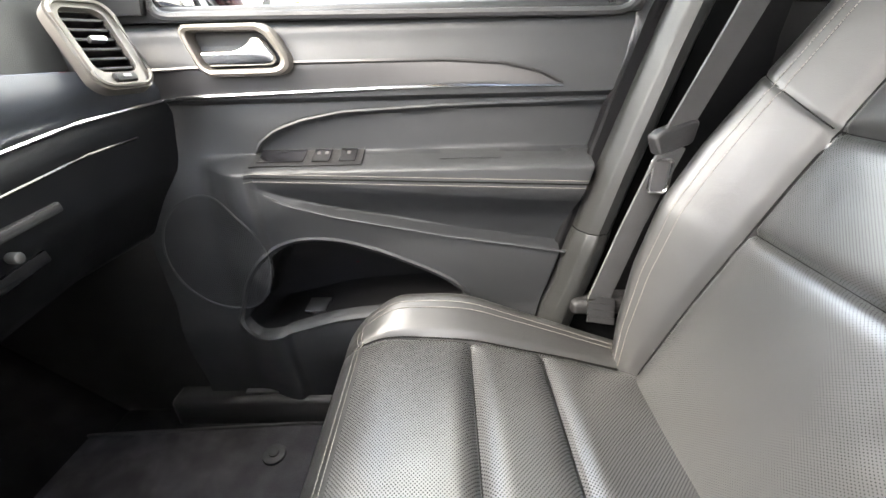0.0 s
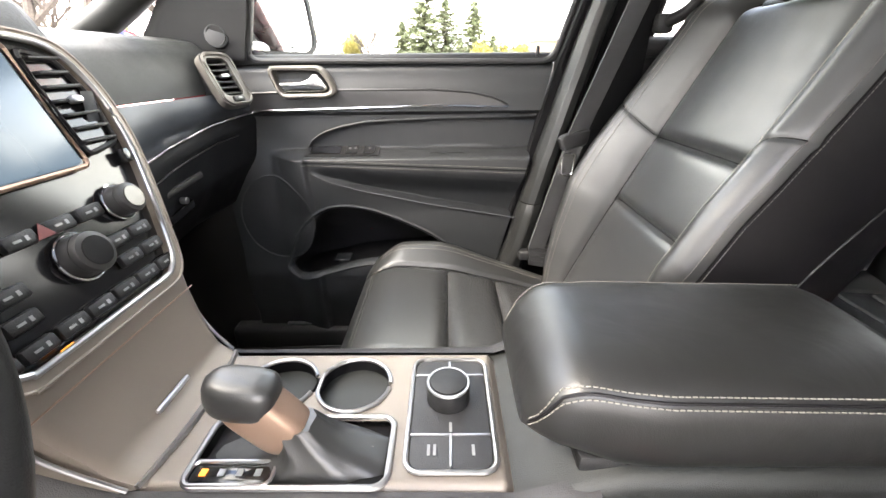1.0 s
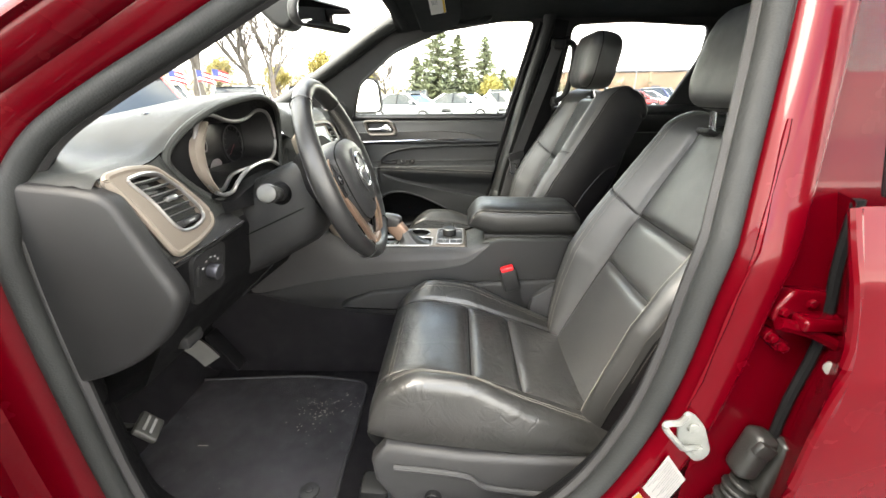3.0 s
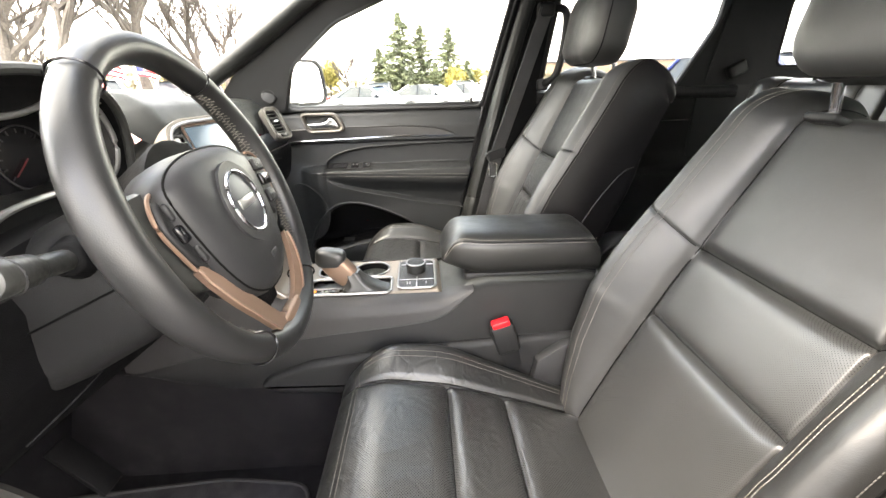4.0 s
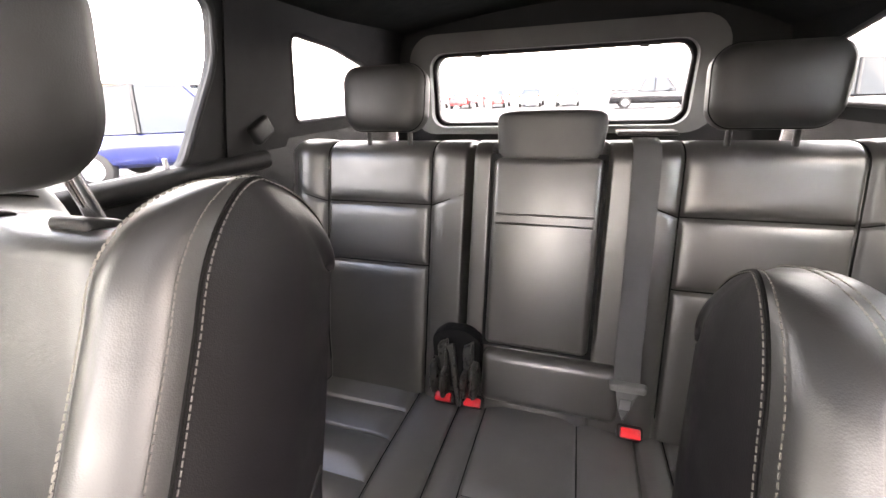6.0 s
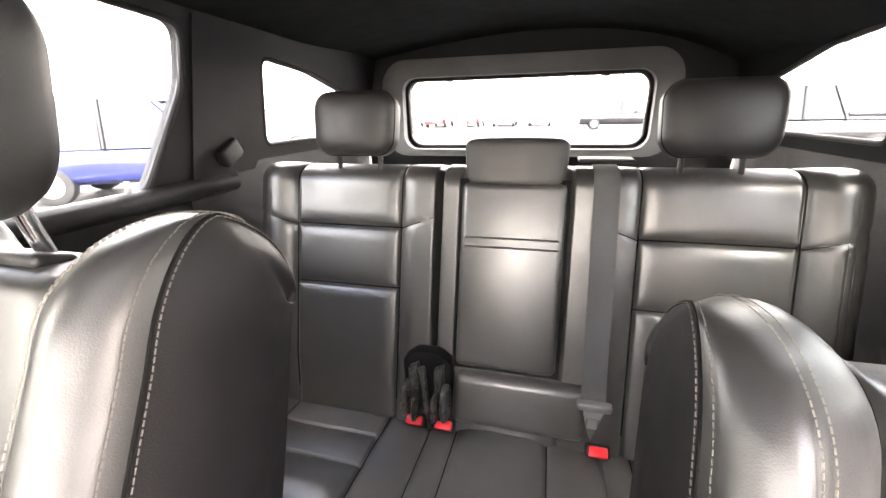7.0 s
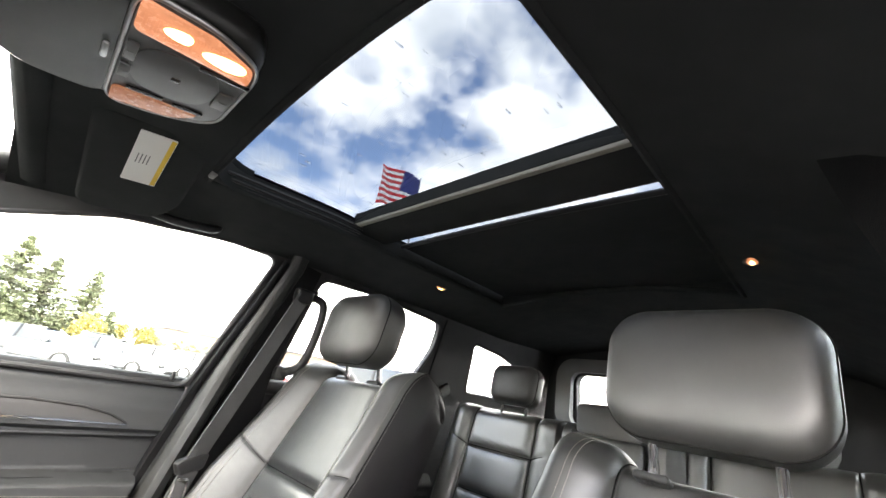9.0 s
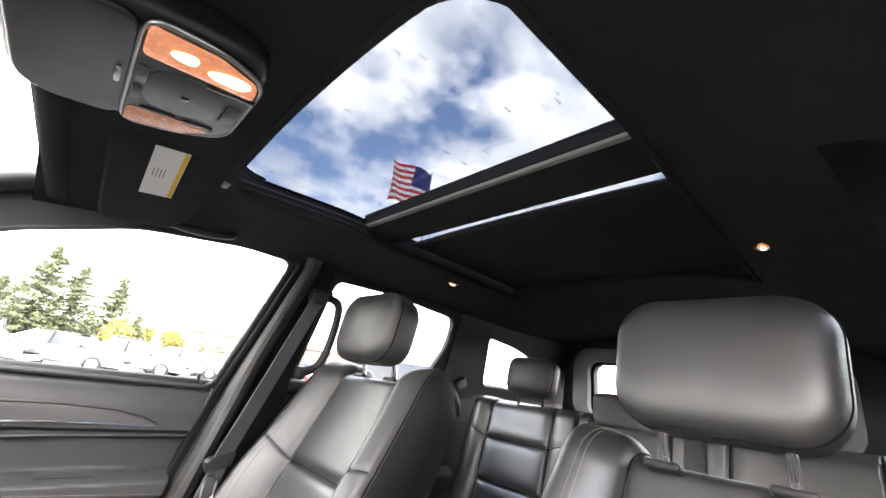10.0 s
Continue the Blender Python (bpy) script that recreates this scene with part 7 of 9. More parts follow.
for y, z, r in ((-0.095, -0.030, 0.0165), (0.097, -0.032, 0.0165), (-0.100, -0.072, 0.0165), (0.018, -0.064, 0.0205)):
    part("knob", move(join(cyl((0.0, y, z), (0.024, y, z), r, 28, bevel=0.003), cyl((0.0, y, z), (0.016, y, z), r * 1.06, 28, r * 1.03)), SM), KNOB, stack, "round rubbered knob")
    part("knob_cap", move(cyl((0.024, y, z), (0.0255, y, z), r * 0.72, 24), SM), GLOSS, stack)
    part("knob_ring", move(tube([(0.004, y + (r + 0.003) * math.cos(t), z + (r + 0.003) * math.sin(t)) for t in np.linspace(0, 2 * math.pi, 28, endpoint=False)], 0.0018, 6, closed=True), SM), CHROME, stack)
for row, ys2 in ((-0.030, (-0.055, -0.02, 0.02, 0.055)), (-0.088, (-0.062, 0.062, 0.095)), (-0.066, (0.062, 0.095, -0.056)), (-0.112, (-0.099, -0.066, -0.033, 0.0, 0.033, 0.066, 0.099))):
    for y in ys2:
        b = part("button", move(rbox((0.005, y, row), (0.009, 0.030, 0.014), 0.003), SM), HARD, stack)
        part("button_mark", move(join(rbox((0.0098, y - 0.004, row), (0.0008, 0.007, 0.0022), 0), rbox((0.0098, y + 0.005, row), (0.0008, 0.003, 0.0045), 0)), SM), PALE_MARK, b)
HAZARD = mat("dull_hazard_red", (0.10, 0.008, 0.010), 0.5)
part("hazard_mark", move(prism([(-0.009, -0.036), (0.009, -0.036), (0.0, -0.022)], "x", 0.0096, 0.0106), SM), HAZARD, stack, "dull red hazard triangle")
part("lit_mark", move(rbox((0.0105, -0.053, -0.1245), (0.0012, 0.013, 0.0045), 0.001), SM), ORANGE, stack, "orange lit mark")

flank = patch(lambda u, v: (tab(v, (0, 0.25, 0.6, 1), (-0.236, -0.262, -0.280, -0.297)) - 0.06 * max(0.0, abs(u) - 0.84) / 0.16, min(1.0, max(-1.0, u / 0.9)) * tab(v, (0, 0.4, 1), (0.098, 0.104, 0.122)), tab(v, (0, 0.25, 0.6, 1), (0.887, 0.906, 0.950, 1.004))), np.linspace(-1, 1, 41), np.linspace(0, 1, 20))["all"]
part("lower_flank", flank, SATIN, stack, "champagne lower flank")
part("flank_joint", tube([(-0.290, y, 0.982) for y in np.linspace(-0.113, 0.113, 20)], 0.0009, 6), SATIN_DARK, stack)
part("foot_strip", ribbon([(-0.236 - 0.012 * (y / 0.1) ** 2, y, 0.8905) for y in np.linspace(-0.094, 0.094, 16)], 0.010, 0.004, (1, 0, 0.4)), RIM, stack, "bright strip at the foot")
for s in (-1, 1):
    part("flank_rim", tube(spline([(-0.250, s * 0.099, 0.892), (-0.276, s * 0.105, 0.92), (-0.296, s * 0.113, 0.955), (-0.306, s * 0.121, 1.004)], 16), 0.0022, 8), RIM, stack)

# ---- centre console ----
CON_SOFT = mat("soft_console_vinyl", (0.030, 0.0288, 0.0295), 0.44, grain=0.3, grain_size=1000, spec=0.35)
con = thing("centre_console", (0.0, 0, 0.45), "black centre console with champagne top plate, cup holders and selector", "console")


prof = [(-0.62, 0.42), (-0.60, 0.93), (-0.38, 0.985), (-0.350, 0.97), (-0.335, 0.912), (-0.31, 0.874), (-0.20, 0.872), (0.085, 0.874), (0.12, 0.885), (0.155, 0.912), (0.20, 0.922), (0.44, 0.918), (0.475, 0.88), (0.48, 0.42)]
part("body", prism(prof, "y", -0.112, 0.112, 0.012, 3), SOFT_TOP, con, "soft black console body")
CL_X = (-0.60, -0.40, -0.17, 0.0, 0.08, 0.115, 0.145, 0.165, 0.20)
CL_Z = (0.735, 0.782, 0.812, 0.826, 0.838, 0.856, 0.886, 0.912, 0.918)


def con_line(x):
    """Height of the crease between the console's shoulder and its side."""
    return sum(tab(x + d, CL_X, CL_Z) for d in (-0.02, 0, 0.02)) / 3


def con_top(x):
    return tab(x, (-0.60, -0.40, -0.32, -0.26, 0.10, 0.14, 0.20), (0.930, 0.975, 0.930, 0.888, 0.886, 0.902, 0.920))


def con_foot(x):
    return tab(x, (-0.62, -0.50, -0.39, -0.15, 0.48), (0.742, 0.698, 0.675, 0.658, 0.655))


for s in (1, -1):
    part("shoulder", patch(lambda x, v: (x, s * tab(v, (0, 0.15, 0.35, 0.6, 1.0), (0.096, 0.108, 0.122, 0.132, 0.136)), con_top(x) + (con_line(x) - con_top(x)) * tab(v, (0, 0.15, 0.35, 0.6, 1.0), (0.0, 0.05, 0.20, 0.50, 1.0))), net(-0.62, 0.165, 60), np.linspace(0, 1, 14))["all"], CON_SOFT, con, "soft black shoulder")
    part("shoulder_line", tube([(x, s * 0.1365, con_line(x)) for x in np.linspace(-0.60, 0.165, 70)], 0.0011, 6), GREY, con)
    part("side_skin", patch(lambda x, v: (x, s * (0.1345 + 0.008 * math.sin(v * math.pi)), con_line(x) + (con_foot(x) - con_line(x)) * v), net(-0.62, 0.475, 70), np.linspace(0, 1, 12))["all"], SOFT, con, "black console side")
    part("tunnel_carpet", prism([(-0.86, 0.42), (-0.74, 0.74), (-0.55, 0.735), (0.46, 0.70), (0.46, 0.42)], "y", s * 0.110, s * 0.136, 0.006), CARPET, con, "black carpet on the tunnel")
    pan = soften([(-0.33, 0.690), (-0.30, 0.722), (-0.20, 0.755), (0.06, 0.782), (0.44, 0.80), (0.46, 0.655), (-0.15, 0.663), (-0.28, 0.672)], 0.02, 5)
    part("side_panel", prism(pan, "y", s * 0.125, s * 0.158, 0.014, 4), SOFT, con)
CUPS = ((-0.074, 0.035, 0.043), (-0.163, 0.035, 0.043))
GATE = (-0.205, -0.022, -0.092, -0.018)


def plate_z(x):
    return 0.889


def plate_hole(x, y):
    if any(math.hypot(x - a, y - b) < r for a, b, r in CUPS) or (-0.163 < x < -0.074 and abs(y - 0.035) < 0.012):
        return None
    return None if GATE[0] < x < GATE[1] and GATE[2] < y < GATE[3] else "all"


def plate_pt(x, y):
    e = max(abs(y) - 0.088, 0)
    return (x, y, plate_z(x) - 0.9 * e - (0.012 * smooth(0.088, 0.100, x)))


part("plate_accent", rbox((-0.261, -0.003, 0.9135), (0.005, 0.054, 0.006), 0.002), STEEL, con, "small bright accent bar")
part("top_plate", patch(plate_pt, np.linspace(-0.245, 0.100, 150), np.linspace(-0.100, 0.100, 90), plate_hole)["all"], SATIN, con, "satin champagne top plate")
for a, b, r in CUPS:
    ringp = [(a + r * math.cos(t), b + r * math.sin(t), 0) for t in np.linspace(0, 2 * math.pi, 40, endpoint=False)]
    cup = part("cup_holder", loft([[Vector((x, y, 0.890)) for x, y, _ in ringp], [Vector((x, y, 0.83)) for x, y, _ in ringp], [Vector((a + (x - a) * 0.92, b + (y - b) * 0.92, 0.822)) for x, y, _ in ringp], [Vector((a + (x - a) * 0.05, b + (y - b) * 0.05, 0.822)) for x, y, _ in ringp]], cap=False), SHADE_BLACK, con, "black cup holder")
    part("cup_rim", tube([(x, y, 0.8905) for x, y, _ in ringp if plate_hole(a + (x - a) * 1.12, b + (y - b) * 1.12)], 0.0026, 8), RIM, cup, "chrome rim")
    part("cup_tab", rbox((a + 0.012, b - r + 0.008, 0.862), (0.010, 0.014, 0.04), 0.003), HARD, cup)
part("cup_base", rbox((-0.12, 0.035, 0.80), (0.2, 0.10, 0.03), 0.005), RUBBER, con)
part("gate_frame", tube([(a, b, 0.8905) for a, b in rrect((GATE[0] + GATE[1]) / 2, (GATE[2] + GATE[3]) / 2, GATE[1] - GATE[0] + 0.006, GATE[3] - GATE[2] + 0.006, 0.014)], 0.0032, 8, closed=True), RIM, con, "chrome selector frame")
part("gate_floor", rbox(((GATE[0] + GATE[1]) / 2, (GATE[2] + GATE[3]) / 2, 0.868), (0.18, 0.074, 0.03), 0.004), LEATHER_SIDE, con)
part("position_strip", rbox((-0.165, -0.082, 0.888), (0.075, 0.020, 0.010), 0.004, 2), GLOSS, con)
for i in range(4):
    part("position_mark", rbox((-0.190 + 0.017 * i, -0.082, 0.8938), (0.006, 0.007, 0.001), 0), ORANGE if i == 0 else PALE_MARK, con)
part("position_rim", tube([(a, b, 0.893) for a, b in rrect(-0.165, -0.082, 0.080, 0.024, 0.008)], 0.002, 6, closed=True), RIM, con)
# drive mode selector
part("mode_plate", prism(rrect(0.040, -0.003, 0.082, 0.150, 0.012), "z", 0.886, 0.8925, 0.002), GREY, con, "dark drive mode plate")
part("mode_rim", tube([(a, b, 0.892) for a, b in rrect(0.040, -0.003, 0.088, 0.156, 0.014)], 0.0026, 8, closed=True), RIM, con, "chrome rim")
part("mode_knob", join(cyl((0.038, 0.010, 0.890), (0.038, 0.010, 0.916), 0.024, 32, bevel=0.003), cyl((0.038, 0.010, 0.916), (0.038, 0.010, 0.9185), 0.020, 32, bevel=0.001)), HARD, con, "ribbed black rotary knob")
part("mode_knob_rim", tube([(0.038 + 0.0225 * math.cos(t), 0.010 + 0.0225 * math.sin(t), 0.9155) for t in np.linspace(0, 2 * math.pi, 32, endpoint=False)], 0.0018, 6, closed=True), RIM, con)
for x, y, w, h in ((0.040, -0.040, 0.082, 0.0025), (0.040, -0.058, 0.0025, 0.036), (0.040, 0.046, 0.082, 0.0025), (0.040, 0.058, 0.0025, 0.026)):
    part("mode_divider", rbox((x, y, 0.893), (w, h, 0.002), 0.0005), STEEL, con)
for x, y in ((0.018, -0.058), (0.024, -0.058), (0.062, -0.058), (0.018, 0.030), (0.060, 0.030), (0.040, -0.031)):
    part("mode_mark", rbox((x, y, 0.8932), (0.003, 0.012, 0.001), 0), PALE_MARK, con)
# gear selector
sel = thing("gear_selector", (-0.09, -0.055, 0.885), "leather gear selector with champagne flank and gathered boot", "gear lever")
part("grip_top", move(headrest_geo(0.044, 0.046, 0.056, puff=0.65, nu=28, nv=16), Matrix.Translation((-0.146, -0.055, 0.962)) @ pose(0, 0, 0, 0, 10, 0)), LEATHER, sel, "black leather grip")
part("grip_flank", move(headrest_geo(0.040, 0.080, 0.046, puff=0.6, nu=24, nv=16), Matrix.Translation((-0.130, -0.055, 0.938)) @ pose(0, 0, 0, 0, -40, 0)), SATIN_DARK, sel, "bronze tinted flank")
boot = []
for i, (x, z, rx, ry) in enumerate(((-0.108, 0.930, 0.018, 0.017), (-0.102, 0.918, 0.022, 0.020), (-0.096, 0.908, 0.026, 0.024), (-0.090, 0.898, 0.036, 0.028), (-0.092, 0.888, 0.060, 0.032), (-0.105, 0.884, 0.085, 0.034))):
    boot.append([Vector((x + rx * (1 + 0.06 * math.sin(7 * t + i)) * math.copysign(abs(math.cos(t)) ** 0.7, math.cos(t)), -0.055 + ry * (1 + 0.05 * math.sin(9 * t)) * math.copysign(abs(math.sin(t)) ** 0.7, math.sin(t)), z)) for t in np.linspace(0, 2 * math.pi, 36, endpoint=False)])
part("boot", loft(boot), LEATHER, sel, "gathered black leather boot")
part("boot_seam", stitch([(-0.085 + 0.012 * i, -0.055 + 0.004, 0.905 - 0.004 * i) for i in range(5)]), THREAD, sel, flat=True)

# armrest lid
arm = thing("console_armrest", (0.27, 0, 0.92), "padded black leather armrest lid with pale double seam", "armrest")
LID_Y = -0.018
rows = []
for x in np.linspace(0, 1, 26):
    X = 0.100 + 0.345 * x
    e = 1 - (1 - min(1, x / 0.16)) ** 2.2
    f = 1 - max(0, (x - 0.93) / 0.07) ** 2 * 0.5
    top = 0.974 + 0.050 * e * f - 0.010 * x
    bot = 0.950 - 0.030 * min(1, x / 0.22)
    hw = 0.084 + 0.014 * min(1, x / 0.3) - 0.02 * (1 - min(1, x / 0.10)) ** 2
    r = []
    for i in range(36):
        t = 2 * math.pi * i / 36
        c, s = math.cos(t), math.sin(t)
        r.append(Vector((X, LID_Y + math.copysign(abs(c) ** 0.50, c) * hw, (top + bot) / 2 + math.copysign(abs(s) ** 0.60, s) * (top - bot) / 2)))
    rows.append(r)
part("lid", loft(rows), ARM_LEATHER, arm, "padded leather lid")


def arm_edge(dz, s):
    """A line along the lid's upper edge, lying on its surface."""
    out = []
    for x in np.linspace(0.012, 0.97, 60):
        e = 1 - (1 - min(1, x / 0.16)) ** 2.2
        top = 0.974 + 0.050 * e - 0.010 * x
        bot = 0.950 - 0.030 * min(1, x / 0.22)
        hw = 0.084 + 0.014 * min(1, x / 0.3) - 0.02 * (1 - min(1, x / 0.10)) ** 2
        q = 0.62 - 1.15 * (1 - min(1.0, x / 0.085)) ** 2 + dz / ((top - bot) / 2)
        y = hw * math.sqrt(1 - min(abs(q), 0.98) ** (2 / 0.60)) ** 0.50
        out.append((0.100 + 0.345 * x, LID_Y + s * (y + 0.0012), (top + bot) / 2 + q * (top - bot) / 2))
    return out


for s in (1, -1):
    part("stitching", join(*[stitch(arm_edge(dz, s)) for dz in (0.0, 0.007)]), THREAD, arm, "pale double seam", flat=True)
for s in (1, -1):
    part("seam", tube(arm_edge(0.0035, s), 0.0014, 6), LEATHER_SIDE, arm)
part("hinge_base", rbox((0.30, 0, 0.918), (0.30, 0.19, 0.02), 0.006), HARD, arm)

# ---- steering wheel ----
POD = mat("soft_wheel_pod", (0.028, 0.029, 0.027), 0.42, grain=0.12, grain_size=1100, spec=0.4)
HUB = mat("soft_wheel_cover", (0.020, 0.020, 0.021), 0.46, grain=0.12, grain_size=1100, spec=0.35)
wheel = thing("steering_wheel", Matrix.Identity(4), "black leather steering wheel with bronze lower spokes and round badge", "steering wheel")
TH = np.linspace(0, 2 * math.pi, 72, endpoint=False)
R = 0.178
part("rim", tube([(0, R * math.sin(t), R * math.cos(t)) for t in TH], [0.0160 + 0.0022 * max(0, -math.cos(2 * t)) for t in TH], 18, closed=True, flat=1.12, up=(1, 0, 0)), WHEEL_LEATHER, wheel, "leather wrapped rim")
for t0 in (0.62, -0.62, 2.55, -2.55):
    part("rim_joint", tube([(0.0202 * math.cos(q), (R + 0.0185 * math.sin(q)) * math.sin(t0), (R + 0.0185 * math.sin(q)) * math.cos(t0)) for q in np.linspace(0, 2 * math.pi, 16, endpoint=False)], 0.0012, 5, closed=True), GLOSS, wheel)
for lace in [stitch([(0.0045 * (1 if i % 2 else -1), (R - 0.018) * math.sin(t), (R - 0.017) * math.cos(t)) for i, t in enumerate(np.linspace(a, b, 130))], dash=0.004, gap=0.001) for a, b in ((0.65, 2.5), (-2.5, -0.65))]:
    part("rim_lacing", lace, THREAD, wheel, "pale lacing", flat=True)
hubo = curve2([(-0.100, 0.030), (-0.086, 0.052), (-0.046, 0.064), (0, 0.067), (0.046, 0.064), (0.086, 0.052), (0.100, 0.030), (0.088, -0.030), (0.064, -0.074), (0.030, -0.096), (0.0, -0.100), (-0.030, -0.096), (-0.064, -0.074), (-0.088, -0.030)], 64)
HX, HY, HZ = 0.010, -0.029, 0.001
hubo = [(a, b - 0.010 * smooth(0.02, -0.08, b)) for a, b in hubo]
dome = [[Vector((x + 0.004 * (1 - f) + HX * smooth(-0.01, 0.01, x), HY * smooth(-0.03, 0.0, x) + a * f, HZ * smooth(-0.03, 0.0, x) - 0.004 + (b + 0.004) * f)) for a, b in hubo] for f, x in ((1.0, -0.035), (1.0, -0.004), (0.985, 0.006), (0.95, 0.013), (0.88, 0.019), (0.75, 0.0235), (0.5, 0.0255), (0.02, 0.0255))]
part("airbag_cover", ring_skin(dome), HUB, wheel, "domed black airbag cover")
part("cover_groove", tube([(0.012 + HX, HY + a * 0.962, HZ - 0.004 + (b + 0.004) * 0.962) for a, b in hubo], 0.0012, 6, closed=True), SEAM, wheel)
BM = Matrix.Translation((HX, HY, HZ - 0.004))
circ = lambda r, k=2: [(r * math.cos(t), r * math.sin(t)) for t in TH[::k]]
part("badge_dish", move(frame_bar(circ(0.047), circ(0.0355), "x", 0.020, 0.0305), BM), HUB, wheel, "black ring round the badge")
part("badge", move(cyl((0.018, 0, 0), (0.0300, 0, 0), 0.0352, 36, bevel=0.002), BM), mat("gunmetal_badge", (0.085, 0.088, 0.095), 0.42, metal=0.7), wheel, "round gunmetal badge")
part("badge_ring", move(tube([(0.0308, a, b) for a, b in circ(0.0350)], 0.0024, 8, closed=True), BM), CHROME, wheel, "bright badge ring")
part("badge_bar", move(rbox((0.0310, 0, 0.0), (0.0022, 0.042, 0.011), 0.001), BM), RIM, wheel)
part("cover_emboss", rbox((0.0285 + HX, HY, HZ - 0.070), (0.002, 0.018, 0.007), 0.0008), HUB, wheel)
for s in (1, -1):
    # pale soft pod from the cover out to the rim, closing the side between ten and eight o'clock
    pod = ring_skin([[Vector((x, s * a, b)) for a, b in curve2([(0.060, 0.050), (0.100, 0.048), (0.140, 0.046), (0.168, 0.034), (0.174, 0.0), (0.166, -0.030), (0.140, -0.046), (0.110, -0.062), (0.060, -0.060)], 40)] for x in (-0.024,)] + [[Vector((x - 0.014 * smooth(0.10, 0.17, 0.06 + (a - 0.06) * f + 0.058 * (1 - f)), s * (0.118 + (a - 0.118) * f), b * f)) for a, b in curve2([(0.060, 0.050), (0.100, 0.048), (0.140, 0.046), (0.168, 0.034), (0.174, 0.0), (0.166, -0.030), (0.140, -0.046), (0.110, -0.062), (0.060, -0.060)], 40)] for f, x in ((1.0, 0.000), (0.95, 0.006), (0.80, 0.009), (0.4, 0.010), (0.02, 0.010))])
    part("side_pod", pod, POD, wheel, "soft dark grey side pod")
    part("button_pad", prism(soften([(s * 0.096, 0.040), (s * 0.132, 0.036), (s * 0.140, 0.010), (s * 0.128, -0.032), (s * 0.096, -0.052), (s * 0.090, -0.02)], 0.010, 3), "x", 0.004, 0.0135, 0.004, 3), HARD, wheel)
    for j, (yy, zz, w, h) in enumerate(((0.114, 0.024, 0.030, 0.018), (0.116, 0.002, 0.032, 0.018), (0.108, -0.022, 0.026, 0.020))):
        part("spoke_button", rbox((0.0155, s * yy, zz), (0.007, w, h), 0.004, 3, pose(0, 0, 0, -s * 6, 0, 0)), GLOSS if j == 1 else HARD, wheel)
        part("button_mark", rbox((0.0195, s * yy, zz), (0.0008, 0.008, 0.002), 0), GREY, wheel)
    # bronze blade along the lower spoke to the foot of the rim, and a thin bronze line round the pad
    start = [(0.007, 0.098, -0.078), (0.010, 0.086, -0.098), (0.010, 0.067, -0.124)] if s > 0 else [(0.008, 0.126, -0.034), (0.011, 0.118, -0.054), (0.012, 0.103, -0.080), (0.010, 0.078, -0.112)]
    line = spline([(x, s * y, z) for x, y, z in start + [(0.006, 0.049, -0.147), (0.002, 0.026, -0.163)]], 40)
    wid = [tab(i / 39, (0, 0.15, 0.4, 0.75, 1.0), (0.008, 0.015, 0.021, 0.024, 0.026)) for i in range(40)]
    part("pad_line", tube(spline([(0.009, s * 0.112, 0.044), (0.010, s * 0.134, 0.037), (0.010, s * 0.143, 0.010), (0.010, s * 0.131, -0.034)], 24), 0.0020, 6), SATIN_DARK, wheel, "thin bronze line")
    part("spoke_blade", ribbon(line, wid, 0.007, (0, s * 0.8, -0.6)), SATIN_DARK, wheel, "bronze spoke blade")
    part("blade_edge", tube([p + Vector((0.004, s * 0.45 * w, -0.25 * w)) for p, w in zip(line, wid)], 0.0022, 6), SATIN_DARK, wheel)
part("spoke_foot", prism(soften([(-0.034, -0.152), (0.034, -0.152), (0.024, -0.176), (-0.024, -0.176)], 0.008, 3), "x", -0.006, 0.010, 0.004, 3), SATIN_DARK, wheel, "bronze foot joining the spokes")
part("spoke_web", prism([(-0.04, -0.08), (0.04, -0.08), (0.020, -0.140), (-0.020, -0.140)], "x", -0.022, -0.010, 0.003), SHADE_BLACK, wheel)
part("hub_back", cyl((-0.09, 0, 0), (-0.02, 0, 0), 0.066, 28, 0.090, bevel=0.006), SHADE_BLACK, wheel)
wheel.matrix_basis = pose(*WHEEL) @ Matrix.Scale(1.09, 4)
col = thing("steering_column", (-0.35, -0.37, 1.05), "black steering column cowl with stalks", "steering column")
CM = pose(WHEEL[0], WHEEL[1], WHEEL[2], 0, WHEEL[4], 0)
part("cowl", move(loft([[Vector((x, hw * math.copysign(abs(math.cos(t)) ** 0.6, math.cos(t)), zc + hh * math.copysign(abs(math.sin(t)) ** 0.6, math.sin(t)))) for t in np.linspace(0, 2 * math.pi, 32, endpoint=False)] for x, hw, hh, zc in ((-0.070, 0.080, 0.066, -0.010), (-0.085, 0.094, 0.080, -0.018), (-0.12, 0.100, 0.094, -0.030), (-0.18, 0.098, 0.096, -0.038), (-0.26, 0.096, 0.100, -0.048), (-0.36, 0.098, 0.10, -0.055))]), CM), SOFT, col, "black column cowl")
part("cowl_joint", move(tube([(x, -0.1005, -0.034 - 0.10 * (-0.09 - x)) for x in np.linspace(-0.33, -0.09, 12)], 0.0016, 6), CM), SEAM, col)
STALK = mat("stalk_grey", (0.036, 0.037, 0.035), 0.42, spread=0.3, blotch=60)
tip, root = Vector((-0.287, -0.598, 1.181)), Vector((-0.316, -0.468, 1.152))
part("stalk", join(tube([root, root.lerp(tip, 0.5), root.lerp(tip, 0.62)], 0.012, 12), cyl(root.lerp(tip, 0.55), tip, 0.0150, 24, 0.0185, bevel=0.006)), STALK, col, "grey multifunction stalk")
part("stalk_collar", cyl(root, root.lerp(tip, 0.22), 0.027, 20, 0.018, bevel=0.003), SHADE_BLACK, col)
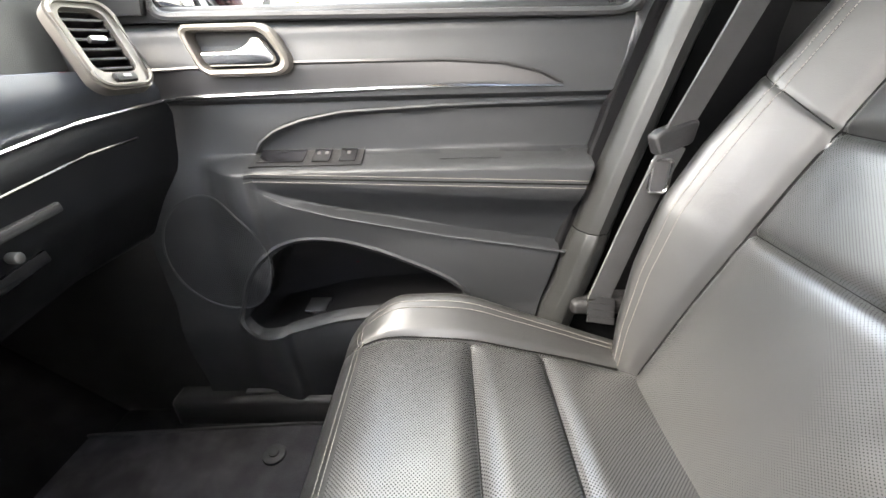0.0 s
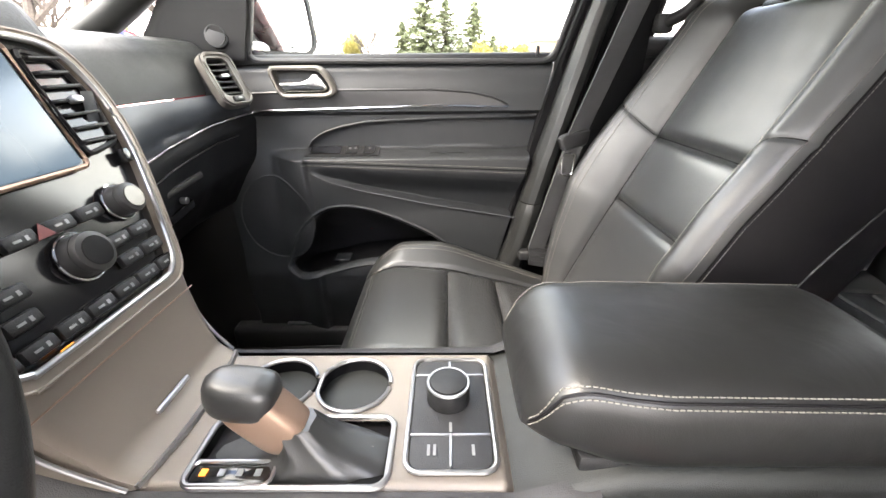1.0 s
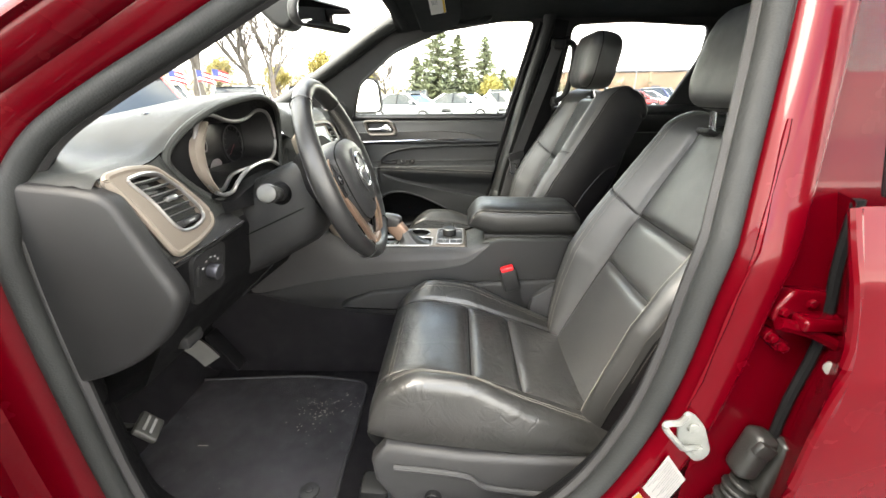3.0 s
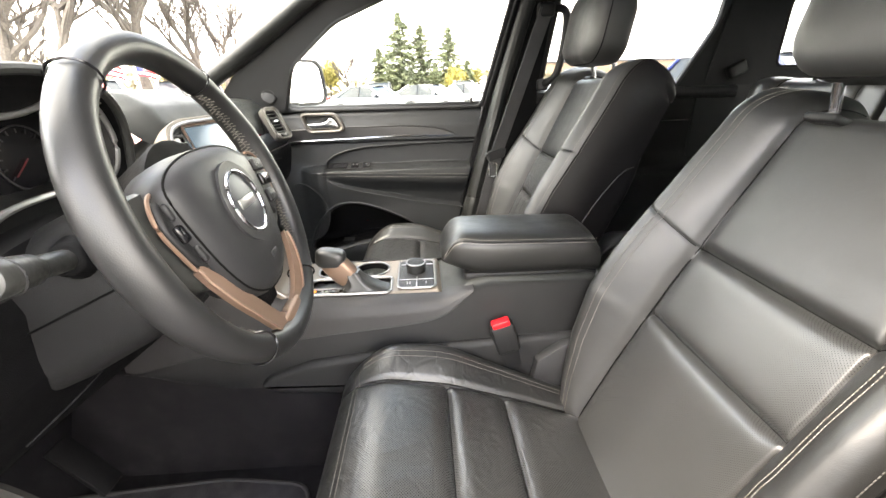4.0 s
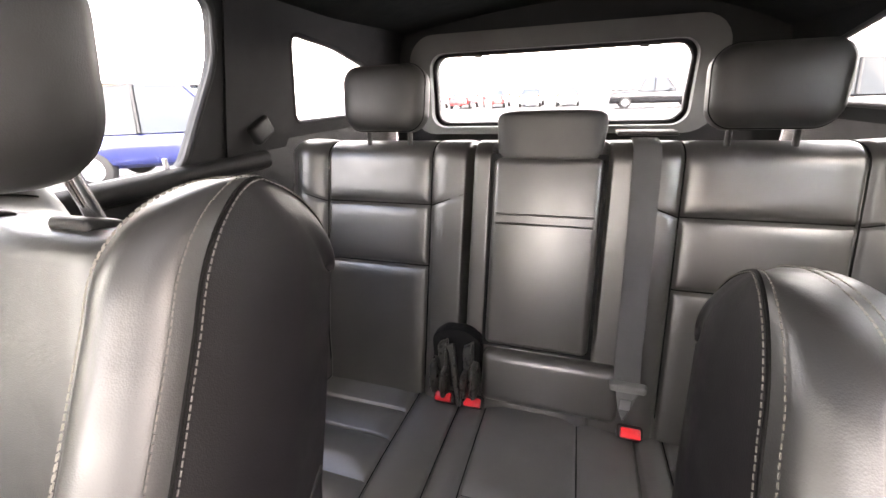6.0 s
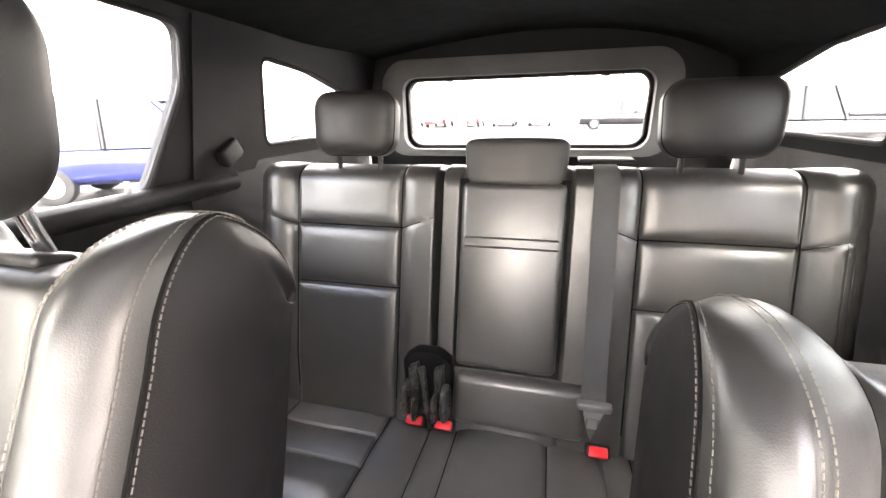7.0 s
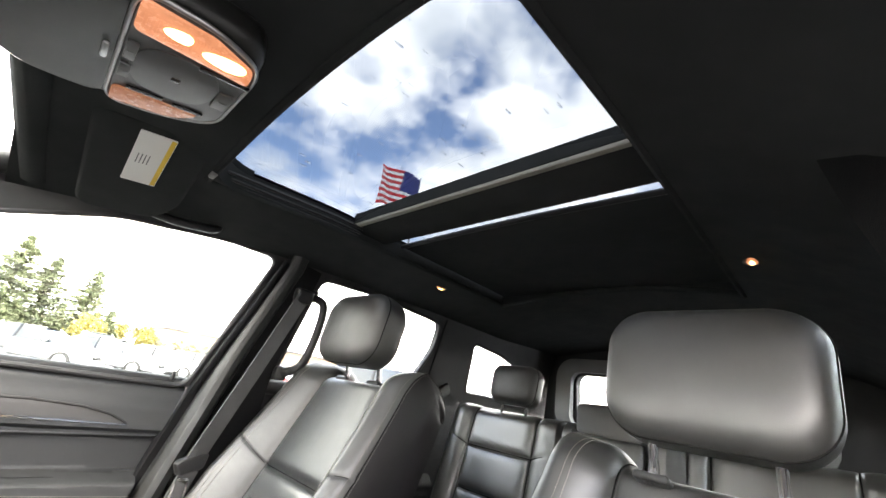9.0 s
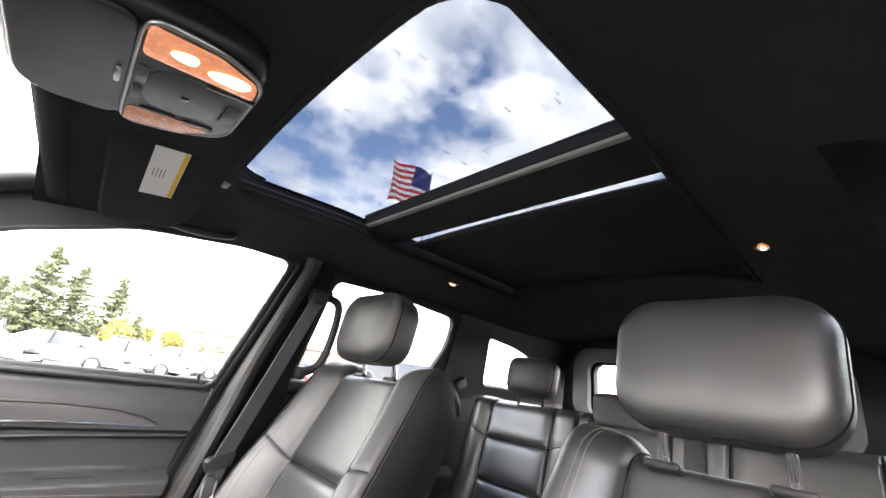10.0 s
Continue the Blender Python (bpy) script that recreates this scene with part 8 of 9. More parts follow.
part("stalk_ring", tube([root.lerp(tip, 0.80) + Vector((0.0178 * math.cos(t), 0, 0.0178 * math.sin(t))) for t in np.linspace(0, 2 * math.pi, 24, endpoint=False)], 0.0014, 6, closed=True), GREY, col)
part("tilt_lever", join(cyl((-0.352, -0.440, 1.040), (-0.330, -0.458, 1.060), 0.0065, 12), cyl((-0.334, -0.455, 1.057), (-0.322, -0.466, 1.068), 0.0115, 18, bevel=0.004)), RIM, col, "bright tilt lever knob")
part("trim_edge", tube(spline([(-0.395, -0.300, 1.045), (-0.375, -0.36, 1.000), (-0.385, -0.44, 0.965), (-0.42, -0.52, 0.93)], 24), 0.0016, 6), SHADE_BLACK, col)
part("ignition", move(cyl((-0.10, 0.075, -0.03), (-0.085, 0.095, -0.03), 0.018, 20, bevel=0.003), CM), GLOSS, col)

# ---- pedals and mats ----
PAPER_DIM = mat("pale_pad_lettering", (0.22, 0.22, 0.22), 0.6)
PAD = mat("worn_pedal_pad", (0.034, 0.034, 0.032), 0.5, spread=0.2, blotch=20)
brake = thing("brake_pedal", (-0.72, -0.38, 0.55), "black rubber brake pedal on its arm", "pedal")
part("pad", ribbon(spline([(-0.690, -0.425, 0.748), (-0.655, -0.420, 0.732), (-0.628, -0.415, 0.700), (-0.612, -0.41, 0.668)], 12), 0.044, 0.012, (0.5, 0.3, 0.4)), PAD, brake)
part("pedal_arm", tube(spline([(-0.685, -0.424, 0.745), (-0.73, -0.42, 0.80), (-0.80, -0.40, 0.90)], 12), 0.009, 8), HARD, brake)
acc = thing("accelerator_pedal", (-0.74, -0.24, 0.50), "long ribbed accelerator pedal", "pedal")
part("pad", rbox((-0.68, -0.245, 0.590), (0.012, 0.055, 0.15), 0.004, 2, pose(0, 0, 0, 0, -32, 0)), SHADE_BLACK, acc)
park = thing("parking_brake_pedal", (-0.70, -0.60, 0.55), "parking brake pedal with lettered rubber pad", "pedal")
PK = Matrix.Translation((-0.648, -0.62, 0.640)) @ pose(0, 0, 0, 0, -38, 20)
part("pad", move(rbox((0, 0, 0), (0.016, 0.066, 0.056), 0.006, 3), PK), PAD, park)
part("pad_line", move(join(*[rbox((0.009, 0.0, 0.010 - 0.016 * k), (0.002, 0.044, 0.006), 0) for k in range(2)]), PK), PAPER_DIM, park, "pale lettering")
part("pedal_arm", tube(spline([(-0.655, -0.62, 0.636), (-0.72, -0.635, 0.662), (-0.80, -0.66, 0.76)], 12), 0.010, 8), HARD, park)
for nm, y0, y1, lab in (("floor_mat", -0.70, -0.16, "black driver floor mat strewn with pale grit"), ("floor_mat", 0.17, 0.70, "black passenger floor mat with a round fixing")):
    mt = thing(nm, (-0.4, (y0 + y1) / 2, 0.41), lab, "floor mat", "front floor mats")
    xr = -0.235 if y0 < 0 else -0.08
    ol = soften([(-0.86, y0 + 0.03), (xr, y0 + 0.01), (xr - 0.005, y1 - 0.03), (xr - 0.22, y1), (-0.86, y1 - 0.03)], 0.05, 5)
    part("sheet", prism(ol, "z", 0.411, 0.421, 0.004), MAT_RUBBER, mt)
    part("mat_edge", tube([(a, b, 0.421) for a, b in ol], 0.005, 6, closed=True), RUBBER, mt)
    sp = (-0.305, -0.605) if y0 < 0 else (-0.375, 0.615)
    part("fixing", join(cyl((*sp, 0.42), (*sp, 0.429), 0.024, 24, bevel=0.003), cyl((*sp, 0.429), (*sp, 0.434), 0.010, 16, bevel=0.002)), GREY, mt, "round grey fixing")
gr = random.Random(3)
bits = []
for i in range(120):
    x, y = gr.gauss(-0.355, 0.055), gr.gauss(-0.325, 0.040)
    if not (-0.8 < x < -0.245 and -0.68 < y < -0.2):
        continue
    s = gr.uniform(0.0004, 0.0013)
    bits.append(rbox((x, y, 0.4225), (s * gr.uniform(1, 5), s, s), 0, m=pose(0, 0, 0, 0, 0, gr.uniform(20, 80))))
for i in range(40):
    x, y = gr.uniform(-0.8, -0.25), gr.uniform(-0.68, -0.2)
    bits.append(rbox((x, y, 0.4222), (0.0014, 0.0008, 0.0007), 0))
bits.append(rbox((-0.66, -0.47, 0.4225), (0.030, 0.002, 0.0015), 0, m=pose(0, 0, 0, 0, 0, 0)))
part("floor_grit", join(*bits), CRUMB, None, "pale grit scattered on the mat", flat=True, kind="stuff")["category"] = "grit"

# ---- overhead ----
PANEL = mat("satin_grey_roof_panel", (0.060, 0.060, 0.060), 0.4, spread=0.1)
oc = thing("overhead_console", (-0.05, 0.0, 1.70), "grey overhead console with lit amber map lamps and buttons", "overhead console")
OM = Matrix.Translation((-0.072, 0.028, 1.676)) @ pose(0, 0, 0, 0, -9, 0) @ Matrix.Diagonal((0.86, 1.20, 1.0, 1.0))
oo = soften([(-0.175, -0.085), (-0.14, -0.115), (0.02, -0.118), (0.125, -0.108), (0.130, 0.108), (0.02, 0.118), (-0.14, 0.115), (-0.175, 0.085)], 0.05, 5)
part("housing", move(prism(oo, "z", -0.014, 0.03, 0.014, 4), OM), PILLAR, oc, "dark grey housing")
part("glasses_lid", move(prism(soften([(-0.165, -0.08), (-0.13, -0.105), (-0.036, -0.108), (-0.036, 0.108), (-0.13, 0.105), (-0.165, 0.08)], 0.03, 5), "z", -0.020, -0.012, 0.005, 3), OM), PILLAR, oc, "hinged glasses compartment lid")
part("lid_latch", move(rbox((-0.050, 0.0, -0.022), (0.008, 0.030, 0.006), 0.003), OM), STEEL, oc)
panel = soften([(-0.035, -0.114), (0.055, -0.108), (0.121, -0.080), (0.122, 0.074), (0.050, 0.102), (-0.035, 0.108)], 0.030, 6)
part("lamp_panel", move(prism(panel, "z", -0.022, -0.010, 0.004, 3), OM), PANEL, oc, "satin grey switch panel")
part("lamp_rim", move(tube([(0.043 + (a - 0.043) * 1.02, b * 1.02, -0.020) for a, b in panel], 0.0030, 8, closed=True), OM), RIM, oc, "chrome rim")
for s, far in ((-1, ((0.112, 0.079), (0.052, 0.103), (-0.031, 0.109))), (1, ((0.070, 0.088), (0.048, 0.097), (-0.031, 0.103)))):
    near = ((-0.031, 0.060), (0.118, 0.048)) if s < 0 else ((-0.031, 0.064), (0.092, 0.066))
    glow = AMBER_LENS if s < 0 else DIM_LENS
    lens = part("map_lamp", move(prism(soften([(a, s * b) for a, b in near + far], 0.010, 4), "z", -0.0255, -0.020, 0.002), OM), glow, oc, "ribbed amber lamp lens")
    part("lens_rib", move(join(*[rbox((-0.024 + 0.004 * i, s * 0.078, -0.0256), (0.0010, 0.030 - 0.0006 * max(0, i - 12), 0.0010), 0) for i in range(31 if s < 0 else 24)]), OM), glow, lens)
for x, y, w, h in ((0.020, -0.083, 0.022, 0.018), (0.080, -0.074, 0.046, 0.022)):
    part("bulb", move(headrest_geo(h, 0.004, w, c=(x, y, -0.0265), puff=0.95, nu=18, nv=8), OM), BULB, oc, "glowing warm bulb")
part("speaker_oval", move(prism(curve2([(-0.022, 0.0), (-0.006, -0.036), (0.040, -0.046), (0.080, -0.034), (0.092, 0.0), (0.078, 0.036), (0.038, 0.048), (-0.006, 0.038)], 40), "z", -0.0242, -0.021, 0.0012), OM), PANEL, oc, "raised oval centre")
part("switch_dip", move(rbox((0.036, 0.0, -0.0248), (0.012, 0.008, 0.002), 0.001), OM), GLOSS, oc)
for x, y, w, h in ((-0.024, -0.020, 0.014, 0.034), (-0.024, 0.022, 0.014, 0.030), (0.104, 0.006, 0.022, 0.040)):
    sw = part("roof_switch", move(rbox((x, y, -0.0235), (w, h, 0.005), 0.002), OM), PANEL, oc)
    part("switch_mark", move(rbox((x, y, -0.0263), (w * 0.5, 0.002, 0.0006), 0), OM), INK, sw)
for x, y, w in ((0.088, -0.043, 0.070), (0.010, 0.058, 0.050), (0.072, 0.060, 0.046)):
    part("panel_slot", move(rbox((x, y, -0.0232), (w, 0.007, 0.003), 0.001), OM), GLOSS, oc, "dark slot")
CLIP = mat("pale_clip", (0.16, 0.155, 0.15), 0.5)
for s, lab in ((1, "folded black passenger sun visor with a white label"), (-1, "folded black driver sun visor")):
    vz = thing("sun_visor", (-0.06, s * 0.37, 1.69), lab, "sun visor", "sun visors")
    VM = Matrix.Translation((-0.012, s * 0.425, 1.655)) @ pose(0, 0, 0, s * -17, -8, 0)
    part("flap", move(prism(soften([(-0.095, -0.165), (0.075, -0.165), (0.095, -0.10), (0.095, 0.10), (0.06, 0.165), (-0.08, 0.165)], 0.035, 5), "z", -0.010, 0.010, 0.008, 3), VM), FELT, vz)
    part("pivot", move(tube(spline([(-0.075, -0.17 * s, 0.0), (-0.10, -0.20 * s, 0.004), (-0.085, -0.23 * s, 0.012)], 12), 0.008, 8), VM), HARD, vz)
    part("clip", rbox((0.100, s * 0.350, 1.684), (0.013, 0.030, 0.012), 0.004), GREY if s < 0 else CLIP, vz, "small visor clip")
    if s < 0:
        part("label", move(prism(rrect(0.022, 0.100, 0.065, 0.10, 0.002), "z", -0.0125, -0.0105), VM), PAPER, vz, "white warning label")
        part("label_band", move(rbox((0.048, 0.10, -0.0128), (0.010, 0.096, 0.0006), 0), VM), YELLOW, vz)
        part("label_text", move(join(*[rbox((-0.004 + 0.008 * i, 0.10, -0.0128), (0.002, 0.08, 0.0006), 0) for i in range(6)]), VM), INK, vz, kind="stuff")
    if s > 0:
        part("label", move(prism(rrect(0.004, -0.060, 0.058, 0.165, 0.002), "z", -0.0125, -0.0105), VM), PAPER, vz, "white warning label")
        part("label_band", move(rbox((0.028, -0.060, -0.0128), (0.008, 0.16, 0.0006), 0), VM), YELLOW, vz)
        part("label_text", move(join(*[rbox((-0.014 + 0.006 * i, -0.06, -0.0128), (0.0016, 0.030, 0.0006), 0) for i in range(4)]), VM), INK, vz)
rv = thing("rear_view_mirror", (-0.36, 0.0, 1.58), "black interior rear-view mirror on its sensor cover", "mirror")
part("sensor_cover", prism(soften([(-0.52, 1.60), (-0.42, 1.655), (-0.375, 1.615), (-0.40, 1.535), (-0.44, 1.525)], 0.025, 4), "y", -0.045, 0.045, 0.014, 3), HARD, rv)
part("mirror_arm", tube([(-0.40, 0.0, 1.575), (-0.365, -0.005, 1.572), (-0.335, -0.012, 1.565)], 0.010, 10), HARD, rv)
MM = Matrix.Translation((-0.315, -0.020, 1.562)) @ pose(0, 0, 0, 0, 6, -24)
part("shell", move(prism(rrect(0, 0, 0.245, 0.072, 0.03), "x", -0.02, 0.012, 0.010, 4), MM), HARD, rv)
part("mirror_glass", move(prism(rrect(0, 0, 0.230, 0.058, 0.025), "x", 0.0125, 0.0145), MM), MIRROR, rv, "silvered glass")
for y in (-0.447, 0.447):
    dl = thing("roof_lamp", (0.91, y, roof_z(0.91, y)), "small lit amber roof lamp in the headliner", "roof lamp", "roof lamps")
    part("lamp_ring", tube([(0.91 + 0.016 * math.cos(t), y + 0.014 * math.sin(t), roof_z(0.91, y) - 0.001) for t in np.linspace(0, 2 * math.pi, 20, endpoint=False)], 0.0025, 6, closed=True), HARD, dl)
    part("lens", headrest_geo(0.022, 0.006, 0.026, c=(0.91, y, roof_z(0.91, y) - 0.002), puff=0.9, nu=14, nv=8), AMBER_LENS, dl)
    part("bulb", headrest_geo(0.010, 0.005, 0.012, c=(0.91, y, roof_z(0.91, y) - 0.005), puff=0.9, nu=12, nv=6), BULB, dl)


# ---- the car park ----
def asphalt():
    m = mat("wet_asphalt", (0.055, 0.055, 0.057), 0.75, grain=0.6, grain_size=60, spread=0.3, blotch=0.4)
    return m


ground = part("ground", ([Vector(p) for p in ((-400, -400, 0), (400, -400, 0), (400, 400, 0), (-400, 400, 0))], [[0, 1, 2, 3]]), asphalt(), None, "grey asphalt car park", flat=True, kind="structure")
ground["category"] = "ground"
paint = mat("white_line_paint", (0.7, 0.7, 0.68), 0.7, spread=0.25, blotch=3)
lines = [rbox((x, y, 0.004), (0.1, 5.2, 0.006), 0) for x in np.arange(-30, 30, 2.9) for y in (8.3, 13.8)]
part("bay_lines", join(*lines), paint, None, "white painted bay lines", flat=True, kind="structure")["category"] = "road marking"

CAR_GLASS = mat("car_glass", (0.02, 0.025, 0.03), 0.05, spread=0.0)
TYRE = mat("tyre", (0.02, 0.02, 0.02), 0.8, spread=0.1)
RIM = mat("alloy", (0.5, 0.5, 0.52), 0.3, metal=1.0)
HEADL = mat("headlamp", (0.75, 0.78, 0.8), 0.08, spread=0.0)
TAILL = mat("tail_lamp", (0.55, 0.01, 0.01), 0.15, spread=0.0)
PLATE = mat("plate_blank", (0.6, 0.6, 0.6), 0.5)


def car_paint(name, c, metal=0.3):
    return mat(name, c, 0.25, metal=metal, coat=1.0, spread=0.03)


def parked_car(name, label, paint_m, kind="saloon"):
    """A parked car, nose towards -y, built at the origin: body, glass house, wheels, lamps."""
    e = thing(name, Matrix.Identity(4), label, "car", "parked cars")
    suv, pick = kind == "suv", kind == "pickup"
    Lh, H = (2.35, 0.98) if not pick else (2.8, 1.08)
    top = 1.74 if suv else 1.85 if pick else 1.45
    W = 0.92 if not pick else 0.99
    stations = ((-Lh, 0.62, 0.82), (-Lh + 0.06, 0.74, 0.92), (-Lh + 0.5, H - 0.10, 0.98), (-Lh + 1.1, H - 0.02, 1.0), (-0.6, H, 1.0), (0.9, H + 0.02, 1.0), (Lh - 0.5, H + 0.02, 0.99), (Lh - 0.08, H - 0.04, 0.95), (Lh, H - 0.15, 0.88))
    rings = []
    for y, z, k in stations:
        r = []
        for i in range(24):
            t = 2 * math.pi * i / 24
            c, s = math.cos(t), math.sin(t)
            r.append(Vector((math.copysign(abs(c) ** 0.38, c) * W * k, y, (z + 0.28) / 2 + math.copysign(abs(s) ** 0.5, s) * (z - 0.28) / 2)))
        rings.append(r)
    part("body", loft(rings), paint_m, e)
    y0, y1, y2, y3 = (-1.05, -0.35, 1.35, 2.05) if suv else (-1.0, -0.40, 0.85, 1.15) if pick else (-1.15, -0.35, 0.85, 1.75)

    def house(inset, zt, rr):
        out = []
        for y, z, k in ((y0, H - 0.04, 0.90), (y1, zt - 0.03, 0.74), ((y1 + y2) / 2, zt, 0.74), (y2, zt - 0.03, 0.73), (y3, H - 0.02, 0.88)):
            out.append((y, z, k - inset))
        return out
    hp = house(0, top, 0)
    gverts, gfaces = [], []
    for y, z, k in hp:
        gverts += [Vector((-W * 0.94, y, H - 0.06)), Vector((-W * k, y, z)), Vector((W * k, y, z)), Vector((W * 0.94, y, H - 0.06))]
    for i in range(4):
        for a in range(3):
            gfaces.append([i * 4 + a, i * 4 + a + 1, i * 4 + 5 + a, i * 4 + 4 + a])
    part("glass_house", (gverts, gfaces), CAR_GLASS, e, "dark windows", flat=True)
    rv2 = []
    for y, z, k in hp[1:4]:
        rv2.append([Vector((x * W * k, y + (0.06 if y == y1 else -0.06 if y == y2 else 0) * -1, z + 0.02 - 0.03 * abs(x) ** 3)) for x in np.linspace(-1.02, 1.02, 9)])
    rf = ([v for r in rv2 for v in r], [[i * 9 + a, i * 9 + a + 1, i * 9 + 10 + a, i * 9 + 9 + a] for i in range(2) for a in range(8)])
    part("roof", rf, paint_m, e)
    for s in (-1, 1):
        for ya, yb in ((0, 1), (3, 4)):
            a, b = hp[ya], hp[yb]
            part("pillar", tube([(s * W * (0.94 if ya == 0 else a[2]), a[0], a[1] if ya else H - 0.05), (s * W * (b[2] if ya == 0 else 0.94), b[0], b[1] if ya == 0 else H - 0.05)], 0.045, 8), paint_m, e)
        ym = (y1 + y2) / 2
        part("pillar", tube([(s * W * 0.95, ym, H - 0.05), (s * W * 0.745, ym, top)], 0.04, 8), GLOSS, e)
        part("door_mirror", rbox((s * (W + 0.08), y0 + 0.35, H + 0.06), (0.2, 0.12, 0.14), 0.04), paint_m, e)
        for y in (-Lh + 0.88, Lh - 0.95):
            w = part("wheel", cyl((s * (W - 0.20), y, 0.34), (s * (W + 0.01), y, 0.34), 0.34, 24, bevel=0.03), TYRE, e)
            part("rim", cyl((s * (W - 0.02), y, 0.34), (s * (W + 0.016), y, 0.34), 0.22, 20, bevel=0.02), RIM, w)
        part("headlamp", rbox((s * W * 0.66, -Lh + 0.10, 0.70), (0.42, 0.16, 0.15), 0.05, 3), HEADL, e)
        part("tail_lamp", rbox((s * W * 0.80, Lh - 0.08, 0.84), (0.22, 0.14, 0.26), 0.04, 3), TAILL, e)
    part("grille", rbox((0, -Lh + 0.02, 0.60), (1.0, 0.10, 0.20), 0.03), GLOSS, e)
    part("plate", rbox((0, Lh + 0.005, 0.72), (0.32, 0.02, 0.16), 0.005), PLATE, e)
    if pick:
        part("bed_rail", join(rbox((-W * 0.93, 1.95, 1.14), (0.10, 1.6, 0.14), 0.02), rbox((W * 0.93, 1.95, 1.14), (0.10, 1.6, 0.14), 0.02)), paint_m, e)
    return e


KINDS = {
    "white": parked_car("white_saloon", "parked white saloon car", car_paint("white_car_paint", (0.75, 0.76, 0.77), 0.0)),
    "silver": parked_car("silver_saloon", "parked silver saloon car", car_paint("silver_car_paint", (0.50, 0.52, 0.55), 0.6)),
    "red": parked_car("red_saloon", "parked red saloon car", car_paint("red_car_paint", (0.35, 0.02, 0.02))),
    "blue": parked_car("blue_suv", "parked dark blue sport utility car", car_paint("blue_car_paint", (0.02, 0.03, 0.13)), "suv"),
    "whites": parked_car("white_suv", "parked white sport utility car", car_paint("white_suv_paint", (0.72, 0.73, 0.74), 0.0), "suv"),
    "reds": parked_car("red_suv", "parked red sport utility car", car_paint("red_suv_paint", (0.30, 0.03, 0.02)), "suv"),
    "silvers": parked_car("silver_suv", "parked silver sport utility car", car_paint("silver_suv_paint", (0.45, 0.47, 0.50), 0.6), "suv"),
    "grey": parked_car("grey_suv", "parked dark grey sport utility car", car_paint("grey_car_paint", (0.06, 0.065, 0.07)), "suv"),
    "pick": parked_car("black_pickup", "parked black pickup truck", car_paint("black_car_paint", (0.015, 0.015, 0.017)), "pickup"),
}
used = set()


def park(kind, x, y, rz=0):
    m = pose(x, y, 0, 0, 0, rz)
    if kind in used:
        copy_thing(KINDS[kind], m)
    else:
        KINDS[kind].matrix_basis = m
        used.add(kind)


for row in PARKED:
    park(*row)


# ---- trees ----
def leaf_mat(name, c):
    m = mat(name, c, 0.8, spread=0.4, blotch=3)
    return m


BARK = mat("bark", (0.070, 0.058, 0.048), 0.9, grain=0.6, grain_size=20, spread=0.3)
# Needles paled in base colour to carry the bright haze over far firs
NEEDLE = leaf_mat("fir_needles", (0.165, 0.185, 0.105))
SPRING = leaf_mat("young_leaves", (0.28, 0.24, 0.07))
DULL = leaf_mat("far_wood", (0.30, 0.265, 0.18))


def conifer(name, at, h, seed):
    r = random.Random(seed)
    e = thing(name, at, "tall dark green fir tree with ragged tiers", "tree", "fir trees")
    x0, y0, z0 = at
    part("trunk", tube([(x0, y0, 0), (x0 + r.uniform(-.1, .1), y0, h * 0.5), (x0, y0, h)], [h * 0.018, h * 0.011, 0.02], 8), BARK, e)
    verts, faces = [], []
    n = int(h * 22)
    for i in range(n):
        f = (i + r.random()) / n
        z = h * (0.10 + 0.90 * f)
        L = h * 0.38 * (1 - f) ** 0.74 * r.uniform(0.45, 1.15) + 0.12
        a = r.uniform(0, 2 * math.pi)
        d = Vector((math.cos(a), math.sin(a), r.uniform(-0.10, 0.28)))
        k = int(8 + L * 12)
        for j in range(k):
            t = (j + 1) / k
            c = Vector((x0, y0, z)) + d * L * t + Vector((0, 0, -0.10 * L * t * t))
            for q in range(2):
                u = Vector((r.uniform(-1, 1), r.uniform(-1, 1), r.uniform(-0.5, 0.35))).normalized() * r.uniform(0.22, 0.5)
                w = Vector((r.uniform(-1, 1), r.uniform(-1, 1), r.uniform(-0.4, 0.4))).normalized() * r.uniform(0.09, 0.18)
                m = len(verts)
                verts += [c - w, c + u, c + w, c - u * 0.4]
                faces.append([m, m + 1, m + 2, m + 3])
    part("crown", (verts, faces), NEEDLE, e, flat=True)


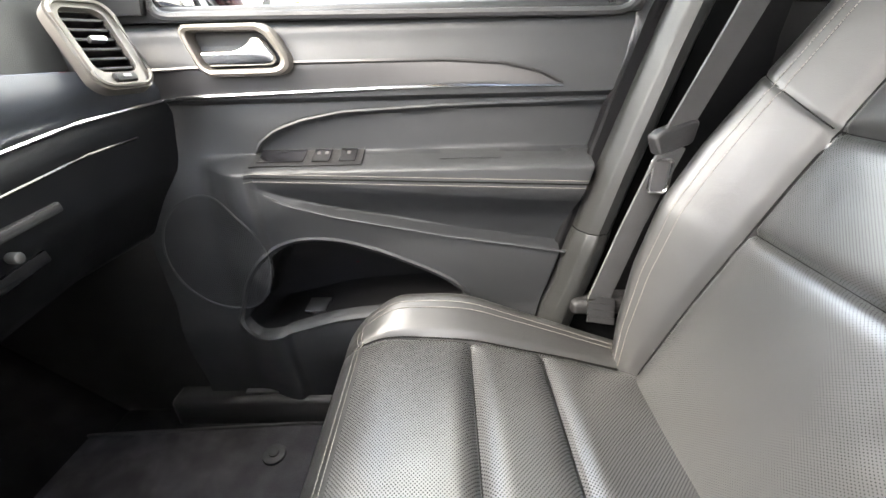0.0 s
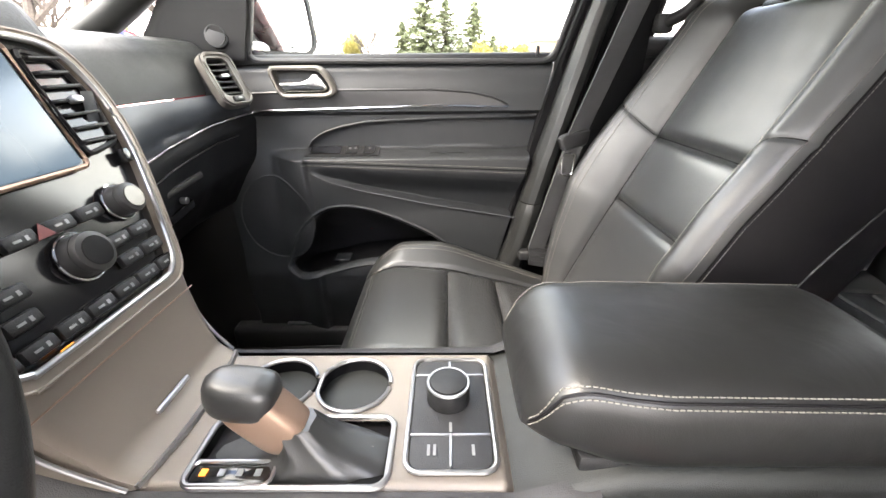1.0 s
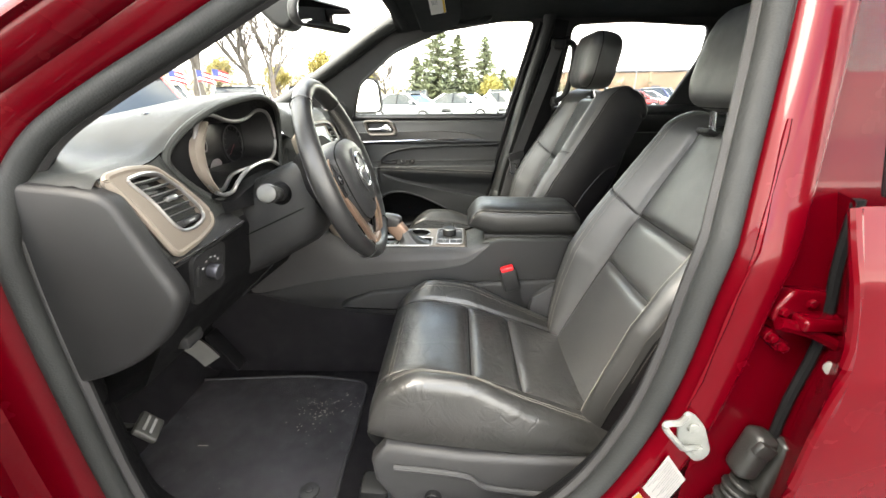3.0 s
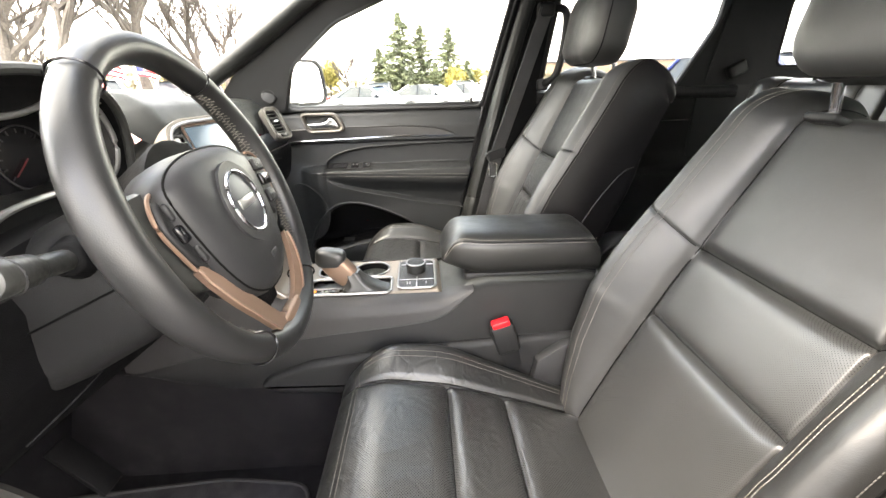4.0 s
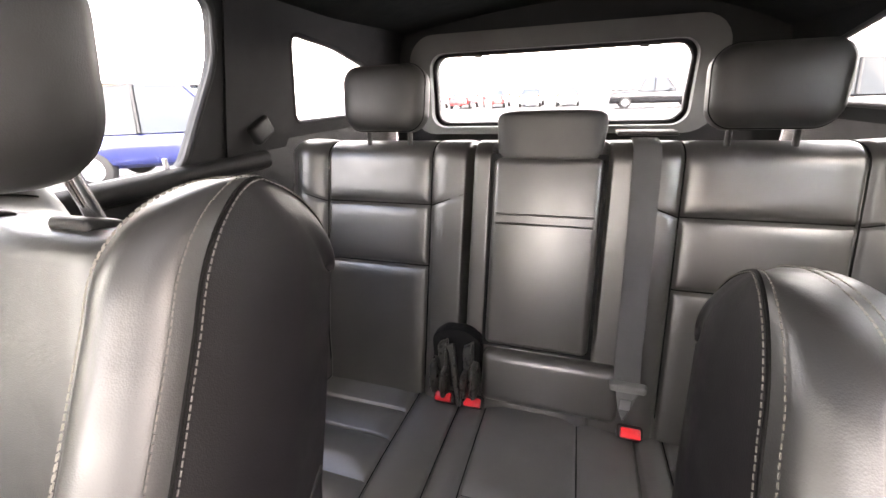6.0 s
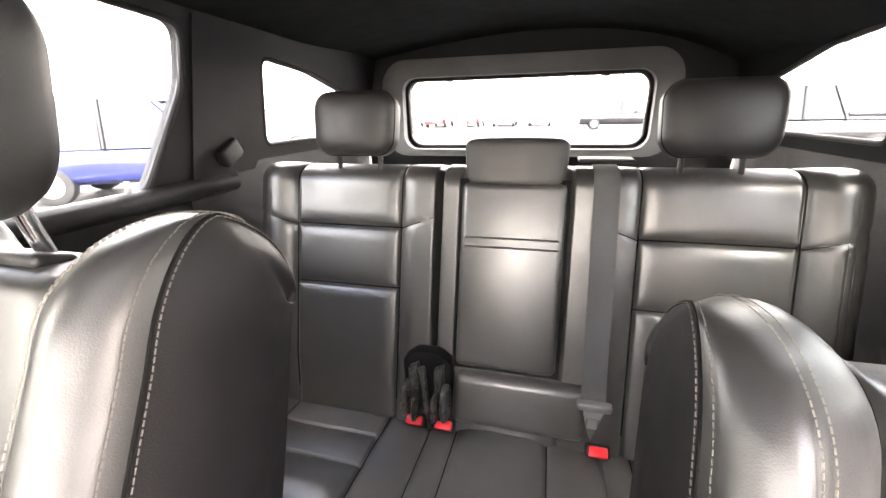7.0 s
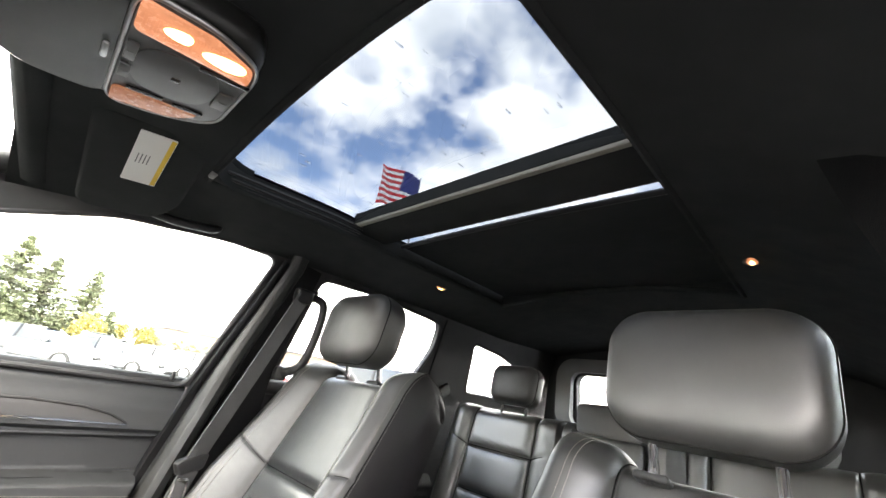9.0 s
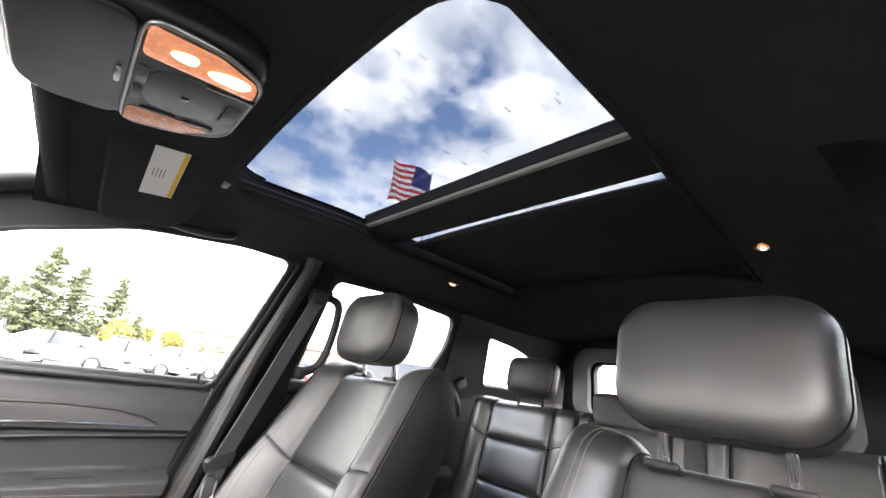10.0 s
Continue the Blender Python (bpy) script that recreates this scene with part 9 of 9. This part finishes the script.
def bare_tree(name, at, h, seed, leaf=None, label="tall bare branching tree"):
    r = random.Random(seed)
    e = thing(name, at, label, "tree", "bare trees")
    geo = []
    tips = []

    def grow_limb(p, d, L, rad, depth):
        pts, rr = [p], [rad]
        q = p
        for k in range(4):
            d = (d + Vector((r.uniform(-.22, .22), r.uniform(-.22, .22), r.uniform(-.05, .20)))).normalized()
            q = q + d * L / 4
            pts.append(q)
            rr.append(rad * (1 - 0.14 * (k + 1)))
        geo.append(tube(pts, rr, 5 if depth else 8))
        if depth >= 4:
            tips.append(q)
            return
        for k in range(4 if depth else 6):
            t = r.uniform(0.35, 1.0)
            b = pts[min(4, int(t * 4) + (0 if depth else 1))]
            nd = (d + Vector((r.uniform(-1, 1), r.uniform(-1, 1), r.uniform(-0.1, 0.7)))).normalized()
            grow_limb(b, nd, L * r.uniform(0.55, 0.78), rad * 0.53, depth + 1)
    grow_limb(Vector((at[0], at[1], 0)), Vector((0, 0, 1)), h * 0.42, h * 0.024, 0)
    part("branchwork", join(*geo), BARK, e)
    if leaf:
        verts, faces = [], []
        for p in tips:
            for k in range(10):
                c = p + Vector((r.gauss(0, .5), r.gauss(0, .5), r.gauss(0, .45)))
                u = Vector((r.uniform(-1, 1), r.uniform(-1, 1), r.uniform(-1, 1))).normalized() * r.uniform(0.10, 0.24)
                w = u.cross(Vector((r.random(), r.random(), r.random()))).normalized() * 0.10
                m = len(verts)
                verts += [c - u, c + w, c + u, c - w]
                faces.append([m, m + 1, m + 2, m + 3])
        part("leaves", (verts, faces), leaf, e, "young yellow-green leaves", flat=True)


for i, (x, y, h) in enumerate(FIRS):
    conifer("fir_tree", (x, y, 0), h, 20 + i)
for i, (x, y, h, lf) in enumerate(BARES):
    bare_tree("bare_tree" if not lf else "young_leaf_tree", (x, y, 0), h, 50 + i, SPRING if lf else None, "tree with young yellow-green leaves" if lf else "tall bare branching tree")

# far hedge of brush along the edge of the car park
hv, hf = [], []
hr = random.Random(8)
for i in range(12000):
    a = hr.uniform(0, 1)
    x, y = (-120 + 240 * a, 95 + 10 * math.sin(9 * a)) if i % 2 else (-66 + 5 * math.sin(9 * a) + 22 * a, 8 + 110 * a)
    top = (3.4 if i % 2 else 6.6) + (1.8 if i % 2 else 3.0) * noise.noise(Vector((x * 0.06, y * 0.06, 0)))
    c = Vector((x + hr.gauss(0, 1.0), y + hr.gauss(0, 1.5), hr.uniform(0.1, 1.0) * top))
    u = Vector((hr.uniform(-1, 1), hr.uniform(-1, 1), hr.uniform(-1, 1))).normalized() * hr.uniform(0.3, 0.8)
    w = u.cross(Vector((hr.random(), hr.random(), hr.random()))).normalized() * 0.35
    m = len(hv)
    hv += [c - u, c + w, c + u, c - w]
    hf.append([m, m + 1, m + 2, m + 3])
part("far_brush", (hv, hf), DULL, None, "brown leafless brush at the edge of the car park", flat=True, kind="stuff")["category"] = "brush"

# ---- buildings, poles, flags ----
BRICKY = mat("tan_block_wall", (0.27, 0.18, 0.12), 0.85, grain=0.3, grain_size=4, spread=0.12, blotch=0.6)
ROOFM = mat("dark_roof", (0.10, 0.10, 0.11), 0.8, spread=0.15)
SIDING = mat("pale_siding", (0.55, 0.53, 0.48), 0.7, spread=0.08)
store = thing("long_store_building", (48, 95, 0), "long low tan block store building", "building")
part("wall", rbox((48, 95, 2.6), (60, 14, 5.2), 0.05), BRICKY, store)
part("parapet", rbox((48, 95, 5.3), (60.4, 14.4, 0.35), 0.05), ROOFM, store)
for i in range(7):
    part("pilaster", rbox((22 + i * 8.5, 87.9, 2.6), (0.6, 0.3, 5.2), 0.02), BRICKY, store)
for i in range(4):
    part("door", rbox((26 + i * 14, 87.95, 1.3), (2.4, 0.14, 2.6), 0.02), ROOFM, store)
house = thing("far_house", (-62, 62, 0), "pale sided house with a dark pitched roof", "house")
part("wall", rbox((-62, 62, 2.4), (9, 9, 4.8), 0.05), SIDING, house)
part("roof", prism([(57, 4.8), (67, 4.8), (62, 8.0)], "x", -67, -57), ROOFM, house)
for y in (59.5, 64.5):
    part("window", rbox((-57.48, y, 2.6), (0.1, 1.3, 1.5), 0.02), CAR_GLASS, house)
POLE = mat("grey_pole", (0.25, 0.25, 0.26), 0.5, metal=0.6)
for x, y, h in POLES:
    p = thing("light_pole", (x, y, 0), "tall grey car park light pole with two heads", "light pole", "light poles")
    part("mast", cyl((x, y, 0), (x, y, h), 0.13, 12, 0.08), POLE, p)
    for s in (-1, 1):
        part("lamp_head", rbox((x + s * 0.7, y, h), (0.8, 0.35, 0.14), 0.03), POLE, p)
    part("footing", cyl((x, y, 0), (x, y, 0.7), 0.28, 16), SIDING, p)
FLAG_R = mat("flag_red", (0.55, 0.02, 0.03), 0.8)
FLAG_W = mat("flag_white", (0.8, 0.8, 0.8), 0.8)
FLAG_B = mat("flag_blue", (0.02, 0.03, 0.16), 0.8)


def flag(name, at, h, w, label, m0=None):
    """A striped flag on a pole, hanging in a light wind."""
    m0 = m0 or Matrix.Identity(4)
    e = thing(name, at, label, "flag", "flags")
    x0, y0, _ = at
    part("mast", cyl((x0, y0, 0), (x0, y0, h), 0.012 * h ** 0.7, 12, 0.006 * h ** 0.7), POLE, e)
    fh = w * 0.6
    n = 13 if w > 1 else 5

    def pt(u, v):
        return m0 @ Vector((u * w * 0.86, 0.10 * w * math.sin(u * 7 + v * 1.5) * u, -v * fh - 0.22 * w * u * u)) + Vector((x0, y0, h * 0.985))
    for i in range(n):
        us = np.linspace(0, 1, 22)
        lo = [u for u in us if not (u < 0.4 and i < (n + 1) // 2)]
        g = patch(pt, lo, (i / n, (i + 1) / n))["all"]
        part("stripe", g, FLAG_W if i % 2 else FLAG_R, e)
    part("canton", patch(pt, np.linspace(0, 0.43, 9), np.linspace(0, ((n + 1) // 2) / n, 5))["all"], FLAG_B, e)


flag("large_flag", BIG_FLAG, BIG_H, BIG_W, "large red, white and blue striped flag on a tall pole", pose(0, 0, 0, 0, 0, 190))
for x, y in SMALL_FLAGS:
    flag("small_flag", (x, y, 0), 2.3, 0.6, "small striped flag on a thin staff")
